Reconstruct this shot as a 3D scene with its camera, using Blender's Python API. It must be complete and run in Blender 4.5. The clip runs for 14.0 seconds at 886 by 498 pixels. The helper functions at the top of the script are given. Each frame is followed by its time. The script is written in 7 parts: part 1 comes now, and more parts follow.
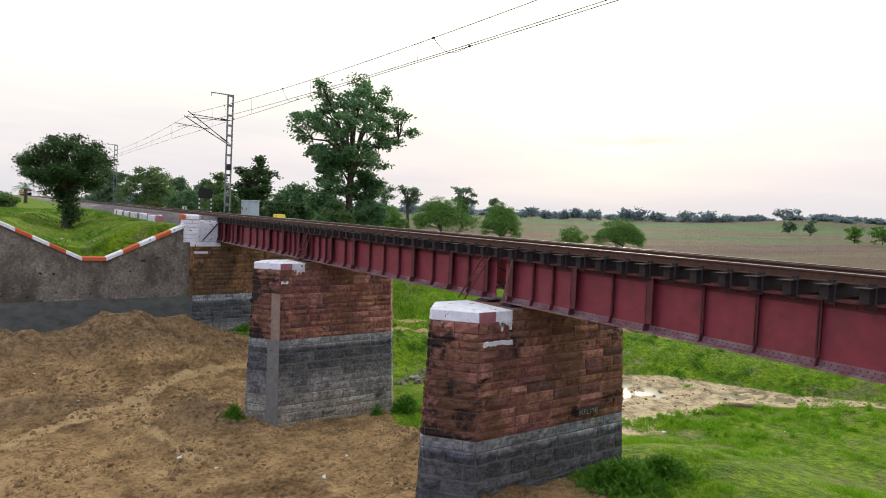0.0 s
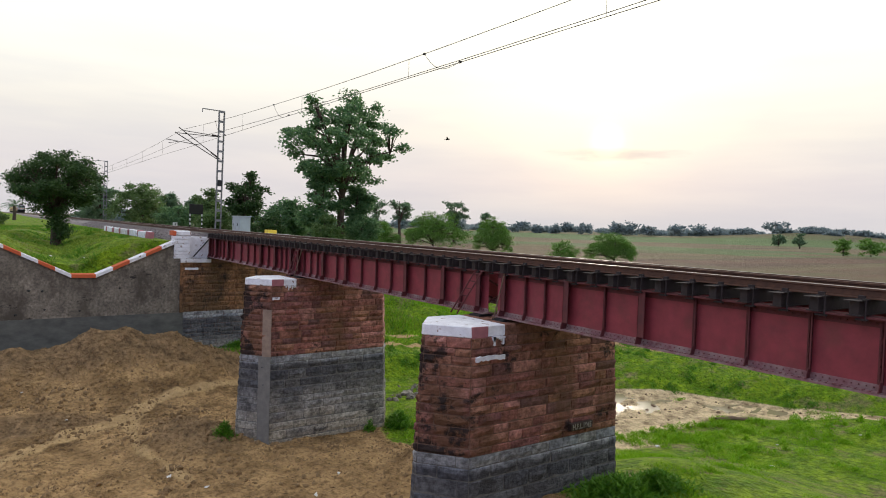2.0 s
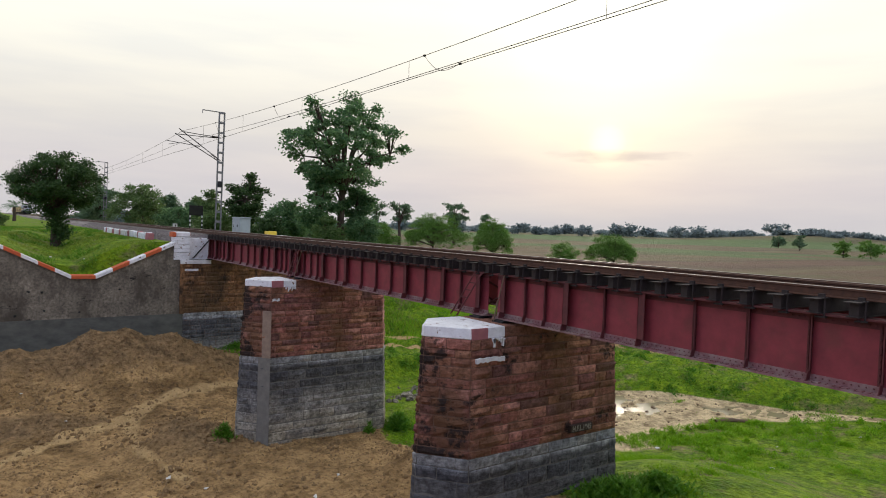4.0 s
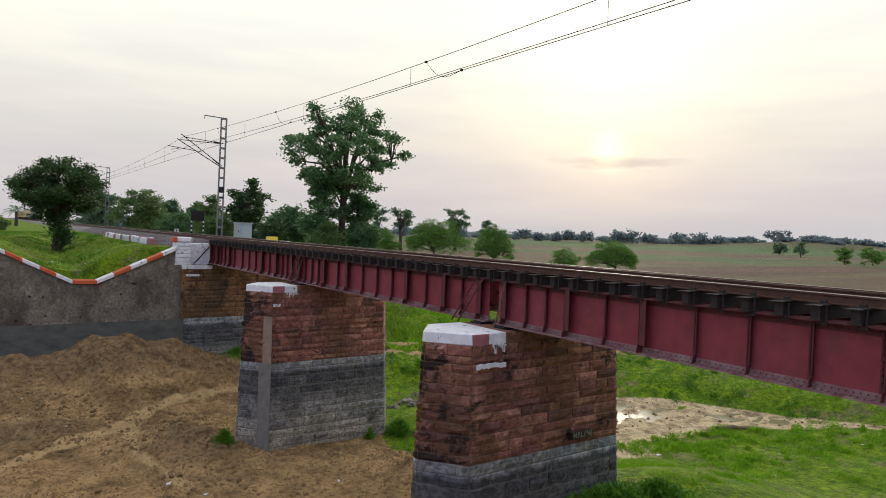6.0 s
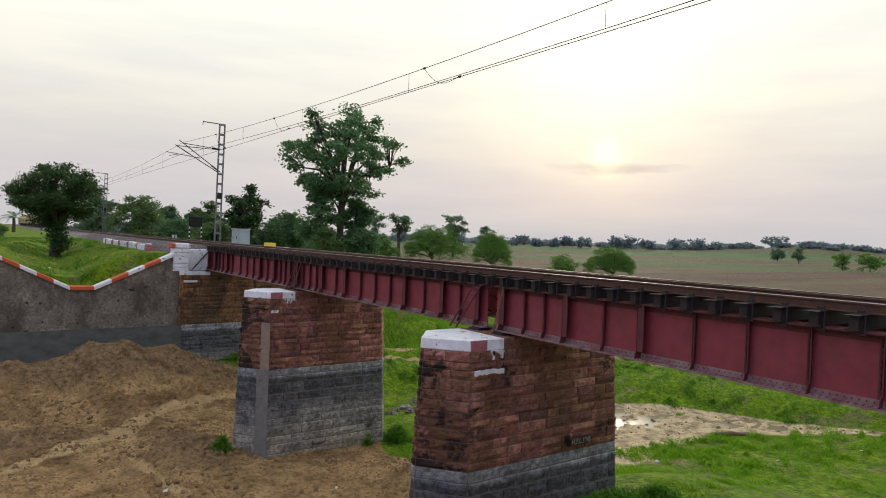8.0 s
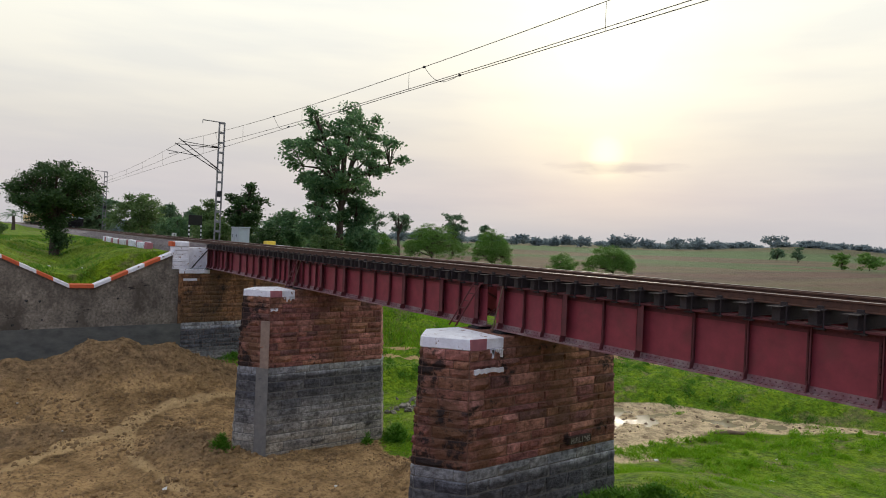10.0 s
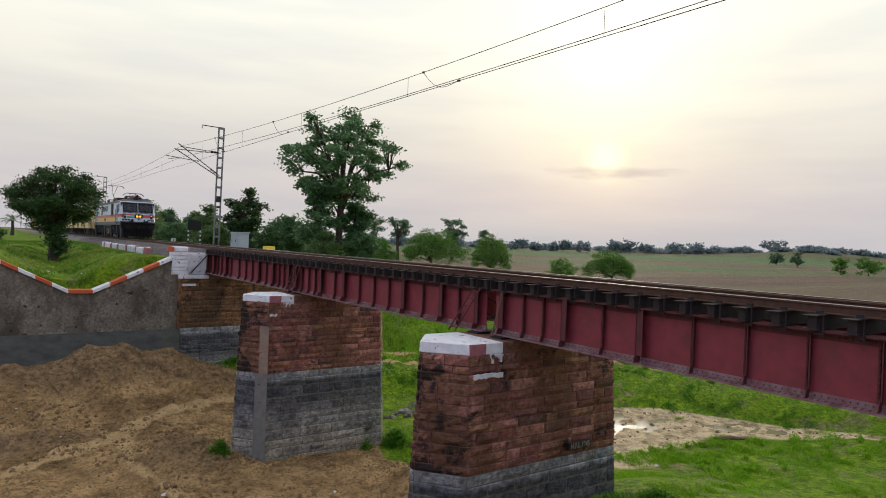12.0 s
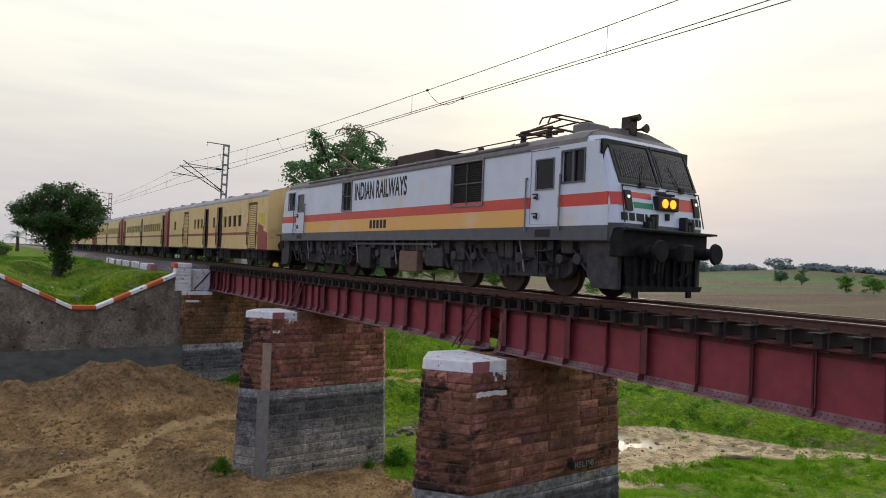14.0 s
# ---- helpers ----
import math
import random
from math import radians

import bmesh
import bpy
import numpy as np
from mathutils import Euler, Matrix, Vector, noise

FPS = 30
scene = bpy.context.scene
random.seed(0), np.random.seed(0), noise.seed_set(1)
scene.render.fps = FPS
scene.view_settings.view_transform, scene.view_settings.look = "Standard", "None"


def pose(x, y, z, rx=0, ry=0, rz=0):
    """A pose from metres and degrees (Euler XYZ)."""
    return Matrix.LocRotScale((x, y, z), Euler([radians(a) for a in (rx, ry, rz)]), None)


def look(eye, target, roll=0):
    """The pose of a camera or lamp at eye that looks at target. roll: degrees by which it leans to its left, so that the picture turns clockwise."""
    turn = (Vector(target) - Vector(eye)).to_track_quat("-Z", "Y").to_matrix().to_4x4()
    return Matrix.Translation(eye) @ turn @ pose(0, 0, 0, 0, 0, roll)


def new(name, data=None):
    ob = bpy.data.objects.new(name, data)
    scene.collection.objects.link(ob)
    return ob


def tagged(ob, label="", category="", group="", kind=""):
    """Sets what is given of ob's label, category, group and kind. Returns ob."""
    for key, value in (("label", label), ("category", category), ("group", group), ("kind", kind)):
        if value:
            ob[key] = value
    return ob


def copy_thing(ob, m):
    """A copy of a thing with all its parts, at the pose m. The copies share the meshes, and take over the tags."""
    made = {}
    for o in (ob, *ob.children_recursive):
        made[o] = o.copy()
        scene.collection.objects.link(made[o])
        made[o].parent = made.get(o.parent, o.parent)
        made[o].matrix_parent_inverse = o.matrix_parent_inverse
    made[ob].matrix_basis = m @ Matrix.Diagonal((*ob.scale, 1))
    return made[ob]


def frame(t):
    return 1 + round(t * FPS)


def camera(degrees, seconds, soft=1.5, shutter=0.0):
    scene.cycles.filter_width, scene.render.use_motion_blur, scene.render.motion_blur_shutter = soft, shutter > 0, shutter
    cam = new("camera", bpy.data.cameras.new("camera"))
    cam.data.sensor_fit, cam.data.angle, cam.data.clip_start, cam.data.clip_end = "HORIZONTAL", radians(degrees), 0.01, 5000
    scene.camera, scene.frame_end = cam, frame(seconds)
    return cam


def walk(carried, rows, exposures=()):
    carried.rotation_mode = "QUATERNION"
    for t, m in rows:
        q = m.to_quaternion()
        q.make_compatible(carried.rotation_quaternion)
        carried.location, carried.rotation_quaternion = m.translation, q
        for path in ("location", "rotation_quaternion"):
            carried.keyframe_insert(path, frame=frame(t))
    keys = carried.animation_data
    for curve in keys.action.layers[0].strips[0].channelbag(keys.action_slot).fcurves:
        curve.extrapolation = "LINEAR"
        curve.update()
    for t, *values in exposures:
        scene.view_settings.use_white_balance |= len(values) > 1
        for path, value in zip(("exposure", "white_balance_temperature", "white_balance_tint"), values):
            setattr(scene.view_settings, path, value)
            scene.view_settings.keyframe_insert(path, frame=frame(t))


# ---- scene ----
# ---- camera ----
cam = camera(68.0, 14.0, soft=1.0)
EYE = (-12.45, 0.0, 0.78)
TURNS = [
    (0.0, 86.61, -2.17, -34.32), (0.5, 87.12, -1.98, -34.65), (1.0, 87.14, -2.04, -34.56), (1.5, 87.25, -1.93, -34.58),
    (2.0, 87.92, -1.87, -35.05), (2.5, 87.84, -1.88, -35.30), (3.0, 87.95, -1.92, -35.18), (5.5, 88.17, -1.98, -34.95),
    (6.0, 88.56, -2.07, -34.95), (6.5, 88.59, -2.08, -35.26), (7.0, 88.57, -2.05, -35.34), (7.5, 88.82, -2.08, -35.17),
    (8.0, 89.09, -2.06, -35.11), (10.5, 88.97, -2.20, -35.13), (11.0, 89.30, -2.20, -35.10), (11.5, 89.30, -2.18, -35.42),
    (12.0, 89.42, -2.13, -35.20), (12.5, 89.28, -2.10, -35.07), (13.0, 89.55, -2.12, -35.08), (13.5, 90.16, -2.27, -34.85),
    (14.0, 90.88, -2.25, -34.91)]
walk(cam, [(t, pose(*EYE, a, b, c)) for t, a, b, c in TURNS], exposures=[(0, 0.44), (1.5, 0.28), (3, 0.12), (7.5, 0.01), (12, -0.07), (13.5, -0.07), (14, 0.0)])

# ---- sky and sun ----
SUN_AZ, SUN_EL = radians(48.8), radians(7.5)      # from the track's direction towards the fields
SUN_DIR = Vector((math.sin(SUN_AZ) * math.cos(SUN_EL), math.cos(SUN_AZ) * math.cos(SUN_EL), math.sin(SUN_EL)))


def make_world():
    w = bpy.data.worlds.new("hazy_evening_sky")
    scene.world = w
    w.use_nodes = True
    nt = w.node_tree
    nt.nodes.clear()
    N, L = nt.nodes.new, nt.links.new
    out, bg = N("ShaderNodeOutputWorld"), N("ShaderNodeBackground")
    tc, sep = N("ShaderNodeTexCoord"), N("ShaderNodeSeparateXYZ")
    L(tc.outputs["Generated"], sep.inputs[0])
    ramp = N("ShaderNodeValToRGB")
    L(sep.outputs["Z"], ramp.inputs[0])
    e = ramp.color_ramp.elements
    e[0].position, e[0].color = 0.0, (0.60, 0.585, 0.605, 1)
    e[1].position, e[1].color = 0.6, (1.05, 1.05, 0.98, 1)
    for p, c in ((0.07, (0.675, 0.64, 0.65, 1)), (0.14, (0.775, 0.745, 0.70, 1)), (0.22, (0.925, 0.905, 0.825, 1)), (0.33, (1.05, 1.05, 0.95, 1))):
        k = e.new(p)
        k.color = c

    def halo(direction, stops):
        """Brightness round a direction, by the cosine of the angle from it."""
        dot, r = N("ShaderNodeVectorMath"), N("ShaderNodeValToRGB")
        dot.operation = "DOT_PRODUCT"
        dot.inputs[1].default_value = direction
        L(tc.outputs["Generated"], dot.inputs[0])
        mr = N("ShaderNodeMapRange")
        mr.inputs["From Min"].default_value, mr.inputs["From Max"].default_value = 0.9, 1.0
        L(dot.outputs["Value"], mr.inputs["Value"]), L(mr.outputs[0], r.inputs[0])
        el = r.color_ramp.elements
        el[0].position, el[0].color = stops[0][0], (0, 0, 0, 1)
        el[1].position, el[1].color = 1.0, (*stops[-1][1], 1)
        for p, c in stops[1:-1]:
            el.new(p).color = (*c, 1)
        return r.outputs[0]

    up = Vector((math.sin(SUN_AZ) * math.cos(radians(17)), math.cos(SUN_AZ) * math.cos(radians(17)), math.sin(radians(17))))
    wide = halo(up, [(0.3, None), (0.7, (0.03, 0.028, 0.01)), (0.88, (0.11, 0.11, 0.055)), (0.965, (0.24, 0.235, 0.13)), (1.0, (0.34, 0.33, 0.24))])
    tight = halo(SUN_DIR, [(0.90, None), (0.975, (0.025, 0.018, 0.002)), (0.9935, (0.075, 0.06, 0.008)), (0.9970, (0.20, 0.175, 0.05)), (1.0, (0.55, 0.50, 0.2))])
    # a long thin cloud across the sun
    side, lift = Vector((math.cos(SUN_AZ), -math.sin(SUN_AZ), 0)), SUN_DIR.cross(Vector((math.cos(SUN_AZ), -math.sin(SUN_AZ), 0)))
    at = (SUN_DIR + side * 0.010 + abs(lift.z) * Vector((0, 0, -0.020))).normalized()
    off, du, dv = (N("ShaderNodeVectorMath") for _ in range(3))
    off.operation, du.operation, dv.operation = "SUBTRACT", "DOT_PRODUCT", "DOT_PRODUCT"
    off.inputs[1].default_value = at
    L(tc.outputs["Generated"], off.inputs[0])
    du.inputs[1].default_value, dv.inputs[1].default_value = side / 0.095, Vector((0, 0, 1)) / 0.0120
    L(off.outputs[0], du.inputs[0]), L(off.outputs[0], dv.inputs[0])
    cxy, ln, cl = N("ShaderNodeCombineXYZ"), N("ShaderNodeVectorMath"), N("ShaderNodeValToRGB")
    ln.operation = "LENGTH"
    L(du.outputs["Value"], cxy.inputs[0]), L(dv.outputs["Value"], cxy.inputs[1])
    # its ragged rim
    rim, rag, jog, back = N("ShaderNodeMapping"), N("ShaderNodeTexNoise"), N("ShaderNodeVectorMath"), N("ShaderNodeVectorMath")
    rim.inputs["Scale"].default_value = (14, 14, 90)
    L(tc.outputs["Generated"], rim.inputs[0]), L(rim.outputs[0], rag.inputs["Vector"])
    rag.inputs["Scale"].default_value, rag.inputs["Detail"].default_value = 1.0, 4
    jog.operation, back.operation = "MULTIPLY_ADD", "SUBTRACT"
    jog.inputs[1].default_value, back.inputs[1].default_value = (1.3, 1.3, 0), (0.65, 0.65, 0)
    L(rag.outputs["Color"], jog.inputs[0]), L(cxy.outputs[0], jog.inputs[2]), L(jog.outputs[0], back.inputs[0])
    L(back.outputs[0], ln.inputs[0]), L(ln.outputs["Value"], cl.inputs[0])
    cl.color_ramp.elements[0].position, cl.color_ramp.elements[0].color = 0.40, (0.74, 0.75, 0.83, 1)
    cl.color_ramp.elements[1].position, cl.color_ramp.elements[1].color = 1.0, (1, 1, 1, 1)
    # thin streaks of cloud
    mp, nz, cr = N("ShaderNodeMapping"), N("ShaderNodeTexNoise"), N("ShaderNodeValToRGB")
    mp.inputs["Scale"].default_value = (2.2, 2.2, 16)
    L(tc.outputs["Generated"], mp.inputs[0])
    L(mp.outputs[0], nz.inputs["Vector"])
    nz.inputs["Scale"].default_value, nz.inputs["Detail"].default_value = 1.6, 5
    cr.color_ramp.elements[0].position, cr.color_ramp.elements[0].color = 0.35, (0.93, 0.935, 0.96, 1)
    cr.color_ramp.elements[1].position, cr.color_ramp.elements[1].color = 0.62, (1.03, 1.02, 1.0, 1)
    L(nz.outputs["Fac"], cr.inputs[0])
    sky = N("ShaderNodeTexSky")
    sky.sky_type, sky.sun_disc = "NISHITA", False
    sky.sun_elevation, sky.sun_rotation = SUN_EL, SUN_AZ
    sky.dust_density, sky.air_density = 5.0, 1.5
    def blend(mode, f, p, q):
        m = N("ShaderNodeMix")
        m.data_type, m.blend_type = "RGBA", mode
        m.inputs["Factor"].default_value = f
        L(p, m.inputs["A"]), L(q, m.inputs["B"])
        return m.outputs["Result"]

    col = blend("MULTIPLY", 1.0, ramp.outputs[0], cr.outputs[0])
    col = blend("ADD", 1.0, blend("ADD", 1.0, col, wide), tight)
    col = blend("MULTIPLY", 1.0, col, cl.outputs[0])
    # the sky away from the sun is dimmer and bluer
    away, ar = N("ShaderNodeVectorMath"), N("ShaderNodeValToRGB")
    away.operation = "DOT_PRODUCT"
    away.inputs[1].default_value = (math.sin(SUN_AZ) * 0.5, math.cos(SUN_AZ) * 0.5, 0.0)
    half = N("ShaderNodeMath")
    half.operation = "ADD"
    half.inputs[1].default_value = 0.5
    L(tc.outputs["Generated"], away.inputs[0]), L(away.outputs["Value"], half.inputs[0]), L(half.outputs[0], ar.inputs[0])
    ar.color_ramp.elements[0].position, ar.color_ramp.elements[0].color = 0.05, (0.58, 0.68, 1.06, 1)
    ar.color_ramp.elements[1].position, ar.color_ramp.elements[1].color = 0.62, (1, 1, 1, 1)
    col = blend("MULTIPLY", 1.0, col, ar.outputs[0])
    L(blend("ADD", 0.003, col, sky.outputs[0]), bg.inputs[0])
    bg.inputs[1].default_value = 1.0
    L(bg.outputs[0], out.inputs[0])


make_world()
sun = new("sun", bpy.data.lights.new("sun", "SUN"))
sun.data.energy, sun.data.angle, sun.data.color = 1.3, radians(10), (1.0, 0.88, 0.70)
sun.matrix_world = look(SUN_DIR * 100, (0, 0, 0))

# ---- materials ----


def mat(name, c1, c2=None, rough=0.85, metal=0.0, scale=6.0, bump=0.15, stain=None, stain_scale=0.8, stain_at=(0.52, 0.66), vary=0.0, stretch=(1, 1, 1),
        spec=0.4, fine=None, still=False):
    """A surface of two tones in fine grain, with stains of a third at a larger scale, and a change from piece to piece."""
    m = bpy.data.materials.new(name)
    m.use_nodes = True
    nt = m.node_tree
    N, L = nt.nodes.new, nt.links.new
    b = nt.nodes["Principled BSDF"]
    b.inputs["Roughness"].default_value, b.inputs["Metallic"].default_value = rough, metal
    b.inputs["Specular IOR Level"].default_value = spec
    c2 = c2 or tuple(v * 0.72 for v in c1)
    geo, mp = N("ShaderNodeTexCoord"), N("ShaderNodeMapping")
    mp.inputs["Scale"].default_value = stretch
    L(geo.outputs["Object"], mp.inputs[0])
    inf = N("ShaderNodeObjectInfo")
    shift = N("ShaderNodeVectorMath")
    shift.operation = "MULTIPLY_ADD"
    L(inf.outputs["Location"], shift.inputs[0])
    shift.inputs[1].default_value = (1, 1, 1)
    L(mp.outputs[0], shift.inputs[2])
    big = shift.outputs[0]
    if still:
        # stains that run on from piece to piece
        place, mp2 = N("ShaderNodeNewGeometry"), N("ShaderNodeMapping")
        mp2.inputs["Scale"].default_value = stretch
        L(place.outputs["Position"], mp2.inputs[0])
        big = mp2.outputs[0]
    nz = N("ShaderNodeTexNoise")
    nz.inputs["Scale"].default_value, nz.inputs["Detail"].default_value, nz.inputs["Roughness"].default_value = scale, 6, 0.65
    L(shift.outputs[0], nz.inputs["Vector"])
    r = N("ShaderNodeValToRGB")
    r.color_ramp.elements[0].position, r.color_ramp.elements[1].position = 0.34, 0.68
    r.color_ramp.elements[0].color, r.color_ramp.elements[1].color = (*c2, 1), (*c1, 1)
    L(nz.outputs["Fac"], r.inputs[0])
    col = r.outputs[0]
    if stain:
        n2 = N("ShaderNodeTexNoise")
        n2.inputs["Scale"].default_value, n2.inputs["Detail"].default_value, n2.inputs["Roughness"].default_value = stain_scale, 5, 0.6
        L(big, n2.inputs["Vector"])
        r2 = N("ShaderNodeValToRGB")
        r2.color_ramp.elements[0].position, r2.color_ramp.elements[1].position = stain_at
        L(n2.outputs["Fac"], r2.inputs[0])
        mx = N("ShaderNodeMix")
        mx.data_type = "RGBA"
        L(r2.outputs[0], mx.inputs["Factor"]), L(col, mx.inputs["A"])
        mx.inputs["B"].default_value = (*stain, 1)
        col = mx.outputs["Result"]
    if vary:
        hsv, ma = N("ShaderNodeHueSaturation"), N("ShaderNodeMapRange")
        ma.inputs["To Min"].default_value, ma.inputs["To Max"].default_value = 1 - vary, 1 + vary
        L(inf.outputs["Random"], ma.inputs["Value"]), L(ma.outputs[0], hsv.inputs["Value"]), L(col, hsv.inputs["Color"])
        col = hsv.outputs[0]
    L(col, b.inputs["Base Color"])
    if bump:
        n3, bp = N("ShaderNodeTexNoise"), N("ShaderNodeBump")
        n3.inputs["Scale"].default_value, n3.inputs["Detail"].default_value = fine or scale * 4, 4
        L(shift.outputs[0], n3.inputs["Vector"])
        bp.inputs["Strength"].default_value, bp.inputs["Distance"].default_value = bump, 0.03
        L(n3.outputs["Fac"], bp.inputs["Height"]), L(bp.outputs[0], b.inputs["Normal"])
    return m


def stone_mat(name, tones, stains, silt=(), bump=0.9, nose=0.0, wash=None):
    """Rock-faced masonry: a tone from block to block, mottled, with ragged stains that run over the joints and silt bands by height."""
    m = bpy.data.materials.new(name)
    m.use_nodes = True
    nt = m.node_tree
    N, L = nt.nodes.new, nt.links.new
    b = nt.nodes["Principled BSDF"]
    b.inputs["Roughness"].default_value, b.inputs["Specular IOR Level"].default_value = 0.88, 0.3
    inf, geo = N("ShaderNodeObjectInfo"), N("ShaderNodeNewGeometry")

    def grain(scale, detail, stretch=(1, 1, 1), rough=0.62):
        mp, nz = N("ShaderNodeMapping"), N("ShaderNodeTexNoise")
        mp.inputs["Scale"].default_value = stretch
        nz.inputs["Scale"].default_value, nz.inputs["Detail"].default_value, nz.inputs["Roughness"].default_value = scale, detail, rough
        L(geo.outputs["Position"], mp.inputs[0]), L(mp.outputs[0], nz.inputs["Vector"])
        return nz.outputs["Fac"]

    def ramp(value, stops):
        r = N("ShaderNodeValToRGB")
        e = r.color_ramp.elements
        for k, (pos, c) in enumerate(stops):
            q = e[k] if k < 2 else e.new(pos)
            q.position, q.color = pos, (*c, 1) if not isinstance(c, float) else (c, c, c, 1)
        L(value, r.inputs[0])
        return r.outputs[0]

    def mix(a, c, f, mode="MIX"):
        mx = N("ShaderNodeMix")
        mx.data_type, mx.blend_type = "RGBA", mode
        for sock, v in (("Factor", f), ("A", a), ("B", c)):
            if isinstance(v, (tuple, float)):
                mx.inputs[sock].default_value = (*v, 1) if isinstance(v, tuple) else v
            else:
                L(v, mx.inputs[sock])
        return mx.outputs["Result"]

    def maths(op, a, c):
        n = N("ShaderNodeMath")
        n.operation = op
        for k, v in enumerate((a, c)):
            if isinstance(v, float):
                n.inputs[k].default_value = v
            else:
                L(v, n.inputs[k])
        return n.outputs[0]

    sep = N("ShaderNodeSeparateXYZ")
    L(geo.outputs["Position"], sep.inputs[0])
    col = ramp(inf.outputs["Random"], [(i / (len(tones) - 1), c) for i, c in sorted(enumerate(tones), key=lambda q: q[0] not in (0, len(tones) - 1))])
    col = mix(col, ramp(grain(7.0, 8), [(0.32, 0.45), (0.68, 1.48)]), 1.0, "MULTIPLY")
    col = mix(col, ramp(grain(1.4, 5), [(0.32, 0.62), (0.66, 1.22)]), 1.0, "MULTIPLY")
    if silt:
        z = maths("ADD", sep.outputs["Z"], maths("MULTIPLY", grain(1.2, 4, (1, 1, 0.6)), 0.35))
        z = maths("MULTIPLY", maths("ADD", z, 8.82), 0.25)
        col = mix(col, ramp(z, silt), 1.0, "MULTIPLY")
    if wash:
        col = mix(col, wash, ramp(grain(0.55, 4, (1, 1, 0.45)), [(0.47, 0.0), (0.62, 0.75)]))
    for colour, scale, at, stretch in stains:
        f = grain(scale, 7, stretch, 0.7)
        if nose:
            f = maths("ADD", f, maths("MULTIPLY", ramp(maths("MULTIPLY", maths("ADD", sep.outputs["X"], 3.6), 0.25), [(0.0, 1.0), (0.42, 0.0)]), nose))
        col = mix(col, colour, ramp(f, [(at[0], 0.0), (at[1], 0.92)]))
    L(col, b.inputs["Base Color"])
    bp = N("ShaderNodeBump")
    bp.inputs["Strength"].default_value, bp.inputs["Distance"].default_value = bump, 0.09
    L(maths("ADD", grain(9.0, 8, (1, 1, 1.6), 0.7), maths("MULTIPLY", grain(30.0, 4), 0.35)), bp.inputs["Height"]), L(bp.outputs[0], b.inputs["Normal"])
    return m


def glow(name, colour, strength):
    m = bpy.data.materials.new(name)
    m.use_nodes = True
    b = m.node_tree.nodes["Principled BSDF"]
    b.inputs["Base Color"].default_value = (*colour, 1)
    b.inputs["Emission Color"].default_value, b.inputs["Emission Strength"].default_value = (*colour, 1), strength
    return m


def leaf_mat(name, c1, c2, back=0.35, rough=0.55):
    """Leaves: two greens changing from leaf to leaf, letting some light through."""
    m = bpy.data.materials.new(name)
    m.use_nodes = True
    nt = m.node_tree
    N, L = nt.nodes.new, nt.links.new
    b, out = nt.nodes["Principled BSDF"], nt.nodes["Material Output"]
    geo, r = N("ShaderNodeNewGeometry"), N("ShaderNodeValToRGB")
    r.color_ramp.elements[0].color, r.color_ramp.elements[1].color = (*c1, 1), (*c2, 1)
    L(geo.outputs["Random Per Island"], r.inputs[0])
    L(r.outputs[0], b.inputs["Base Color"])
    b.inputs["Roughness"].default_value, b.inputs["Specular IOR Level"].default_value = rough, 0.3
    tr, mx = N("ShaderNodeBsdfTranslucent"), N("ShaderNodeMixShader")
    L(r.outputs[0], tr.inputs[0])
    mx.inputs[0].default_value = back
    L(b.outputs[0], mx.inputs[1]), L(tr.outputs[0], mx.inputs[2]), L(mx.outputs[0], out.inputs[0])
    return m


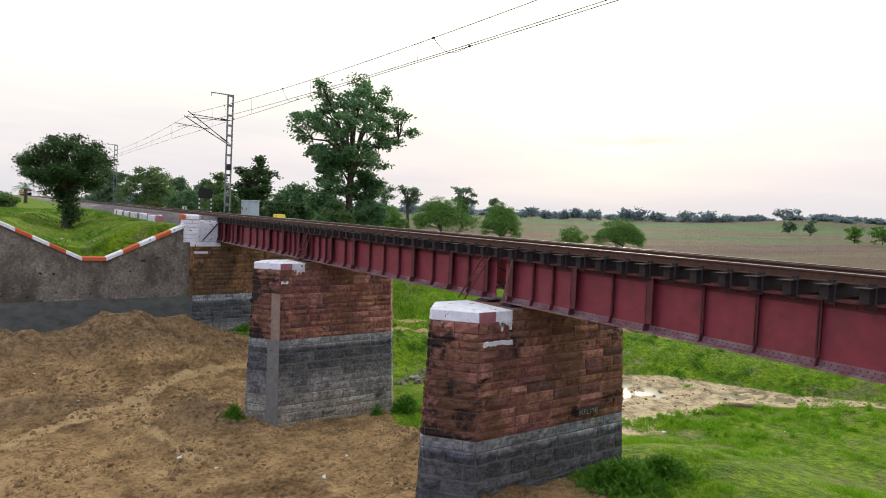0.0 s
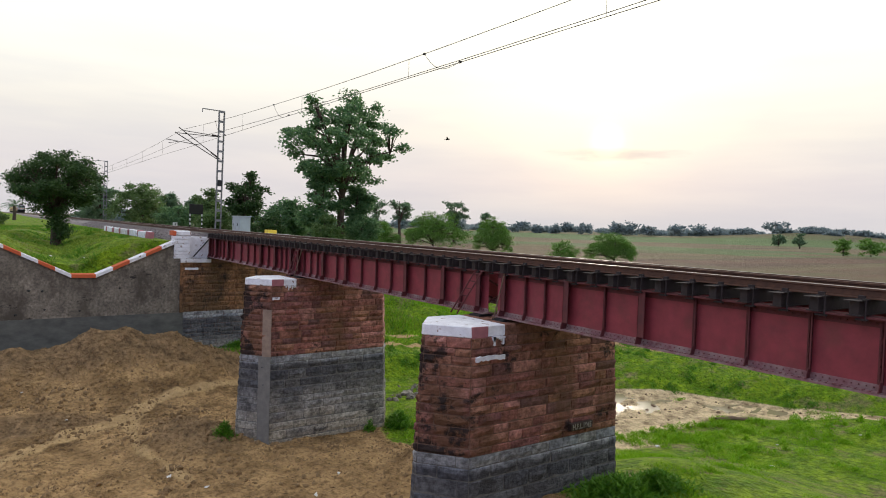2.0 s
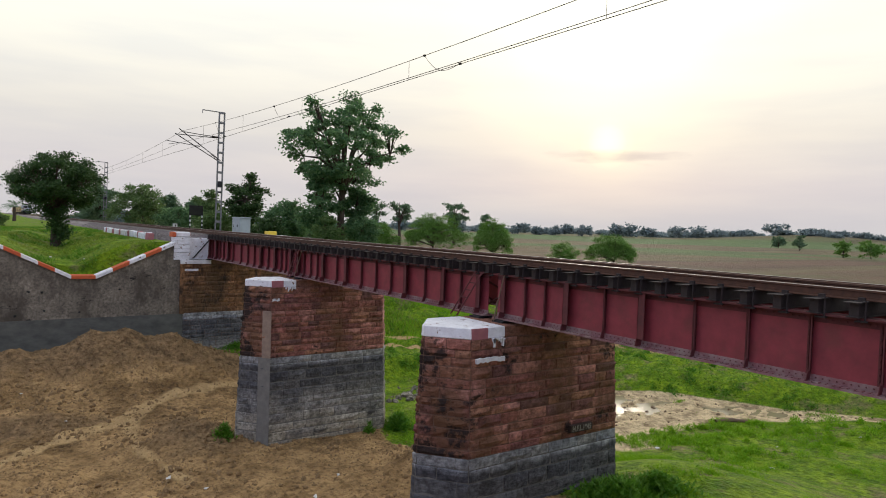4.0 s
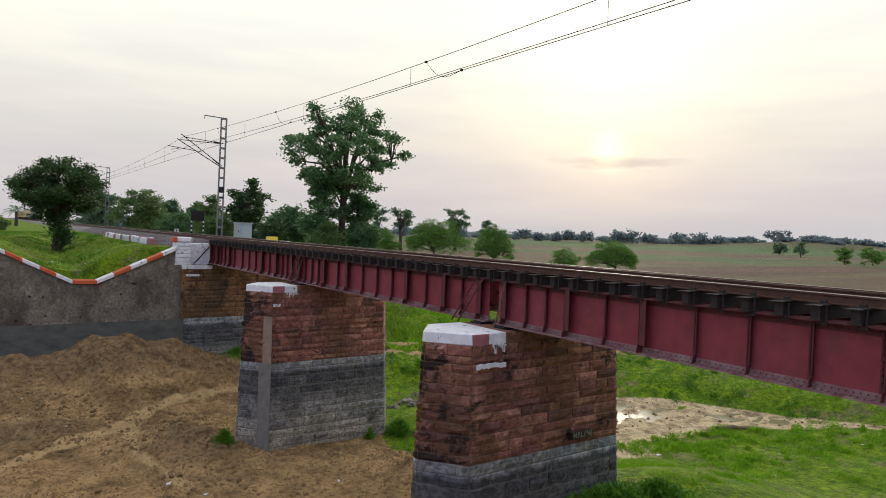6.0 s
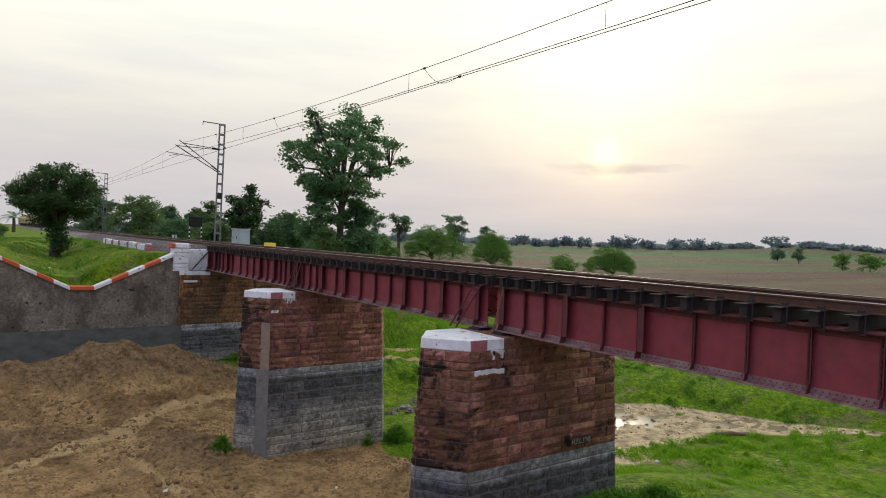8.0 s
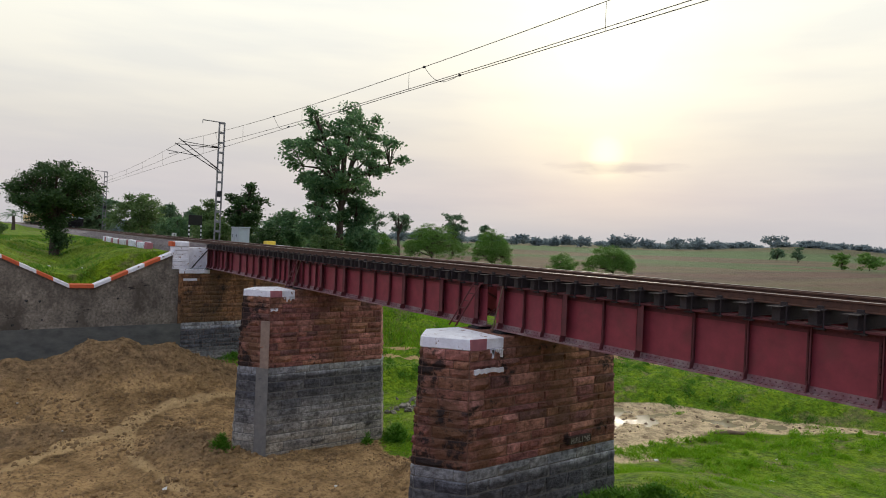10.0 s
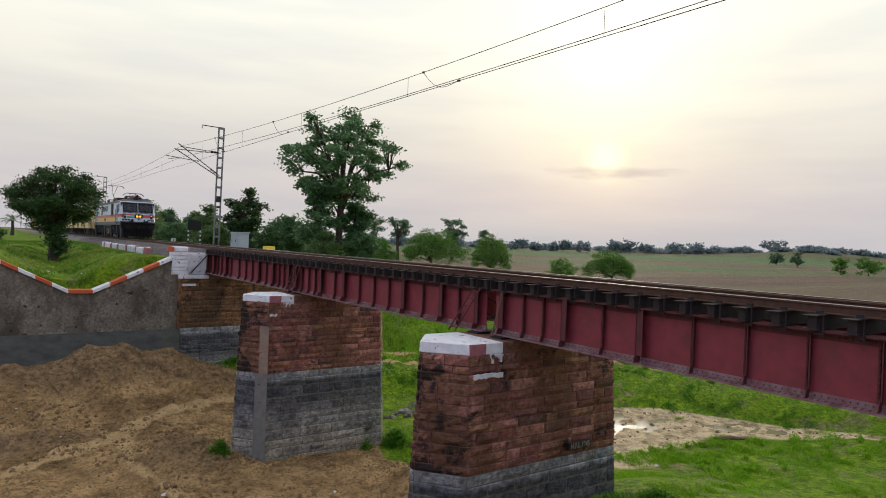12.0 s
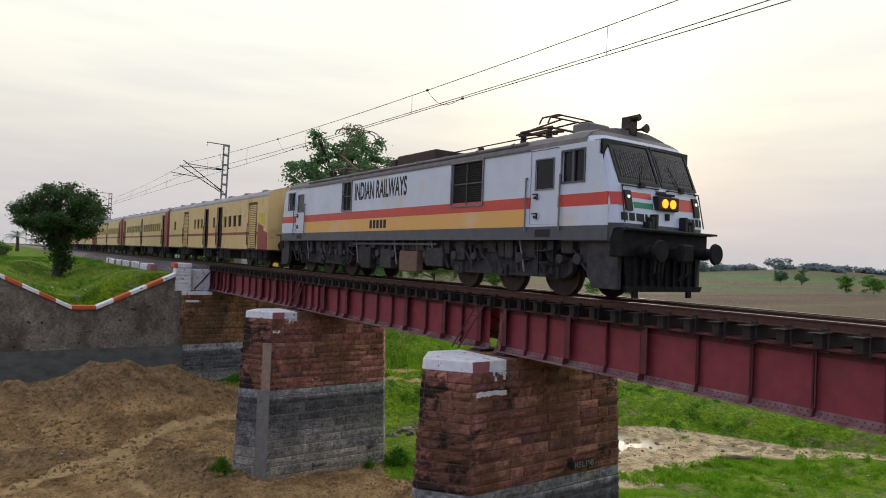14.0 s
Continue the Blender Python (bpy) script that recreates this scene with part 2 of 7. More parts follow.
M = {
    "red_stone": stone_mat("red_sandstone", [(0.19, 0.078, 0.066), (0.36, 0.145, 0.115), (0.24, 0.112, 0.072), (0.46, 0.21, 0.175), (0.37, 0.18, 0.11), (0.27, 0.108, 0.098), (0.15, 0.078, 0.068)],
                           [((0.020, 0.016, 0.016), 0.9, (0.60, 0.66), (1.0, 1.0, 1.2)), ((0.030, 0.022, 0.02), 4.0, (0.66, 0.74), (1.0, 1.0, 1.5))], nose=0.13, wash=(0.15, 0.076, 0.040)),
    # weathered stone; dark wash and heavy stains also paint the shade beneath the girders
    "orange_stone": stone_mat("weathered_orange_sandstone", [(0.20, 0.10, 0.055), (0.34, 0.17, 0.08), (0.26, 0.14, 0.075), (0.38, 0.20, 0.10)],
                              [((0.035, 0.027, 0.022), 0.9, (0.55, 0.64), (1.0, 1.0, 0.6))], wash=(0.10, 0.065, 0.035)),
    "grey_stone": stone_mat("silt_coated_stone", [(0.23, 0.225, 0.215), (0.31, 0.30, 0.28), (0.19, 0.19, 0.195), (0.27, 0.255, 0.23)],
                            [((0.050, 0.048, 0.050), 0.9, (0.58, 0.66), (0.8, 0.8, 1.6))],
                            silt=((0.0, (1.45, 1.28, 1.02)), (1.0, (1.25, 1.30, 1.40)), (0.30, (1.35, 1.28, 1.18)), (0.52, (1.05, 1.04, 1.06)), (0.66, (0.52, 0.53, 0.58)), (0.90, (0.42, 0.43, 0.50)), (0.94, (1.35, 1.42, 1.60)))),
    "mortar": mat("earthy_mortar", (0.23, 0.13, 0.09), (0.12, 0.068, 0.050), scale=5, bump=0.4),
    "grey_mortar": mat("grey_mortar", (0.20, 0.19, 0.175), (0.11, 0.105, 0.10), scale=6),
    "whitewash": mat("flaking_whitewash", (0.86, 0.86, 0.90), (0.68, 0.67, 0.71), scale=5, stain=(0.26, 0.16, 0.13), stain_scale=4.0, stain_at=(0.615, 0.66), bump=0.4),
    "pink_paint": mat("faded_pink_paint", (0.42, 0.16, 0.18), (0.32, 0.12, 0.14), scale=5),
    "orange_paint": mat("orange_paint", (0.62, 0.13, 0.045), (0.50, 0.10, 0.04), scale=5, stain=(0.35, 0.25, 0.2), stain_scale=3, stain_at=(0.62, 0.72)),
    "concrete": stone_mat("stained_concrete", [(0.215, 0.185, 0.15), (0.215, 0.185, 0.15)],
                          [((0.25, 0.21, 0.165), 1.6, (0.57, 0.70), (0.5, 1.0, 1.0)), ((0.075, 0.062, 0.05), 0.45, (0.48, 0.62), (1.0, 1.0, 0.55)), ((0.022, 0.02, 0.02), 1.6, (0.615, 0.655), (0.55, 1.0, 1.3))],
                          bump=0.10, wash=(0.12, 0.103, 0.08)),
    "wet_concrete": mat("silt_stained_concrete", (0.145, 0.145, 0.13), (0.08, 0.082, 0.075), scale=2.2, bump=0.25, stain=(0.045, 0.045, 0.045), stain_scale=0.5, stretch=(0.5, 0.5, 1)),
    "girder": mat("red_oxide_girder_paint", (0.285, 0.045, 0.060), (0.20, 0.033, 0.044), rough=0.55, scale=3, bump=0.06, stain=(0.14, 0.045, 0.04), stain_scale=1.3, stain_at=(0.55, 0.85)),
    "girder_dusty": mat("dust_coated_girder_paint", (0.30, 0.16, 0.17), (0.17, 0.065, 0.075), rough=0.8, scale=7, bump=0.1, stain=(0.30, 0.22, 0.21), stain_scale=2.5, stain_at=(0.45, 0.65)),
    # darker red than the web plates, for flanges, stiffeners and braces
    "girder_dark": mat("dark_girder_paint", (0.135, 0.030, 0.033), (0.085, 0.024, 0.027), rough=0.7, scale=4, bump=0.1),
    "sleeper": mat("black_steel_sleeper", (0.038, 0.026, 0.026), (0.018, 0.014, 0.014), rough=0.7, scale=6),
    "rust": mat("rusty_rail_steel", (0.12, 0.055, 0.035), (0.07, 0.035, 0.025), rough=0.75, metal=0.2, scale=8),
    "rail_head": mat("polished_rail_head", (0.42, 0.38, 0.36), (0.30, 0.27, 0.26), rough=0.55, metal=1.0, scale=12, bump=0.02),
    "plaster": mat("pale_cement", (0.34, 0.25, 0.19), (0.24, 0.17, 0.13), scale=4, bump=0.3),
    "plaster_grey": mat("grey_cement", (0.22, 0.21, 0.19), (0.15, 0.145, 0.135), scale=4, bump=0.3),
    "psc": mat("concrete_sleeper", (0.30, 0.27, 0.24), scale=6),
    "ballast": mat("grey_ballast", (0.30, 0.26, 0.25), (0.12, 0.10, 0.10), scale=9, bump=1.0, fine=14),
    "galv": mat("galvanised_steel", (0.26, 0.26, 0.27), (0.16, 0.16, 0.17), rough=0.55, metal=0.6, scale=6, bump=0.05),
    "dark_metal": mat("dark_metal", (0.026, 0.026, 0.03), (0.016, 0.016, 0.018), rough=0.7, metal=0.0, scale=6, bump=0.05),
    "bogie": mat("dusty_running_gear", (0.062, 0.058, 0.062), (0.026, 0.025, 0.028), rough=0.8, scale=5, bump=0.2),
    "soot": mat("sooty_grease_black", (0.022, 0.020, 0.021), (0.009, 0.009, 0.010), rough=0.8, scale=5, bump=0.1, spec=0.15),
    "wheel": mat("brown_wheel_steel", (0.06, 0.038, 0.032), (0.032, 0.022, 0.02), rough=0.6, metal=0.4, scale=6),
    "loco_white": mat("loco_grey_white_paint", (0.64, 0.70, 0.80), (0.56, 0.61, 0.70), rough=0.4, scale=1.2, bump=0.02, stain=(0.58, 0.42, 0.26), stain_scale=0.6, stain_at=(0.54, 0.82)),
    "loco_red": mat("loco_red_band", (0.62, 0.075, 0.055), (0.52, 0.065, 0.05), rough=0.4, scale=2, bump=0.02),
    "loco_ochre": mat("dusty_ochre_loco_side", (0.80, 0.43, 0.10), (0.72, 0.42, 0.15), rough=0.5, scale=0.7, bump=0.02, stain=(0.66, 0.56, 0.42), stain_scale=0.45, stain_at=(0.55, 0.8)),
    "loco_grey": mat("loco_slate_grey_paint", (0.10, 0.105, 0.12), (0.075, 0.078, 0.09), rough=0.5, scale=3, bump=0.03),
    "loco_roof": mat("sooty_roof_paint", (0.20, 0.18, 0.18), (0.12, 0.11, 0.115), rough=0.6, scale=2.5, bump=0.1),
    "glass": mat("dark_window_glass", (0.014, 0.015, 0.02), (0.01, 0.011, 0.014), rough=0.08, scale=2, bump=0.0, spec=0.22),
    "black": mat("black_paint", (0.014, 0.014, 0.015), (0.01, 0.01, 0.01), rough=0.6, scale=4),
    "coach": mat("cream_yellow_coach_paint", (0.74, 0.54, 0.24), (0.66, 0.47, 0.20), rough=0.5, scale=1.0, bump=0.02, stain=(0.38, 0.25, 0.12), stain_scale=0.9, stain_at=(0.56, 0.8)),
    "coach_red": mat("maroon_coach_paint", (0.32, 0.06, 0.05), (0.26, 0.05, 0.045), rough=0.5, scale=2, bump=0.02),
    "coach_roof": mat("grey_coach_roof", (0.29, 0.28, 0.31), (0.22, 0.21, 0.23), rough=0.6, scale=1.2, bump=0.03),
    "yellow": mat("yellow_paint", (0.75, 0.55, 0.05), scale=4, rough=0.5),
    "green": mat("green_paint", (0.03, 0.28, 0.15), scale=4, rough=0.5),
    "white": mat("white_paint", (0.75, 0.75, 0.77), scale=4, rough=0.5),
    "bark": mat("grey_brown_bark", (0.10, 0.07, 0.05), (0.045, 0.032, 0.025), scale=7, bump=0.6, stretch=(1, 1, 0.3)),
    "box_grey": mat("pale_grey_cabinet_paint", (0.42, 0.47, 0.50), (0.36, 0.40, 0.43), rough=0.5, scale=2),
    "stone_loose": mat("loose_brown_stone", (0.24, 0.16, 0.10), (0.14, 0.09, 0.06), scale=6, bump=0.5, vary=0.3),
    "litter": mat("pale_plastic_litter", (0.7, 0.7, 0.7), scale=6, rough=0.4),
    "log": mat("weathered_log", (0.20, 0.13, 0.09), scale=7, bump=0.5),
    "bird": mat("dark_feathers", (0.03, 0.025, 0.022), scale=20),
    "leaf_big": leaf_mat("broad_dark_leaves", (0.065, 0.155, 0.070), (0.18, 0.30, 0.13), 0.5),
    "leaf_dark": leaf_mat("dark_dense_leaves", (0.026, 0.066, 0.020), (0.075, 0.135, 0.040), 0.34),
    "leaf_acacia": leaf_mat("feathery_acacia_leaves", (0.075, 0.185, 0.030), (0.17, 0.31, 0.060), 0.45),
    "leaf_olive": leaf_mat("olive_thorn_leaves", (0.075, 0.145, 0.045), (0.16, 0.235, 0.08), 0.4),
    # blue-grey base colour paints the distance haze onto the far trees
    "leaf_far": leaf_mat("haze_tinted_foliage", (0.17, 0.225, 0.245), (0.24, 0.295, 0.31), 0.5, 0.9),
    # paler, greyer green for the trees farther off
    "leaf_mid": leaf_mat("pale_green_foliage", (0.10, 0.18, 0.10), (0.17, 0.26, 0.14), 0.4, 0.8),
    "grass": leaf_mat("fresh_grass_blades", (0.11, 0.30, 0.006), (0.29, 0.48, 0.02), 0.42),
    "grass_bank": leaf_mat("deep_green_bank_grass", (0.050, 0.165, 0.008), (0.125, 0.28, 0.020), 0.38),
    "grass_dull": leaf_mat("mixed_grass_blades", (0.10, 0.20, 0.018), (0.30, 0.35, 0.05), 0.42),
    "reed": leaf_mat("green_crop_rows", (0.085, 0.155, 0.075), (0.12, 0.19, 0.09), 0.3),
    "wire": mat("wire_metal", (0.06, 0.05, 0.045), rough=0.5, metal=0.6, scale=5, bump=0),
}


def ground_mat():
    """Earth, worn path, grass, wet mud with glints in its colour, and ploughed field, mixed by the plan's masks."""
    m = bpy.data.materials.new("ground_surface")
    m.use_nodes = True
    nt = m.node_tree
    N, L = nt.nodes.new, nt.links.new
    b = nt.nodes["Principled BSDF"]
    b.inputs["Roughness"].default_value, b.inputs["Specular IOR Level"].default_value = 0.95, 0.2
    geo = N("ShaderNodeNewGeometry")

    def two(a, c, scale, lo=0.35, hi=0.65, detail=8):
        nz, r = N("ShaderNodeTexNoise"), N("ShaderNodeValToRGB")
        nz.inputs["Scale"].default_value, nz.inputs["Detail"].default_value, nz.inputs["Roughness"].default_value = scale, detail, 0.68
        L(geo.outputs["Position"], nz.inputs["Vector"])
        r.color_ramp.elements[0].position, r.color_ramp.elements[1].position = lo, hi
        r.color_ramp.elements[0].color, r.color_ramp.elements[1].color = (*a, 1), (*c, 1)
        L(nz.outputs["Fac"], r.inputs[0])
        return r.outputs[0]

    def mix(a, c, f):
        mx = N("ShaderNodeMix")
        mx.data_type = "RGBA"
        L(f, mx.inputs["Factor"]), L(a, mx.inputs["A"]), L(c, mx.inputs["B"])
        return mx.outputs["Result"]

    def mask(name, rough_edge=0.5, scale=1.5, soft=0.08):
        at, nz, ad, r = N("ShaderNodeAttribute"), N("ShaderNodeTexNoise"), N("ShaderNodeMath"), N("ShaderNodeValToRGB")
        at.attribute_name = name
        nz.inputs["Scale"].default_value, nz.inputs["Detail"].default_value = scale, 6
        L(geo.outputs["Position"], nz.inputs["Vector"])
        ad.operation = "MULTIPLY_ADD"
        L(nz.outputs["Fac"], ad.inputs[0])
        ad.inputs[1].default_value = rough_edge
        L(at.outputs["Fac"], ad.inputs[2])
        r.color_ramp.elements[0].position, r.color_ramp.elements[1].position = 0.5 - soft + rough_edge / 2, 0.5 + soft + rough_edge / 2
        L(ad.outputs[0], r.inputs[0])
        return r.outputs[0]

    soil = two((0.23, 0.142, 0.064), (0.47, 0.305, 0.145), 1.0)
    soil = mix(soil, two((0.085, 0.053, 0.025), (0.24, 0.145, 0.062), 3.5), two((0, 0, 0), (1, 1, 1), 0.30, 0.48, 0.60))
    soil = mix(soil, two((0.115, 0.076, 0.040), (0.31, 0.20, 0.104), 2.2), mask("dug", 0.9, 1.1, 0.3))
    crumbs = N("ShaderNodeMix")
    crumbs.data_type, crumbs.blend_type = "RGBA", "MULTIPLY"
    crumbs.inputs["Factor"].default_value = 1.0
    L(soil, crumbs.inputs["A"]), L(two((0.50, 0.47, 0.44), (1.15, 1.15, 1.15), 5.0, 0.34, 0.52, 12), crumbs.inputs["B"])
    soil = crumbs.outputs["Result"]
    path = two((0.38, 0.255, 0.125), (0.56, 0.385, 0.19), 1.6)
    grass = two((0.075, 0.165, 0.006), (0.21, 0.32, 0.014), 1.1)
    grass = mix(grass, two((0.13, 0.17, 0.04), (0.24, 0.21, 0.10), 1.5), two((0, 0, 0), (1, 1, 1), 0.45, 0.53, 0.62))
    turf = N("ShaderNodeMix")
    turf.data_type, turf.blend_type = "RGBA", "MULTIPLY"
    turf.inputs["Factor"].default_value = 1.0
    L(grass, turf.inputs["A"]), L(two((0.45, 0.48, 0.5), (1.35, 1.3, 1.2), 3.5, 0.34, 0.64, 10), turf.inputs["B"])
    grass = turf.outputs["Result"]
    # sandy mud; its pale tone also paints the low sun's glints
    mud = two((0.24, 0.17, 0.10), (0.70, 0.55, 0.34), 1.4, 0.36, 0.56)
    # strips of field lying across the view, ploughed, fallow and green
    turn = N("ShaderNodeMapping")
    turn.inputs["Rotation"].default_value = (0, 0, radians(49))
    turn.inputs["Scale"].default_value = (0.0035, 0.030, 0.0)
    L(geo.outputs["Position"], turn.inputs[0])
    bands, br = N("ShaderNodeTexNoise"), N("ShaderNodeValToRGB")
    bands.inputs["Scale"].default_value, bands.inputs["Detail"].default_value = 1.0, 3
    L(turn.outputs[0], bands.inputs["Vector"]), L(bands.outputs["Fac"], br.inputs[0])
    be = br.color_ramp.elements
    be[0].position, be[0].color = 0.30, (0.185, 0.100, 0.076, 1)
    be[1].position, be[1].color = 0.72, (0.08, 0.15, 0.06, 1)
    for p, c in ((0.40, (0.115, 0.075, 0.058, 1)), (0.46, (0.165, 0.135, 0.075, 1)), (0.52, (0.155, 0.095, 0.068, 1)), (0.62, (0.12, 0.13, 0.06, 1))):
        be.new(p).color = c
    # green crop strips, by the distance towards the low sun
    away, far_y, crop = N("ShaderNodeVectorMath"), N("ShaderNodeMath"), N("ShaderNodeValToRGB")
    away.operation = "DOT_PRODUCT"
    away.inputs[1].default_value = (math.sin(SUN_AZ) * 0.001, math.cos(SUN_AZ) * 0.001, 0)
    L(geo.outputs["Position"], away.inputs[0])
    wander = N("ShaderNodeTexNoise")
    wander.inputs["Scale"].default_value, wander.inputs["Detail"].default_value = 0.018, 4
    L(geo.outputs["Position"], wander.inputs["Vector"])
    far_y.operation = "MULTIPLY_ADD"
    far_y.inputs[1].default_value = 0.10
    L(wander.outputs["Fac"], far_y.inputs[0]), L(away.outputs["Value"], far_y.inputs[2]), L(far_y.outputs[0], crop.inputs[0])
    ce = crop.color_ramp.elements
    ce[0].position, ce[0].color, ce[1].position, ce[1].color = 0.10, (0.1, 0.1, 0.1, 1), 0.62, (0.1, 0.1, 0.1, 1)
    for p, v in ((0.135, 0.0), (0.20, 0.05), (0.215, 0.6), (0.235, 0.55), (0.245, 0.05), (0.30, 0.1), (0.32, 0.7), (0.42, 0.7), (0.45, 0.2)):
        ce.new(p).color = (v, v, v, 1)
    green = two((0.045, 0.125, 0.04), (0.085, 0.18, 0.055), 0.05)
    weeds = two((0.075, 0.105, 0.04), (0.15, 0.15, 0.07), 0.5)
    field = mix(br.outputs[0], two((0.050, 0.040, 0.030), (0.15, 0.115, 0.08), 0.6), two((0.05, 0.05, 0.05), (0.45, 0.45, 0.45), 0.08))
    field = mix(field, weeds, two((0, 0, 0), (0.5, 0.5, 0.5), 0.035, 0.54, 0.66))
    field = mix(field, green, crop.outputs[0])
    col = mix(soil, path, mask("path", 0.8, 0.9, 0.34))
    col = mix(col, grass, mask("grass", 0.6, 1.3))
    col = mix(col, mud, mask("mud", 0.4, 0.8))
    col = mix(col, field, mask("field", 0.5, 0.4))
    L(col, b.inputs["Base Color"])
    n1, bp = N("ShaderNodeTexNoise"), N("ShaderNodeBump")
    n1.inputs["Scale"].default_value, n1.inputs["Detail"].default_value = 6.0, 12
    L(geo.outputs["Position"], n1.inputs["Vector"])
    bp.inputs["Strength"].default_value, bp.inputs["Distance"].default_value = 1.0, 0.28
    L(n1.outputs["Fac"], bp.inputs["Height"]), L(bp.outputs[0], b.inputs["Normal"])
    return m


def water_mat():
    m = bpy.data.materials.new("muddy_water")
    m.use_nodes = True
    nt = m.node_tree
    N, L = nt.nodes.new, nt.links.new
    b = nt.nodes["Principled BSDF"]
    b.inputs["Base Color"].default_value = (0.30, 0.235, 0.155, 1)
    b.inputs["Roughness"].default_value, b.inputs["Specular IOR Level"].default_value = 0.12, 0.8
    n1, bp, geo = N("ShaderNodeTexNoise"), N("ShaderNodeBump"), N("ShaderNodeNewGeometry")
    L(geo.outputs["Position"], n1.inputs["Vector"])
    n1.inputs["Scale"].default_value = 2.5
    bp.inputs["Strength"].default_value, bp.inputs["Distance"].default_value = 0.25, 0.03
    L(n1.outputs["Fac"], bp.inputs["Height"]), L(bp.outputs[0], b.inputs["Normal"])
    return m


M["ground"], M["water"] = ground_mat(), water_mat()

# ---- mesh helpers ----


def mesh(name, bm, material, smooth=False):
    me = bpy.data.meshes.new(name)
    bm.to_mesh(me)
    bm.free()
    for mm in (material if isinstance(material, (list, tuple)) else [material]):
        me.materials.append(M[mm])
    if smooth:
        for p in me.polygons:
            p.use_smooth = True
    return me


def part(name, bm, material, parent, label="", smooth=False, m=None):
    """One mesh object under a thing or a part."""
    ob = new(name, bm if isinstance(bm, bpy.types.Mesh) else mesh(name, bm, material, smooth))
    ob.parent = parent
    if m is not None:
        ob.matrix_basis = m
    return tagged(ob, label)


def thing(name, label, category, group="", kind="", m=None):
    ob = new(name)
    ob.empty_display_size = 0.3
    if m is not None:
        ob.matrix_basis = m
    return tagged(ob, label, category, group, kind)


def box(bm, x0, x1, y0, y1, z0, z1, bevel=0.0, mi=0):
    g = bmesh.ops.create_cube(bm, size=1.0)
    for v in g["verts"]:
        v.co = Vector(((x0 + x1) / 2 + v.co.x * (x1 - x0), (y0 + y1) / 2 + v.co.y * (y1 - y0), (z0 + z1) / 2 + v.co.z * (z1 - z0)))
    fs = {f for v in g["verts"] for f in v.link_faces}
    for f in fs:
        f.material_index = mi
    if bevel:
        es = list({e for v in g["verts"] for e in v.link_edges})
        bmesh.ops.bevel(bm, geom=es, offset=bevel, segments=1, affect="EDGES")
    return g["verts"]


def boxes(*rows, bevel=0.0):
    bm = bmesh.new()
    for r in rows:
        box(bm, *r, bevel=bevel)
    return bm


def rod(bm, a, b, r, r2=None, n=8):
    """A round bar from a to b."""
    a, b = Vector(a), Vector(b)
    d = b - a
    if d.length < 1e-6:
        return
    q = d.to_track_quat("Z", "Y").to_matrix().to_4x4()
    bmesh.ops.create_cone(bm, cap_ends=True, segments=n, radius1=r, radius2=r if r2 is None else r2, depth=d.length, matrix=Matrix.Translation((a + b) / 2) @ q)


def prism(bm, pts, axis, a, b):
    """A closed outline of (u, v) drawn out along an axis from a to b."""
    def at(u, v, w):
        return {"x": (w, u, v), "y": (u, w, v), "z": (u, v, w)}[axis]
    lo, hi = [bm.verts.new(at(u, v, a)) for u, v in pts], [bm.verts.new(at(u, v, b)) for u, v in pts]
    n = len(pts)
    for i in range(n):
        bm.faces.new((lo[i], lo[(i + 1) % n], hi[(i + 1) % n], hi[i]))
    bm.faces.new(lo[::-1]), bm.faces.new(hi)
    bmesh.ops.recalc_face_normals(bm, faces=bm.faces)


def tube(bm, pts, radii, n=6):
    """A tapered round limb through points."""
    rings = []
    for i, p in enumerate(pts):
        p = Vector(p)
        d = (Vector(pts[min(i + 1, len(pts) - 1)]) - Vector(pts[max(i - 1, 0)])).normalized()
        u = d.orthogonal().normalized()
        w = d.cross(u)
        rings.append([bm.verts.new(p + (u * math.cos(6.2832 * k / n) + w * math.sin(6.2832 * k / n)) * radii[i]) for k in range(n)])
    for r0, r1 in zip(rings, rings[1:]):
        for k in range(n):
            bm.faces.new((r0[k], r0[(k + 1) % n], r1[(k + 1) % n], r1[k]))
    bm.faces.new(rings[-1])


def smooth01(v):
    v = min(1.0, max(0.0, v))
    return v * v * (3 - 2 * v)


def track_x(y):
    """How far the track has bent off the bridge's line at y."""
    u = y - 46.0
    return 0.0095 * (math.sqrt(u * u + 64) + u) / 2 if y > 20 else 0.0095 * (math.sqrt(676 + 64) - 26) / 2 * 0


BED = -8.6
FAR_FIELD = -3.6


def bump(x, y, s):
    return noise.noise((x * s, y * s, 3.7))


def toe(x, y):
    """Distance beyond the foot of the far bank, which bends towards the camera's side downstream."""
    if x < 8:
        return y - (33 + (8 - x) * 0.55)
    return (y - toe_line(x)) / toe_lean(x)


def toe_line(x):
    """The foot of the far bank downstream, curving round more and more."""
    u = max(0.0, x - 18.5)
    return 33 - (x - 8) * 0.74 - (0.135 * u * u if u < 6.5 else 5.7 + 1.755 * (u - 6.5))


def toe_lean(x):
    return math.hypot(1, 0.74 + 0.27 * min(6.5, max(0.0, x - 18.5)))


def stream_edge(x):
    """The stream's width, pinched in downstream."""
    u = max(0.0, x - 11.4)
    return max(0.7, 8.4 - 0.40 * u - 0.017 * u * u)


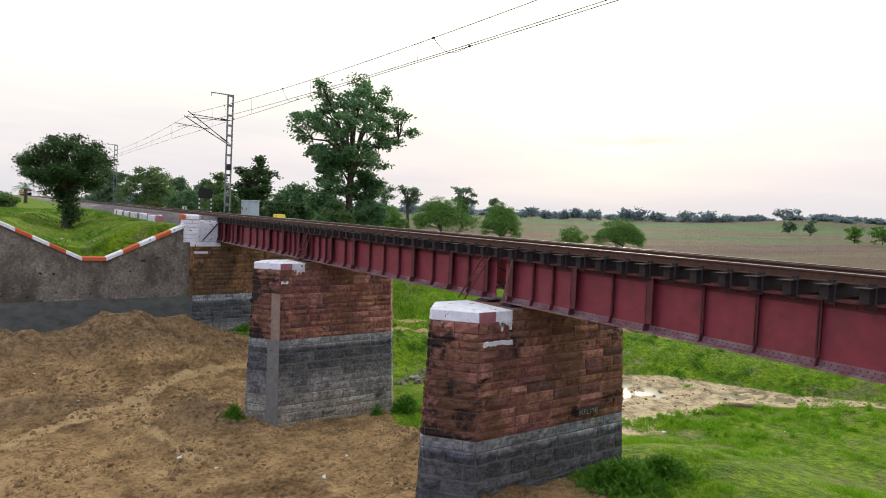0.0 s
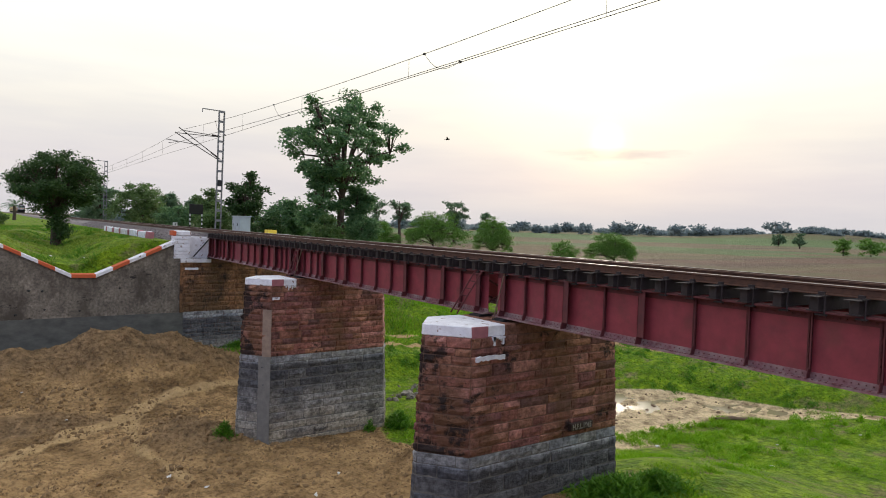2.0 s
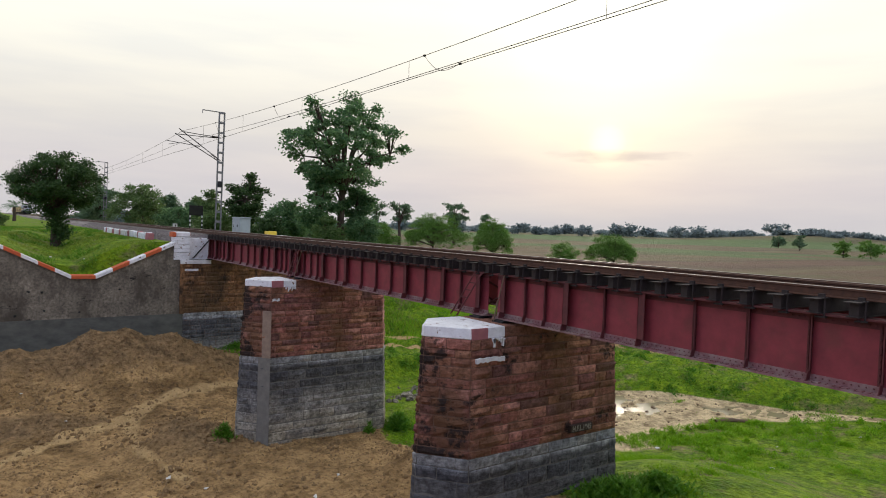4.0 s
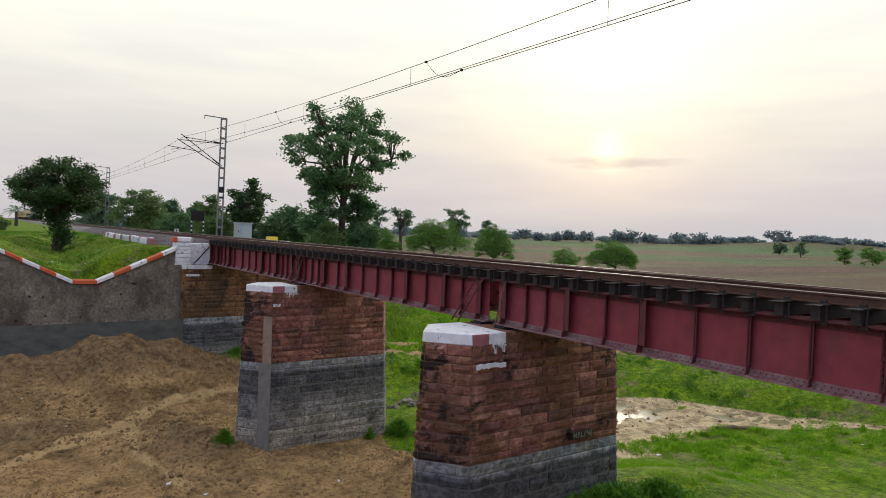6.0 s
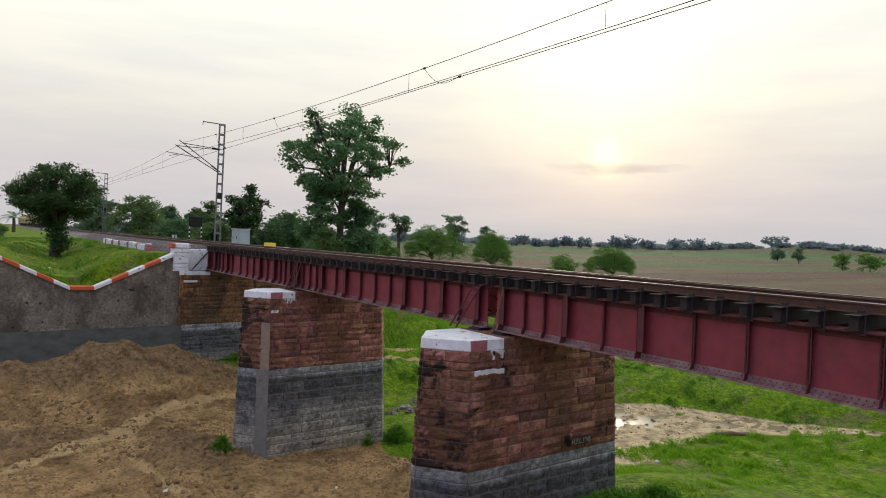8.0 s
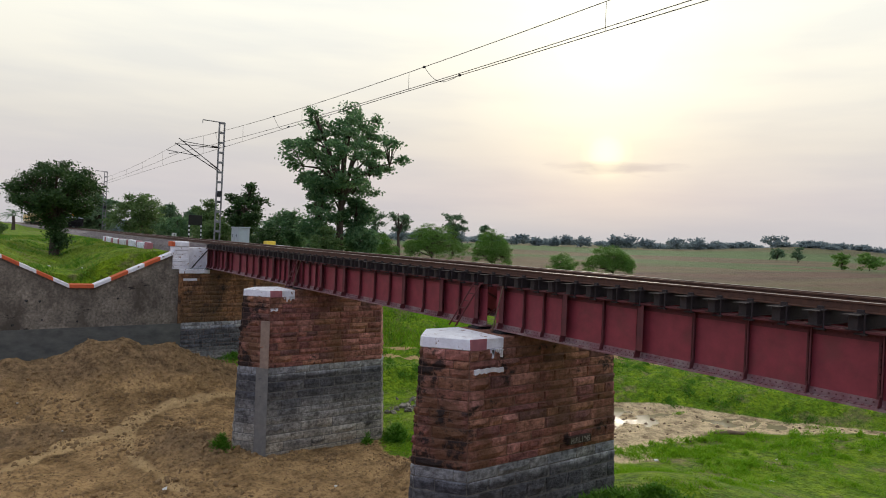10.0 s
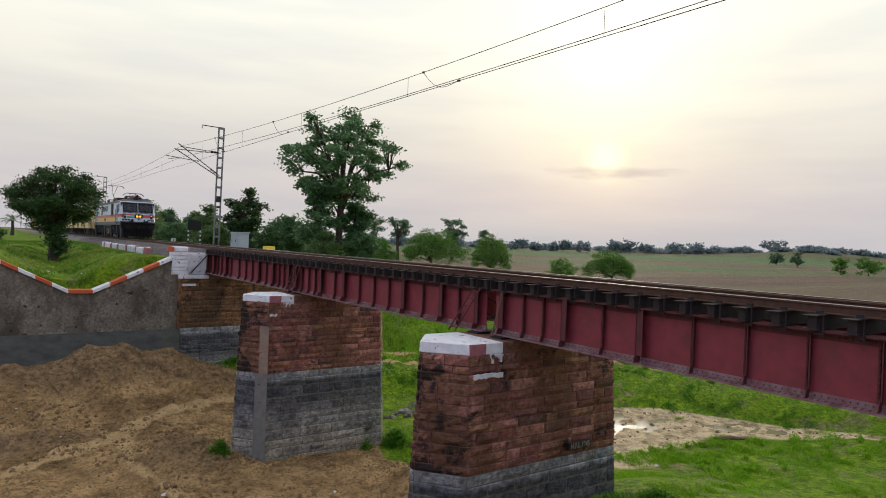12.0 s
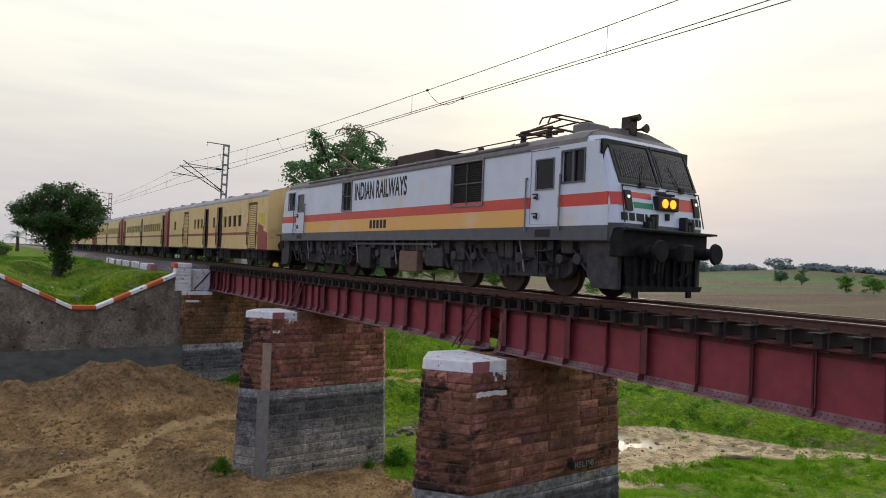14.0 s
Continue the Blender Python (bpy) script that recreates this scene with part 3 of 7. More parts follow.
def land(x, y):
    """The height of the ground."""
    n1, n2 = bump(x, y, 0.25), bump(x + 40, y, 0.9)
    d = toe(x, y)
    z = BED + 0.18 * n1 + 0.06 * n2
    # far bank: a low terrace and then the slope up to the fields
    z += 1.0 * smooth01(d / 2.5) + (FAR_FIELD - BED - 1.0) * smooth01((d - 9 - 2 * n1) / 20)
    # stream bed
    z -= (0.075 + 0.24 * noise.noise((x * 0.55, y * 0.9, 2)) + 0.12 * noise.noise((x * 1.5, y * 2.4, 9)) + 0.06 * n2) * smooth01((x - 10) / 3) * smooth01((d + stream_edge(x)) / 1.2) * smooth01((0.4 - d) / 1.0)
    # the near ground rises towards the camera's bank
    z += 2.2 * smooth01((19.5 - y) / 7.5) * (1 - 0.9 * smooth01((x - 5) / 9))
    # tussocks on the far bank
    if x > 3 and 0.3 < d < 40:
        z += (0.30 * noise.noise((x * 0.7, y * 0.7, 6)) + 0.16 * noise.noise((x * 1.7, y * 1.7, 4))) * smooth01(d / 2)
        z += 0.55 * math.exp(-((d - 16) / 5) ** 2) * noise.noise((x * 0.28, y * 0.28, 12))
    # dug, lumpy earth
    if y < 41 and x < 4.5:
        lump = noise.noise((x * 1.6, y * 1.6, 8)) + 0.6 * noise.noise((x * 3.4, y * 3.4, 5))
        chop = abs(noise.noise((x * 1.1, y * 1.1, 21))) + 0.5 * abs(noise.noise((x * 2.6, y * 2.6, 23)))
        z += smooth01((4.5 - x) / 2) * (0.16 * (0.5 + n1) * lump + 0.24 * smooth01(0.9 * noise.noise((x * 0.3, y * 0.3, 1)) + 0.45) * (chop - 0.25))
    # spoil ridge before the wing wall, with two humps
    ridge = 2.4 * (1 - smooth01((x + 4) / 7)) + 0.95 * math.exp(-((x + 7.0) / 1.8) ** 2) + 0.5 * math.exp(-((x + 4.3) / 1.0) ** 2)
    u = y - 38.4
    z += ridge * (0.64 * math.exp(-(u / 1.5) ** 2) + 0.36 * math.exp(-(u / (3.8 if u < 0 else 1.6)) ** 2)) * (1 + 0.12 * n2)
    z += 0.75 * math.exp(-((x + 5.2) / 1.5) ** 2 - ((y - 28.2) / 2.0) ** 2) * (1 + 0.5 * n2)
    z += 0.45 * math.exp(-((x + 11) / 2.2) ** 2 - ((y - 33.5) / 0.9) ** 2)
    z += 1.15 * math.exp(-((x - 1.9) / 1.0) ** 2 - ((y - 20.3) / 1.8) ** 2) * (1 + 0.4 * n2)
    if x < 4 and y > 38:
        # land behind the walls, with a dip behind the wing wall
        top = min(-0.75, -2.75 + 0.42 * abs(x + 7.8) + (0.06 * (y - 41)))
        top = max(top, -2.75 + 0.02 * (y - 41)) + 0.12 * n1
        top = min(top, -0.75 if x > -5 else 0.0 + 0.1 * n1)
        k = smooth01((y - 41.9) / 0.5)
        z = z * (1 - k) + top * k
    if y > 41.9:
        c = track_x(y)
        k = 1 - smooth01((abs(x - c) - 3.6) / 6.5)
        z = z * (1 - k) + max(z, -0.72) * k
    if y < 1.4:
        k = smooth01((1.4 - y) / 1.4)
        z = z * (1 - k) + (-0.85 + 0.05 * n1) * k
    far = math.hypot(x, y)
    if x > 60 and y > -50:
        z += 5.5 * math.exp(-((x - 420) / 70) ** 2 - ((y - 205) / 50) ** 2)
        z += 2.2 * smooth01((far - 120) / 500) * (1 - smooth01((far - 900) / 900))
    return z


TRACK_WORN = ((-16, 26.2), (-11.6, 29.2), (-9.3, 31.1), (-6.8, 32.8), (-5.4, 34.2), (-3.4, 35.0), (-0.8, 35.6))
TRACK_BRANCH = ((-6.8, 32.6), (-7.1, 30.0), (-7.3, 28.1), (-6.4, 24.0))


def off_line(x, y, xa, ya, xb, yb):
    """How far a place lies from a stretch of a line."""
    ux, uy = xb - xa, yb - ya
    f = min(1.0, max(0.0, ((x - xa) * ux + (y - ya) * uy) / (ux * ux + uy * uy)))
    return math.hypot(x - xa - f * ux, y - ya - f * uy)


def ground():
    def axis(lo, hi, step, reach_lo, reach_hi):
        a = list(np.arange(lo, hi + 1e-6, step))
        s, v = step, hi
        while v < reach_hi:
            s *= 1.13
            v += s
            a.append(v)
        s, v = step, lo
        while v > reach_lo:
            s *= 1.25
            v -= s
            a.insert(0, v)
        return [float(q) for q in a]
    def finer(a, lo, hi):
        """Twice as fine between two places."""
        return sorted(a + [(p + q) / 2 for p, q in zip(a, a[1:]) if lo < p < hi])
    xs, ys = finer(axis(-17, 32, 0.3, -2500, 3000), -15, 4), finer(axis(2, 50, 0.3, -2500, 3000), 16, 40.5)
    nx = len(xs)
    verts = [(x, y, land(x, y)) for y in ys for x in xs]
    faces = [(j * nx + i, j * nx + i + 1, (j + 1) * nx + i + 1, (j + 1) * nx + i) for j in range(len(ys) - 1) for i in range(nx - 1)]
    me = bpy.data.meshes.new("ground")
    me.from_pydata(verts, [], faces)
    me.materials.append(M["ground"])
    cols = {k: [] for k in ("grass", "path", "mud", "field", "dug")}
    for x, y, z in verts:
        d = toe(x, y)
        edge = (2.6 if y > 16 else 0.2) + 1.2 * bump(x, y, 0.3)
        g = smooth01((x - edge) / 1.5 + 0.5)
        g = max(g, smooth01(d / 2 + 0.2) if x > 0 else 0, 0.95 * smooth01((y - 41.5) / 0.8))
        g *= 1 - smooth01((2.0 - abs(x - track_x(y))) / 0.8) * (1 if y > 41 else 0)
        if x < 2.5 and y > 38.6 and y < 42 and x > -2.6:
            g = 1
        far = math.hypot(x + 12, y)
        f = smooth01((d - 30) / 6) if x > 4 else 0
        s = smooth01((x - 9.5) / 3) * smooth01((d + stream_edge(x) + 1.0) / 1.5) * smooth01((0.8 - d) / 1.0)
        p = 0
        if -16 < x < 1 and 22 < y < 37:
            for line, w, strong in (TRACK_WORN, 0.50, 0.85), (TRACK_BRANCH, 0.32, 0.6):
                dist = min(off_line(x, y, *s0, *s1) for s0, s1 in zip(line, line[1:]))
                p = max(p, strong * (1 - smooth01((dist + 0.3 * bump(x, y, 0.7)) / w - 0.25)))
        for k0, w0 in ((12.5, 0.5), (17.5, 0.7)):
            if 5 < x < 30:
                q = 1 - smooth01(abs(d - k0 * 0.55) / w0 - 0.4)
                p = max(p, 0.9 * q)
                g *= 1 - 0.75 * q
        s = max(s, 0.95 * math.exp(-((x - 11.3) / 1.8) ** 2 - ((y - 19.6) / 2.6) ** 2))
        cols["dug"].append(0.0 if y > 41 else min(1.0, 0.78 * smooth01((y - 35.6) / 2.5) + 0.85 * math.exp(-((x + 4.9) / 1.9) ** 2 - ((y - 28.0) / 2.4) ** 2) + 0.75 * math.exp(-((x + 10.6) / 3.2) ** 2 - ((y - 32.6) / 1.1) ** 2)))
        cols["grass"].append(g), cols["path"].append(p), cols["mud"].append(s), cols["field"].append(f)
    for k, values in cols.items():
        me.attributes.new(k, "FLOAT", "POINT").data.foreach_set("value", values)
    for pl in me.polygons:
        pl.use_smooth = True
    tagged(new("ground", me), "dry brown earth, green river bank and ploughed fields", "ground", kind="structure")
    # the stream
    bm = bmesh.new()
    rows = []
    for i in range(28):
        x = 9.5 + i * 0.7
        w0 = -toe_lean(x) * (stream_edge(x) + 0.4)
        rows.append([bm.verts.new((x, toe_line(x) + u, BED - 0.13)) for u in (w0, w0 * 0.5, 0.9)])
    for a, b in zip(rows, rows[1:]):
        for k in range(2):
            bm.faces.new((a[k], b[k], b[k + 1], a[k + 1]))
    tagged(new("water", mesh("water", bm, "water")), "shallow muddy stream reflecting the pale sky", "stream", kind="structure")


ground()

# ---- bridge: piers, abutment, girders, track ----
PIER_Y = (0.1, 13.78, 27.48)
SPAN_ENDS = ((0.42, 13.68), (14.08, 27.45), (27.72, 41.2))
FLOOD = -4.95
PIER_TOP = -1.72


def pier_plan(z, cy):
    """The pier's outline at a height: a long body with cut ends, wider towards its foot."""
    w = (PIER_TOP - z) / 21.0
    hy, hx, nx, ny = 0.98 + w, 2.5 + w * 0.4, 3.26 + w, 0.06 + w * 0.1
    rx, rn = hx + 0.28, nx + 0.1
    return [(-hx, cy - hy), (rx, cy - hy), (rn, cy - ny), (rn, cy + ny), (rx, cy + hy), (-hx, cy + hy), (-nx, cy + ny), (-nx, cy - ny)]


def loft(bm, lo, hi, z0, z1):
    a, b = [bm.verts.new((x, y, z0)) for x, y in lo], [bm.verts.new((x, y, z1)) for x, y in hi]
    n = len(a)
    for i in range(n):
        bm.faces.new((a[i], a[(i + 1) % n], b[(i + 1) % n], b[i]))
    bm.faces.new(a[::-1]), bm.faces.new(b)


def stone_meshes(material, n=12):
    """Rough-faced blocks one unit wide and high, standing proud in +y of their own space."""
    out = []
    rng = random.Random(11)
    for k in range(n):
        bm = bmesh.new()
        us, vs = (-0.5, -0.465, -0.17, 0.17, 0.465, 0.5), (-0.5, -0.41, 0.0, 0.41, 0.5)
        rows = []
        belly = rng.uniform(0.6, 1.3)
        tip = rng.uniform(-0.03, 0.03)
        for vi, v in enumerate(vs):
            row = []
            for ui, u in enumerate(us):
                rim = ui in (0, 5) or vi in (0, 4)
                edge = ui in (1, 4) or vi in (1, 3)
                y = 0.0 if rim else (rng.uniform(0.010, 0.045) if edge else rng.uniform(0.03, 0.085) * belly) + (tip * v if not rim else 0)
                shift = 0.006 if rim else (0.02 if edge else 0.07)
                row.append(bm.verts.new((u + rng.uniform(-1, 1) * shift, max(0.0, y), v + rng.uniform(-1, 1) * shift * 1.6)))
            rows.append(row)
        for p, q in zip(rows, rows[1:]):
            for i in range(5):
                bm.faces.new((p[i], q[i], q[i + 1], p[i + 1]))
        bmesh.ops.recalc_face_normals(bm, faces=bm.faces)
        out.append(mesh("stone_block", bm, material))
    return out


STONES = {k: stone_meshes(k) for k in ("red_stone", "grey_stone", "orange_stone")}


def lay_stones(parent, p, q, p_up, q_up, z0, z1, course, rng, upper="red_stone", skip=None, long=(0.40, 1.05)):
    """Courses of blocks on the wall face whose foot runs p to q and whose head runs p_up to q_up."""
    n = round((z1 - z0) / course)
    rises = [(0.80, 1.12, 0.95, 1.22, 0.91)[i % 5] for i in range(n)]
    unit = (z1 - z0) / sum(rises)
    for i in range(n):
        za, h = z0 + unit * sum(rises[:i]), unit * rises[i]
        f = (za + h / 2 - z0) / (z1 - z0)
        a = Vector((*p, 0)).lerp(Vector((*p_up, 0)), f)
        b = Vector((*q, 0)).lerp(Vector((*q_up, 0)), f)
        ln = (b - a).length
        u = (b - a) / ln
        out = Vector((u.y, -u.x, 0))
        s = 0.0
        first = True
        while s < ln - 0.05:
            w = rng.uniform(*long) * (0.6 if first and i % 2 else 1)
            first = False
            if ln - s - w < 0.25:
                w = ln - s
            c = a + u * (s + w / 2)
            zc = za + h / 2
            s += w
            if skip and skip(c.x, c.y, zc):
                continue
            kind = "grey_stone" if zc < FLOOD else upper
            me = rng.choice(STONES[kind])
            ob = new("stone_block", me)
            ob.parent = parent
            deep = rng.uniform(0.6, 1.5) * (0.7 if kind == "grey_stone" else 1.0)
            m = Matrix(((u.x * (w - 0.012), out.x * deep, 0, c.x), (u.y * (w - 0.012), out.y * deep, 0, c.y), (0, 0, h - 0.010, zc), (0, 0, 0, 1)))
            ob.matrix_basis = m


def pier(cy, label, seen):
    rng = random.Random(int(cy * 10))
    root = thing("bridge_pier", label, "bridge pier", "stone piers of the bridge")
    bm = bmesh.new()
    loft(bm, pier_plan(-10, cy), pier_plan(FLOOD, cy), -10, FLOOD)
    part("lower_core", bm, "grey_mortar", root)
    bm = bmesh.new()
    loft(bm, pier_plan(FLOOD, cy), pier_plan(PIER_TOP - 0.28, cy), FLOOD, PIER_TOP - 0.28)
    part("upper_core", bm, "mortar", root)
    # cap, slightly proud: its upstream end is painted, the rest is bare stone
    g = [(x * 1.012, cy + (y - cy) * 1.03) for x, y in pier_plan(PIER_TOP, cy)]
    end = -1.42

    def cap_piece(pts, material, name, parent, label):
        bm = bmesh.new()
        loft(bm, pts, [(x * 0.995, cy + (y - cy) * 0.98) for x, y in pts], PIER_TOP - 0.28, PIER_TOP)
        bmesh.ops.bevel(bm, geom=bm.edges[:], offset=0.02, segments=1, affect="EDGES")
        return part(name, bm, material, parent, label)
    cap = cap_piece([g[0], (end, g[0][1]), (end, g[5][1]), g[5], g[6], g[7]], "whitewash", "cap", root, "whitewashed stone cap with flaking paint")
    cap_piece([(end + 0.005, g[0][1] + 0.02), (g[1][0], g[1][1] + 0.02), g[2], g[3], (g[4][0], g[4][1] - 0.02), (end + 0.005, g[4][1] - 0.02)], "red_stone", "bare_cap", root, "unpainted red stone cap")

    def daub(bm, xa, xb, y, za, zb):
        """A ragged patch of paint on the stones, facing upstream of the track."""
        n = max(3, int((xb - xa) / 0.07))
        up = [bm.verts.new((xa + (xb - xa) * i / n, y, zb + rng.uniform(-0.02, 0.012))) for i in range(n + 1)]
        dn = [bm.verts.new((xa + (xb - xa) * i / n, y, za + rng.uniform(-0.012, 0.03))) for i in range(n + 1)]
        fs = [bm.faces.new((up[i], dn[i], dn[i + 1], up[i + 1])) for i in range(n)]
        ex = bmesh.ops.extrude_face_region(bm, geom=fs)
        for v in (q for q in ex["geom"] if isinstance(q, bmesh.types.BMVert)):
            v.co.y += 0.06
        bmesh.ops.recalc_face_normals(bm, faces=bm.faces)
    if seen:
        bm = bmesh.new()
        y0 = g[0][1]
        box(bm, g[0][0] + 0.02, -2.0, y0 - 0.012, y0 + 0.05, PIER_TOP - 0.285, PIER_TOP - 0.01)
        part("painted_patch", bm, "pink_paint", cap, "faded pink painted patch")
        bm = bmesh.new()
        daub(bm, *((-2.42, -1.50) if cy < 20 else (-2.5, -2.2)), cy - 1.13, PIER_TOP - 0.86, PIER_TOP - 0.74)
        part("painted_mark", bm, "whitewash", root, "short whitewashed bar")
        # runs of paint below the cap
        bm = bmesh.new()
        for _ in range(9):
            xa = rng.uniform(-2.0, -1.5)
            daub(bm, xa, xa + rng.uniform(0.02, 0.07), cy - 1.075, PIER_TOP - 0.30 - rng.uniform(0.03, 0.22), PIER_TOP - 0.275)
        tagged(part("paint_runs", bm, "whitewash", root), "runs of whitewash below the cap", kind="stuff")
    if seen:
        for za, zb, course, long in ((-8.75, FLOOD, 0.34, (0.55, 1.3)), (FLOOD, PIER_TOP - 0.28, 0.245, (0.4, 1.05))):
            lo, hi = pier_plan(za, cy), pier_plan(zb, cy)
            for i in (6, 7, 0, 1):
                lay_stones(root, lo[i], lo[(i + 1) % 8], hi[i], hi[(i + 1) % 8], za, zb, course, rng, skip=(lambda x, y, z: z < -7.2) if cy < 20 else None, long=long)
    if cy > 20:
        # plaster strip down the near corner
        for za, zb, w, mm in ((-8.7, FLOOD, 0.50, "plaster_grey"), (FLOOD, -3.0, 0.34, "plaster")):
            bm = bmesh.new()
            lo, hi = pier_plan(za, cy), pier_plan(zb, cy)

            def strip(pl):
                a, n = Vector(pl[0]), Vector(pl[7])
                u = (n - a).normalized()
                out = Vector((u.y, -u.x)) * (1 if u.y < 0 else -1)
                out = Vector((-abs(out.x), -abs(out.y)))
                return [a + out * 0.09 + Vector((0.06, -0.03)), a, a + u * w, a + u * w + out * 0.09]
            loft(bm, [tuple(v) for v in strip(lo)], [tuple(v) for v in strip(hi)], za, zb)
            bmesh.ops.recalc_face_normals(bm, faces=bm.faces)
            part("plaster_strip", bm, mm, root, "pale cement strip down the corner")
    return root


def rivet_row(bm, pts, r=0.016):
    for x, y, z, nx in pts:
        q = Matrix.Translation((x, y, z)) @ Euler((0, math.pi / 2 * nx, 0)).to_matrix().to_4x4()
        bmesh.ops.create_cone(bm, cap_ends=True, segments=5, radius1=r, radius2=r * 0.4, depth=0.014, matrix=q)


# stiffener places along each span; the wide ones stand proud
STIFF = {0: ((13.35, 12.51, 11.79, 11.06, 9.89, 8.88, 7.61, 6.51, 5.41, 4.32, 3.2, 2.3, 1.5, 0.75), (13.35, 11.06, 8.88, 3.2, 0.75)),
         1: ((14.42, 15.28, 16.15, 17.17, 18.29, 19.27, 20.31, 21.4, 22.6, 23.45, 24.65, 25.29, 25.95, 26.65, 27.2), (14.42, 16.15, 18.29, 22.6, 24.65, 27.2)),
         2: ((28.05, 28.72, 29.31, 30.0, 31.0, 31.94, 33.0, 34.0, 35.1, 36.46, 37.25, 38.2, 38.9, 39.5, 40.4, 40.9), (28.05, 30.0, 31.94, 37.25, 39.5, 40.9))}
G_TOP, G_BOT = -0.44, -1.64


def girder_span(span, y0, y1, detail):
    root = thing("girder_span", "red oxide painted riveted plate girder span on stone piers", "bridge girder", "girder spans of the bridge")
    ys, wides = STIFF[span]
    ys = sorted(ys)
    for side in (-1, 1):
        wx = side * 0.95
        out = side
        bm = bmesh.new()
        box(bm, wx - 0.008, wx + 0.008, y0, y1, G_BOT + 0.02, G_TOP - 0.02)
        web = part("web_plate", bm, "girder", root)
        bm = bmesh.new()
        box(bm, wx - 0.19, wx + 0.19, y0, y1, G_BOT, G_BOT + 0.03)
        for s in (-1, 1):
            box(bm, wx + s * 0.01 - 0.008, wx + s * 0.01 + 0.008, y0, y1, G_BOT + 0.03, G_BOT + 0.15)
            prism(bm, [(wx + s * 0.018, G_BOT + 0.03), (wx + s * 0.13, G_BOT + 0.03), (wx + s * 0.13, G_BOT + 0.045), (wx + s * 0.03, G_BOT + 0.05)], "y", y0, y1)
        part("bottom_flange", bm, "girder_dusty", root, "dust-coated bottom flange")
        bm = bmesh.new()
        box(bm, wx - 0.2, wx + 0.2, y0, y1, G_TOP - 0.03, G_TOP)
        for s in (-1, 1):
            box(bm, wx + s * 0.01 - 0.008, wx + s * 0.01 + 0.008, y0, y1, G_TOP - 0.16, G_TOP - 0.03)
        part("top_flange", bm, "girder_dark", root, "dark red top flange")
        for i, y in enumerate(ys):
            wide = y in wides
            w = 0.19 if wide else 0.11
            bm = bmesh.new()
            # an angle whose foot bends out over the bottom flange
            t = 0.006
            prof = [(0.016, G_TOP - 0.03), (w, G_TOP - 0.03), (w, G_BOT + 0.24), (w + 0.05, G_BOT + 0.10), (w + 0.06, G_BOT + 0.045), (0.05, G_BOT + 0.045), (0.03, G_BOT + 0.16), (0.016, G_BOT + 0.16)]
            prism(bm, [(wx + out * u, v) for u, v in prof], "y", y - t, y + t)
            box(bm, *sorted((wx + out * 0.012, wx + out * 0.024)), y - t, y + 0.08, G_BOT + 0.15, G_TOP - 0.03)
            box(bm, *sorted((wx + out * (w - 0.012), wx + out * w)), y - (0.16 if wide else 0.03), y + t, G_BOT + 0.20, G_TOP - 0.03)
            part("stiffener", bm, "girder_dark", root)
        if detail and side < 0:
            bm = bmesh.new()
            pts = []
            y = y0 + 0.06
            while y < y1:
                pts.append((wx - 0.03, y, G_BOT + 0.10, -1)), pts.append((wx - 0.03, y, G_TOP - 0.10, -1))
                y += 0.11
            for yy in ys:
                z = G_BOT + 0.22
                while z < G_TOP - 0.15:
                    pts.append((wx - 0.036, yy + 0.05, z, -1))
                    z += 0.11
            rivet_row(bm, pts)
            y = y0 + 0.06
            while y < y1:
                for dx in (-0.09, -0.15):
                    bmesh.ops.create_cone(bm, cap_ends=True, segments=5, radius1=0.018, radius2=0.008, depth=0.016, matrix=Matrix.Translation((wx + dx, y, G_BOT + 0.05)))
                y += 0.11
            tagged(part("rivets", bm, "girder_dark", root), kind="stuff")
    # cross bracing between the two girders
    for y in ys[::2]:
        bm = bmesh.new()
        rod(bm, (-0.94, y, G_BOT + 0.15), (0.94, y, G_TOP - 0.15), 0.03, n=6)
        rod(bm, (0.94, y + 0.07, G_BOT + 0.15), (-0.94, y + 0.07, G_TOP - 0.15), 0.03, n=6)
        part("cross_brace", bm, "girder_dark", root)
    for y in (y0 + 0.3, y1 - 0.3):
        for x in (-0.95, 0.95):
            bm = boxes((x - 0.25, x + 0.25, y - 0.22, y + 0.22, PIER_TOP - 0.0, PIER_TOP + 0.05), (x - 0.17, x + 0.17, y - 0.17, y + 0.17, PIER_TOP + 0.05, G_BOT))
            part("bearing", bm, "dark_metal", root, "steel bearing plate")
    return root


RAIL = [(-0.075, -0.172), (0.075, -0.172), (0.075, -0.160), (0.012, -0.145), (0.010, -0.045), (0.036, -0.035), (0.036, -0.004), (0.03, 0.0), (-0.03, 0.0), (-0.036, -0.004), (-0.036, -0.035), (-0.010, -0.045), (-0.012, -0.145), (-0.075, -0.160)]


def sweep(profile, x0, ys, z0=0.0, mi_top=None):
    """A profile of (x, z) carried along the track."""
    bm = bmesh.new()
    rings = [[bm.verts.new((x0 + track_x(y) + u, y, z0 + v)) for u, v in profile] for y in ys]
    n = len(profile)
    for a, b in zip(rings, rings[1:]):
        for k in range(n):
            f = bm.faces.new((a[k], a[(k + 1) % n], b[(k + 1) % n], b[k]))
            if mi_top and k in mi_top:
                f.material_index = 1
    bm.faces.new(rings[0]), bm.faces.new(rings[-1][::-1])
    bmesh.ops.recalc_face_normals(bm, faces=bm.faces)
    return bm


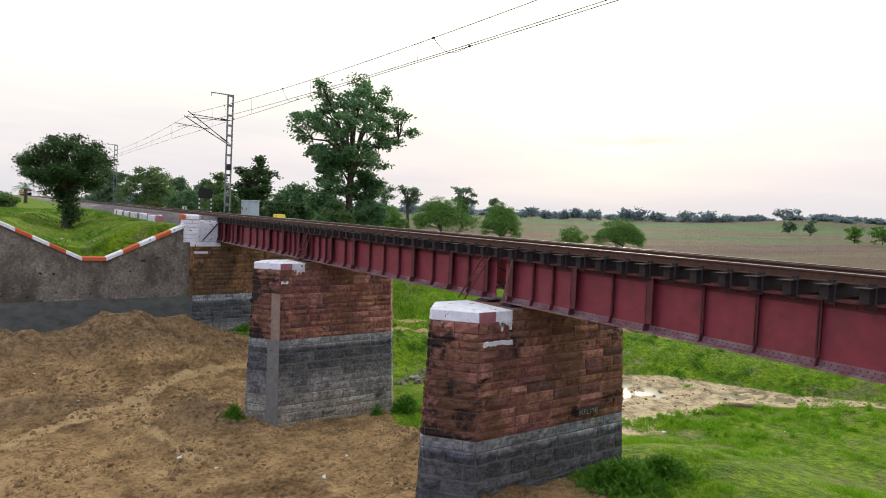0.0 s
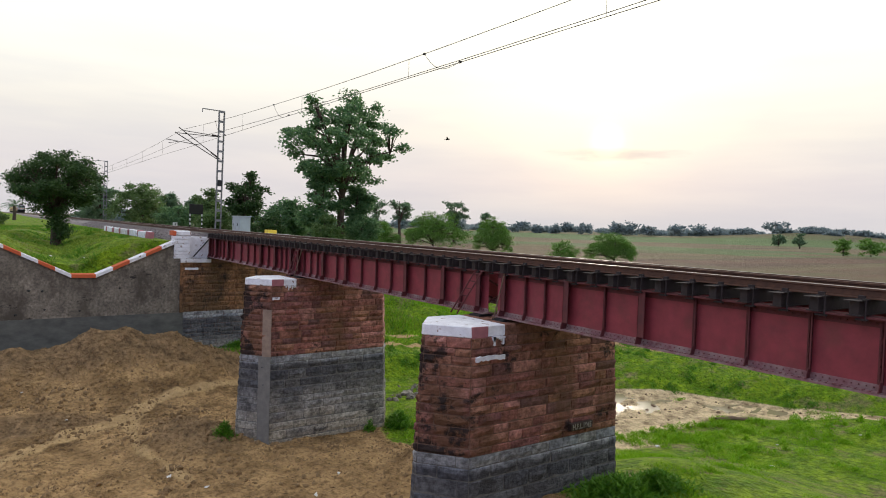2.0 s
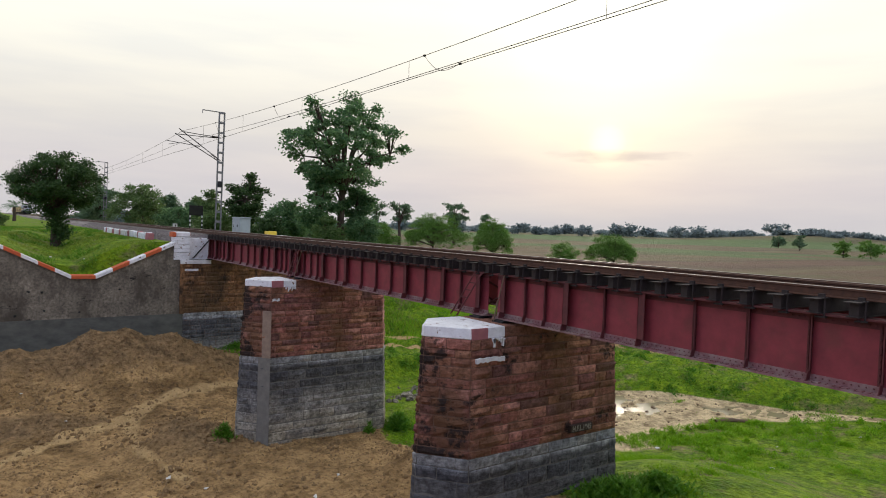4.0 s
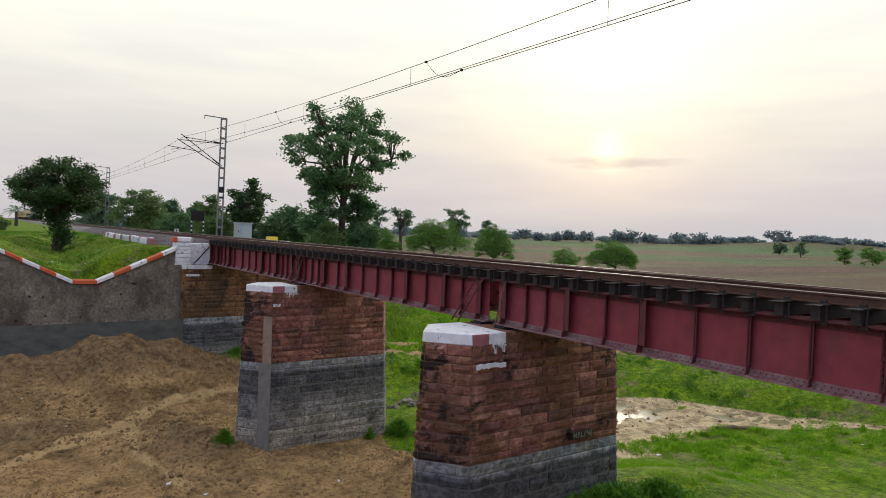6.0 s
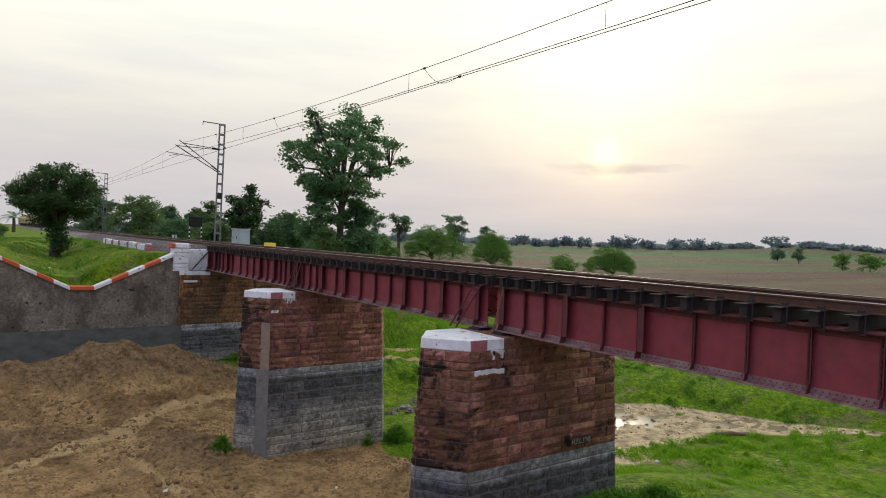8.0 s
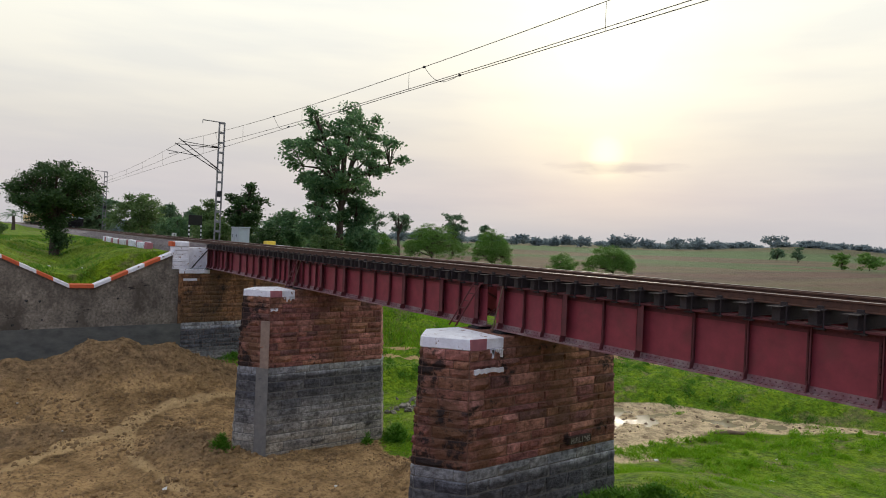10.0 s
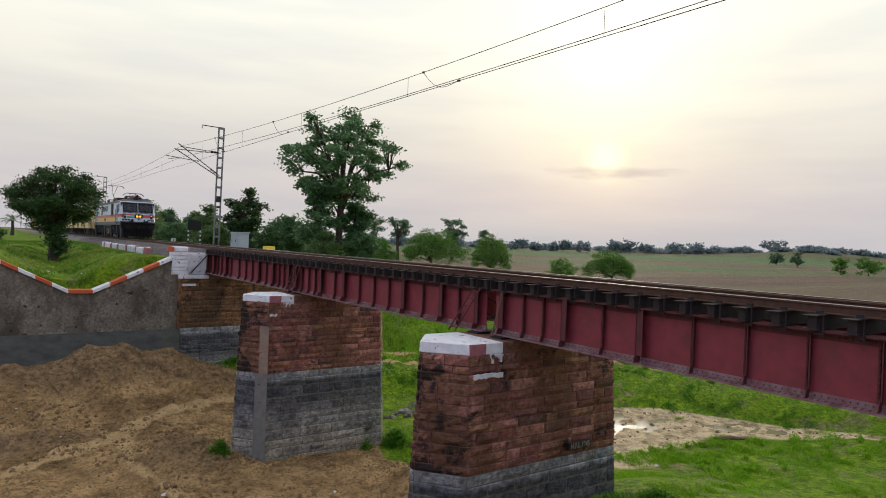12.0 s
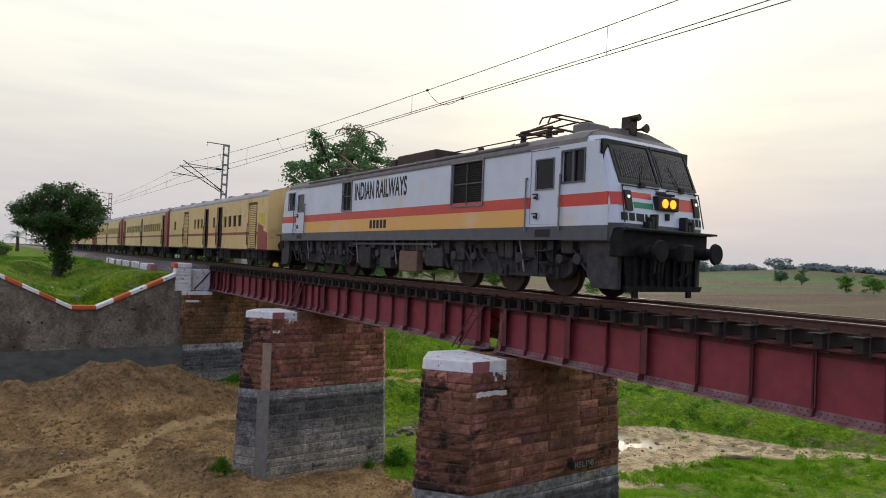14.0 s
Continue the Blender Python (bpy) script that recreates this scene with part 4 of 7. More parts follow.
def track():
    root = thing("railway_track", "single broad gauge track with rusty rails and shiny heads", "railway track", kind="structure")
    ys = [-60, -20, 0, 10, 20] + [20 + 4 * i for i in range(1, 30)] + [140 + 15 * i for i in range(1, 40)]
    for x in (-0.874, 0.874):
        part("running_rail", sweep(RAIL, x, ys, mi_top=(6, 7, 8)), ["rust", "rail_head"], root, "rusty rail with a polished head")
    for x in (-0.60, 0.60):
        part("guard_rail", sweep(RAIL, x, [-6, 10, 20, 30, 44]), "rust", root, "rusty guard rail", m=pose(0, 0, -0.012))
    # steel channel sleepers on the girders
    bm = bmesh.new()
    box(bm, -1.36, 1.36, -0.115, 0.115, -0.195, -0.183)
    box(bm, -1.24, 1.24, -0.07, 0.07, -0.43, -0.195)
    box(bm, -1.28, 1.28, -0.10, 0.10, -0.43, -0.415)
    for x in (-0.874, 0.874):
        box(bm, x - 0.17, x + 0.17, -0.10, 0.10, -0.183, -0.1725)
        for s in (-1, 1):
            box(bm, x + s * 0.11 - 0.025, x + s * 0.11 + 0.025, -0.05, 0.05, -0.1725, -0.12)
    for x in (-1.16, 1.16):
        rod(bm, (x, -0.135, -0.47), (x, -0.135, -0.15), 0.016)
        box(bm, x - 0.05, x + 0.05, -0.17, -0.10, -0.183, -0.165)
        box(bm, x - 0.04, x + 0.04, -0.17, 0.0, -0.50, -0.475)
    me = mesh("steel_sleeper", bm, "sleeper")
    y = -0.2
    while y < 41.2:
        part("steel_sleeper", me, None, root, m=pose(0, y, 0))
        y += 0.61
    bm = bmesh.new()
    prism(bm, [(-1.375, -0.42), (1.375, -0.42), (1.35, -0.19), (0.6, -0.19), (0.45, -0.225), (-0.45, -0.225), (-0.6, -0.19), (-1.35, -0.19)], "y", -0.12, 0.12)
    for x in (-0.874, 0.874):
        box(bm, x - 0.13, x + 0.13, -0.07, 0.07, -0.19, -0.155)
    me = mesh("concrete_sleeper", bm, "psc")
    y = 42.4
    for i in range(150):
        part("concrete_sleeper", me, None, root, m=pose(track_x(y), y, 0))
        y += 0.65
    ys = [41.9 + 0.7 * i for i in range(110)] + [119 + 8 * i for i in range(1, 70)]
    bm = sweep([(-3.3, -1.15), (3.3, -1.15), (2.5, -0.42), (1.7, -0.26), (0.5, -0.25), (-0.5, -0.25), (-1.7, -0.26), (-2.5, -0.42)], 0, ys)
    for v in bm.verts:
        if v.co.z > -1:
            v.co.z += 0.05 * noise.noise(v.co * 1.7)
    part("ballast_bed", bm, "ballast", root, "grey crushed stone ballast")
    part("ballast_bed", sweep([(-3.3, -1.15), (3.3, -1.15), (2.5, -0.42), (1.7, -0.26), (-1.7, -0.26), (-2.5, -0.42)], 0, [-60, -30, -0.4]), "ballast", root)
    # loose stones on the shoulder
    rng = random.Random(5)
    V, faces = [], []
    for _ in range(3600):
        y = 42 + rng.random() ** 1.6 * 50
        u = -rng.uniform(1.4, 3.5)
        z = -0.26 if u > -1.7 else (-0.26 - (-u - 1.7) / 0.8 * 0.16 if u > -2.5 else -0.42 - (-u - 2.5) * 0.9)
        r = rng.uniform(0.025, 0.05)
        m = pose(track_x(y) + u, y, z + 0.01, rng.uniform(0, 90), rng.uniform(0, 90), rng.uniform(0, 90))
        o = len(V)
        V += [tuple(m @ Vector((r * a, r * b * 0.8, r * c))) for a in (-1, 1) for b in (-1, 1) for c in (-1, 1)]
        faces += [tuple(o + k for k in f) for f in ((0, 1, 3, 2), (4, 6, 7, 5), (0, 4, 5, 1), (2, 3, 7, 6), (0, 2, 6, 4), (1, 5, 7, 3))]
    me = bpy.data.meshes.new("loose_ballast")
    me.from_pydata(V, [], faces)
    me.materials.append(M["ballast"])
    tagged(part("loose_ballast", me, None, root), kind="stuff")


def abutment():
    """Stone face under the far girder end, with its bed, the painted end pillar and back wall."""
    rng = random.Random(3)
    root = thing("wall_abutment", "weathered orange stone abutment with a silt line", "abutment", kind="structure")
    bm = boxes((-2.55, 4.2, 41.0, 42.6, -10, PIER_TOP))
    part("core", bm, "mortar", root)
    lay_stones(root, (-2.55, 41.0), (4.2, 41.0), (-2.55, 41.0), (4.2, 41.0), -7.8, PIER_TOP - 0.25, 0.27, rng, upper="orange_stone")
    bm = boxes((-2.75, -0.95, 40.88, 41.6, PIER_TOP - 0.25, PIER_TOP), bevel=0.02)
    part("bed_stone", bm, "whitewash", root, "whitewashed bed stone")
    bm = boxes((-2.6, -1.7, 40.93, 41.0, PIER_TOP - 0.68, PIER_TOP - 0.55))
    part("painted_mark", bm, "whitewash", root)
    bm = boxes((-2.2, 2.2, 41.35, 42.4, PIER_TOP, -0.42), bevel=0.02)
    part("back_wall", bm, "whitewash", root, "whitewashed back wall with a dark diagonal bar")
    bm = bmesh.new()
    rod(bm, (-1.9, 41.33, PIER_TOP + 0.1), (-0.95, 41.33, -0.5), 0.035)
    part("diagonal_bar", bm, "black", root)
    # end pillar
    bm = bmesh.new()
    z = PIER_TOP
    while z < -0.36:
        box(bm, -3.12 + rng.uniform(-0.02, 0.02), -2.22 + rng.uniform(-0.02, 0.02), 40.9 + rng.uniform(-0.02, 0.02), 41.7, z, z + 0.215, bevel=0.02)
        z += 0.225
    pil = part("pillar", bm, "whitewash", root, "whitewashed stone end pillar")
    bm = boxes((-3.02, -2.17, 40.85, 41.75, -0.36, -0.06), bevel=0.05)
    part("pillar_cap", bm, "whitewash", pil)
    bm = boxes((-3.22, -3.02, 40.86, 41.74, -0.36, -0.07), bevel=0.03)
    part("pillar_end", bm, "orange_paint", pil, "orange painted end of the cap")


def wing_wall():
    root = thing("wall_wing", "stained concrete wing wall with orange and white coping", "retaining wall", kind="structure")
    top = [(-40, 8.0), (-11.53, -1.08), (-8.43, -2.66), (-7.24, -2.68), (-2.96, -0.70)]
    top[0] = (-26, -1.08 + (26 - 11.53) * 0.51)
    bm = bmesh.new()
    prism(bm, [(-26, -4.95)] + [(-2.6, -4.95), (-2.6, -0.72), (-2.96, -0.72)] + [(x, z - 0.02) for x, z in top[::-1][1:-1]] + [(-14.5, 0.42), (-26, 0.42)], "y", 41.0, 41.6)
    part("upper_wall", bm, "concrete", root)
    bm = bmesh.new()
    box(bm, -26, -2.55, 40.97, 41.6, -10, -4.95)
    part("lower_wall", bm, "wet_concrete", root, "grey silt-stained foot of the wall")
    bm = bmesh.new()
    box(bm, -2.75, -2.5, 40.9, 41.0, -4.95, PIER_TOP - 0.1)
    part("corner_strip", bm, "orange_stone", root)
    # coping in painted lengths
    k = 0
    path = [(-14.5, 0.43)] + top[1:]
    for (xa, za), (xb, zb) in zip(path, path[1:]):
        ln = math.hypot(xb - xa, zb - za)
        n = max(1, round(ln / 0.98))
        for i in range(n):
            a, b = i / n, (i + 1) / n
            xs, zs, xe, ze = xa + (xb - xa) * a, za + (zb - za) * a, xa + (xb - xa) * b, za + (zb - za) * b
            bm = bmesh.new()
            prism(bm, [(xs, zs - 0.10), (xe, ze - 0.10), (xe, ze + 0.10), (xs, zs + 0.10)], "y", 40.86, 41.7)
            bmesh.ops.bevel(bm, geom=bm.edges[:], offset=0.012, segments=1, affect="EDGES")
            part("coping_stone", bm, "orange_paint" if k % 2 else "whitewash", root, "orange coping" if k % 2 else "white coping")
            k += 1
    # weep holes
    rng = random.Random(8)
    for x in (-10.7, -8.1, -6.0, -9.6):
        for z in (-3.3, -4.6):
            if rng.random() < 0.75:
                bm = bmesh.new()
                rod(bm, (x + rng.uniform(-0.4, 0.4), 40.985, z + rng.uniform(-0.2, 0.2)), (x, 41.2, z), 0.06)
                part("weep_hole", bm, "black", root)


track()
for span, (y0, y1) in enumerate(SPAN_ENDS):
    girder_span(span, y0, y1, y0 < 20)
abutment()
wing_wall()

# ---- train ----


def skin(x, holes, y0, y1, z0, z1, t=0.05):
    """An upright sheet at x (thickness towards the middle) with rectangular openings (ya, yb, za, zb)."""
    bm = bmesh.new()
    ys = sorted({y0, y1, *[min(max(v, y0), y1) for h in holes for v in h[:2]]})
    zs = sorted({z0, z1, *[min(max(v, z0), z1) for h in holes for v in h[2:]]})
    inn = x - math.copysign(t, x)

    def solid(i, j):
        if not (0 <= i < len(ys) - 1 and 0 <= j < len(zs) - 1):
            return False
        cy, cz = (ys[i] + ys[i + 1]) / 2, (zs[j] + zs[j + 1]) / 2
        return not any(h[0] < cy < h[1] and h[2] < cz < h[3] for h in holes)

    def quad(*pts):
        bm.faces.new([bm.verts.new(p) for p in pts])
    for i in range(len(ys) - 1):
        for j in range(len(zs) - 1):
            if not solid(i, j):
                continue
            ya, yb, za, zb = ys[i], ys[i + 1], zs[j], zs[j + 1]
            quad((x, ya, za), (x, yb, za), (x, yb, zb), (x, ya, zb))
            quad((inn, ya, za), (inn, ya, zb), (inn, yb, zb), (inn, yb, za))
            for di, dj, p, q in ((-1, 0, (ya, za), (ya, zb)), (1, 0, (yb, za), (yb, zb)), (0, -1, (ya, za), (yb, za)), (0, 1, (ya, zb), (yb, zb))):
                if not solid(i + di, j + dj):
                    quad((x, *p), (x, *q), (inn, *q), (inn, *p))
    bmesh.ops.remove_doubles(bm, verts=bm.verts, dist=1e-5)
    bmesh.ops.recalc_face_normals(bm, faces=bm.faces)
    return bm


def ring_frame(bm, x, out, ya, yb, za, zb, w=0.05, t=0.03):
    """A frame round an opening on the side at x."""
    a, b = sorted((x, x + out * t))
    box(bm, a, b, ya - w, yb + w, za - w, za), box(bm, a, b, ya - w, yb + w, zb, zb + w)
    box(bm, a, b, ya - w, ya, za, zb), box(bm, a, b, yb, yb + w, za, zb)


def words(text, size, parent, m, material, name="lettering"):
    cu = bpy.data.curves.new(name, "FONT")
    cu.body, cu.size, cu.extrude, cu.offset = text, size, 0.002, size * 0.026
    cu.align_x, cu.align_y = "CENTER", "CENTER"
    ob = bpy.data.objects.new(name, cu)
    scene.collection.objects.link(ob)
    bpy.context.view_layer.update()
    me = bpy.data.meshes.new_from_object(ob.evaluated_get(bpy.context.evaluated_depsgraph_get()))
    bpy.data.objects.remove(ob)
    me.materials.clear()
    me.materials.append(M[material])
    return part(name, me, None, parent, m=m)


def wheelset(parent, y, r=0.546):
    bm = bmesh.new()
    rod(bm, (-0.80, 0, 0), (0.80, 0, 0), 0.09, n=10)
    root = part("axle", bm, "wheel", parent, "steel axle with two wheels", m=pose(0, y, r))
    for s in (-1, 1):
        bm = bmesh.new()
        outline = [(0.80, r + 0.03), (0.83, r + 0.03), (0.84, r), (0.94, r - 0.005), (0.945, r - 0.08), (0.92, r - 0.12), (0.92, 0.2), (0.97, 0.15), (1.0, 0.14), (1.0, 0.0)]
        n = 28
        rings = [[bm.verts.new((s * x, q * math.cos(6.28319 * k / n), q * math.sin(6.28319 * k / n))) for k in range(n)] for x, q in outline[:-1]]
        for p, q in zip(rings, rings[1:]):
            for k in range(n):
                bm.faces.new((p[k], p[(k + 1) % n], q[(k + 1) % n], q[k]))
        bm.faces.new(rings[0]), bm.faces.new(rings[-1])
        bmesh.ops.recalc_face_normals(bm, faces=bm.faces)
        part("wheel", bm, "wheel", root, "brown steel wheel")
    return root


def bogie(parent, yc, axles, heavy):
    bm = bmesh.new()
    span = max(axles) - min(axles)
    for s in (-1, 1):
        x = s * 1.12
        a, b = yc - span / 2 - 0.55, yc + span / 2 + 0.55
        prism(bm, [(a, 0.60), (a + 0.25, 0.44), (b - 0.25, 0.44), (b, 0.60), (b, 0.92), (yc + 0.5, 1.0), (yc - 0.5, 1.0), (a, 0.92)], "x", x - 0.09, x + 0.09)
        for y in axles:
            box(bm, x - 0.14 + s * 0.06, x + 0.14 + s * 0.06, y - 0.17, y + 0.17, 0.40, 0.72, bevel=0.03)
            rod(bm, (x + s * 0.1, y, 0.56), (x + s * 0.24, y, 0.56), 0.11, n=12)
            for k in (-0.32, 0.32):
                for j in range(5):
                    bmesh.ops.create_cone(bm, cap_ends=True, segments=10, radius1=0.095, radius2=0.095, depth=0.035, matrix=pose(x + s * 0.05, y + k, 0.55 + j * 0.07))
        for y in ((yc - span / 4, yc + span / 4) if heavy else (yc,)):
            for j in range(6):
                bmesh.ops.create_cone(bm, cap_ends=True, segments=12, radius1=0.14, radius2=0.14, depth=0.04, matrix=pose(x + s * 0.06, y, 0.86 + j * 0.075))
            rod(bm, (x + s * 0.22, y + 0.25, 0.55), (x + s * 0.22, y + 0.35, 1.2), 0.045)
    box(bm, -1.05, 1.05, yc - 0.4, yc + 0.4, 0.55, 0.95)
    part("bogie_frame", bm, "bogie", parent, "dusty dark bogie frame with springs")


LOCO_LEN = 19.4
NOSE = [(1.30, 0.02, 1.52), (1.70, 0.0, 1.575), (2.10, 0.06, 1.575), (2.52, 0.16, 1.575), (3.50, 0.56, 1.56), (3.66, 0.66, 1.50), (3.80, 0.86, 1.36), (3.91, 1.25, 1.10)]


def nose_y(x, z):
    """The nose's face: how far back it lies at x and z."""
    pts = NOSE
    for (z0, y0, w0), (z1, y1, w1) in zip(pts, pts[1:]):
        if z <= z1:
            break
    f = min(1, max(0, (z - z0) / (z1 - z0)))
    y, w = y0 + (y1 - y0) * f, w0 + (w1 - w0) * f
    u = min(1.0, abs(x) / w)
    return y + (0.035 * u * u if u < 0.86 else 0.026 + 0.30 * ((u - 0.86) / 0.14) ** 2)


def nose_patch(bm, x0, x1, z0, z1, lift, t=0.0, nx=5, nz=3, flip=1):
    """A thin skin that follows the nose."""
    rows = []
    for j in range(nz + 1):
        z = z0 + (z1 - z0) * j / nz
        rows.append([bm.verts.new((flip * (x0 + (x1 - x0) * i / nx), nose_y(x0 + (x1 - x0) * i / nx, z) - lift, z)) for i in range(nx + 1)])
    fs = []
    for a, b in zip(rows, rows[1:]):
        for i in range(nx):
            fs.append(bm.faces.new((a[i], a[i + 1], b[i + 1], b[i])))
    if t:
        g = bmesh.ops.extrude_face_region(bm, geom=fs)
        for v in (e for e in g["geom"] if isinstance(e, bmesh.types.BMVert)):
            v.co.y += t
        bmesh.ops.recalc_face_normals(bm, faces=bm.faces)


def pantograph(parent, y, raised):
    root_bm = bmesh.new()
    z0 = 4.02
    for x in (-0.6, 0.6):
        for yy in (y - 0.5, y + 0.5):
            for j in range(4):
                bmesh.ops.create_cone(root_bm, cap_ends=True, segments=10, radius1=0.10, radius2=0.06, depth=0.08, matrix=pose(x, yy, z0 - 0.02 + j * 0.07))
    base = part("pantograph", root_bm, "wheel", parent, "pantograph on brown insulators")
    bm = bmesh.new()
    z1 = z0 + 0.28
    for x in (-0.6, 0.6):
        rod(bm, (x, y - 0.6, z1), (x, y + 0.6, z1), 0.035)
    for yy in (y - 0.5, y + 0.5):
        rod(bm, (-0.6, yy, z1), (0.6, yy, z1), 0.03)
    if raised:
        knee, head = (y + 1.15, z1 + 0.75), (y - 0.25, z1 + 1.62)
    else:
        knee, head = (y + 1.35, z1 + 0.10), (y - 0.65, z1 + 0.24)
    rod(bm, (0, y - 0.4, z1), (0, *knee), 0.045)
    rod(bm, (0, y - 0.2, z1 - 0.05), (0, knee[0] - 0.1, knee[1] - 0.12), 0.02)
    for x in (-0.28, 0.28):
        rod(bm, (x * 0.4, *knee), (x, *head), 0.025)
    for d in (-0.16, 0.16):
        pts = [(-0.95, head[1] - 0.22), (-0.85, head[1] - 0.04), (-0.6, head[1] + 0.04), (0.6, head[1] + 0.04), (0.85, head[1] - 0.04), (0.95, head[1] - 0.22)]
        for (xa, za), (xb, zb) in zip(pts, pts[1:]):
            rod(bm, (xa, head[0] + d, za), (xb, head[0] + d, zb), 0.022)
    rod(bm, (-0.5, head[0] - 0.16, head[1] + 0.03), (-0.5, head[0] + 0.16, head[1] + 0.03), 0.02)
    rod(bm, (0.5, head[0] - 0.16, head[1] + 0.03), (0.5, head[0] + 0.16, head[1] + 0.03), 0.02)
    part("pantograph_arm", bm, "rust" if not raised else "log", base, "thin rusty arm with a contact head")


def locomotive():
    root = thing("locomotive", "white electric locomotive with a red band, ochre dust and lit headlamps", "locomotive")
    W, L = 1.575, LOCO_LEN
    bm = bmesh.new()
    box(bm, -1.50, 1.50, 0.55, L - 0.55, 1.36, 3.55)
    part("inner_body", bm, "black", root)
    doors = [(1.82, 2.78), (L - 2.78, L - 1.82)]
    cabs = [(1.02, 1.70), (L - 1.70, L - 1.02)]
    vents = [(4.66, 6.06, 2.30, 3.48), (12.36, 13.06, 2.44, 3.46)]
    for s in (-1, 1):
        x = s * W
        bm = bmesh.new()
        box(bm, *sorted((x, s * 1.45)), 0.30, L - 0.30, 1.33, 1.648)
        part("sole_bar", bm, "loco_grey", root, "slate grey lower band")
        dh = [(a, b, 1.70, 3.50) for a, b in doors]
        ch = [(a, b, 2.66, 3.36) for a, b in cabs]
        part("lower_panel", skin(x, dh, 2.9, L - 2.9, 1.65, 2.09), "loco_ochre", root, "ochre dusty lower side")
        for a, b in ((0.30, 2.9), (L - 2.9, L - 0.30)):
            part("cab_panel", skin(x, dh, a, b, 1.65, 2.09), "loco_white", root)
        part("red_band", skin(x * 1.001, dh, 0.33, L - 0.33, 2.09, 2.37), "loco_red", root, "red band")
        part("upper_panel", skin(x, dh + ch + vents, 0.62, L - 0.62, 2.37, 3.52), "loco_white", root, "dusty white upper side")
        for a, b in ((0.32, 0.62), (L - 0.62, L - 0.32)):
            bm = bmesh.new()
            lo, hi = (0.36, 0.62) if a < 5 else (L - 0.62, L - 0.36)
            top = (0.55, 0.62) if a < 5 else (L - 0.62, L - 0.55)
            prism(bm, [(lo, 2.37), (hi, 2.37), (top[1], 3.2), (top[0], 3.2)], "x", *sorted((x, x - s * 0.05)))
            part("cab_corner", bm, "loco_white", root)
        # doors with window, handles and rails
        for a, b in doors:
            bm = skin(s * (W - 0.025), [(a + 0.18, b - 0.18, 2.55, 3.25)], a + 0.01, b - 0.01, 1.71, 3.49, t=0.03)
            d = part("door", bm, "loco_white", root, "white cab door")
            bm = boxes((*sorted((s * (W - 0.04), s * (W - 0.05))), a + 0.15, b - 0.15, 2.5, 3.3))
            part("door_glass", bm, "glass", d)
            bm = bmesh.new()
            ring_frame(bm, s * (W - 0.022), s, a + 0.18, b - 0.18, 2.55, 3.25, 0.03, 0.015)
            part("door_window_frame", bm, "galv", d)
            for zz in (1.95, 2.42):
                bm = bmesh.new()
                yy = b - 0.2
                box(bm, *sorted((s * W, s * (W + 0.03))), yy - 0.09, yy + 0.09, zz, zz + 0.03)
                box(bm, *sorted((s * W, s * (W + 0.03))), yy - 0.09, yy - 0.06, zz - 0.12, zz)
                box(bm, *sorted((s * W, s * (W + 0.025))), yy - 0.02, yy + 0.04, zz - 0.10, zz - 0.04)
                part("door_handle", bm, "black", d)
            for yy in (a - 0.10, b + 0.10):
                bm = bmesh.new()
                rod(bm, (s * (W + 0.05), yy, 1.55), (s * (W + 0.05), yy, 2.85), 0.022)
                box(bm, *sorted((s * W, s * (W + 0.05))), yy - 0.02, yy + 0.02, 2.8, 2.86), box(bm, *sorted((s * W, s * (W + 0.05))), yy - 0.02, yy + 0.02, 1.56, 1.62)
                part("grab_rail", bm, "galv", root)
            bm = boxes((*sorted((s * W, s * (W + 0.012))), (a + b) / 2 - 0.25, (a + b) / 2 + 0.25, 1.40, 1.58))
            part("foot_step", bm, "black", root)
        for a, b in cabs:
            bm = boxes((*sorted((s * (W - 0.055), s * (W - 0.05))), a, b, 2.66, 3.36))
            part("cab_glass", bm, "glass", root, "half-open cab side window")
            bm = bmesh.new()
            ring_frame(bm, s * W, s, a, b, 2.66, 3.36, 0.04, 0.02)
            box(bm, *sorted((s * (W - 0.045), s * (W + 0.01))), (a + b) / 2 - 0.03, (a + b) / 2 + 0.03, 2.66, 3.36)
            part("cab_window_frame", bm, "loco_grey", root)
        for a, b, za, zb in vents:
            v = part("side_vent", (lambda q: (ring_frame(q, s * W, s, a, b, za, zb, 0.05, 0.035), q)[1])(bmesh.new()), "galv", root, "dark louvred air intake")
            bm = bmesh.new()
            n = int((zb - za) / 0.06)
            for i in range(n):
                box(bm, *sorted((s * (W - 0.05), s * (W - 0.01))), a, b, za + i * 0.06, za + i * 0.06 + 0.025)
            part("louvres", bm, "black", v)
            bm = bmesh.new()
            box(bm, *sorted((s * (W - 0.01), s * (W + 0.02))), (a + b) / 2 - 0.015, (a + b) / 2 + 0.015, za, zb)
            box(bm, *sorted((s * (W - 0.01), s * (W + 0.02))), a, b, (za + zb) / 2 - 0.015, (za + zb) / 2 + 0.015)
            part("vent_cross_bar", bm, "loco_grey", v)
        words("INDIAN RAILWAYS", 0.84, root, Matrix(((0, 0, s, s * (W + 0.003)), (s * 0.50, 0, 0, 10.33), (0, 1, 0, 3.04), (0, 0, 0, 1))), "dark_metal")
        for i in range(5):
            bm = boxes((*sorted((s * W, s * (W + 0.004))), 9.78 + i * 0.24, 9.95 + i * 0.24, 1.74, 2.02))
            part("lettering_bar", bm, "dark_metal", root)
    # roof
    prof = [(-1.575, 3.52), (-1.55, 3.64), (-1.42, 3.76), (-1.1, 3.88), (-0.6, 3.97), (0, 4.0), (0.6, 3.97), (1.1, 3.88), (1.42, 3.76), (1.55, 3.64), (1.575, 3.52)]
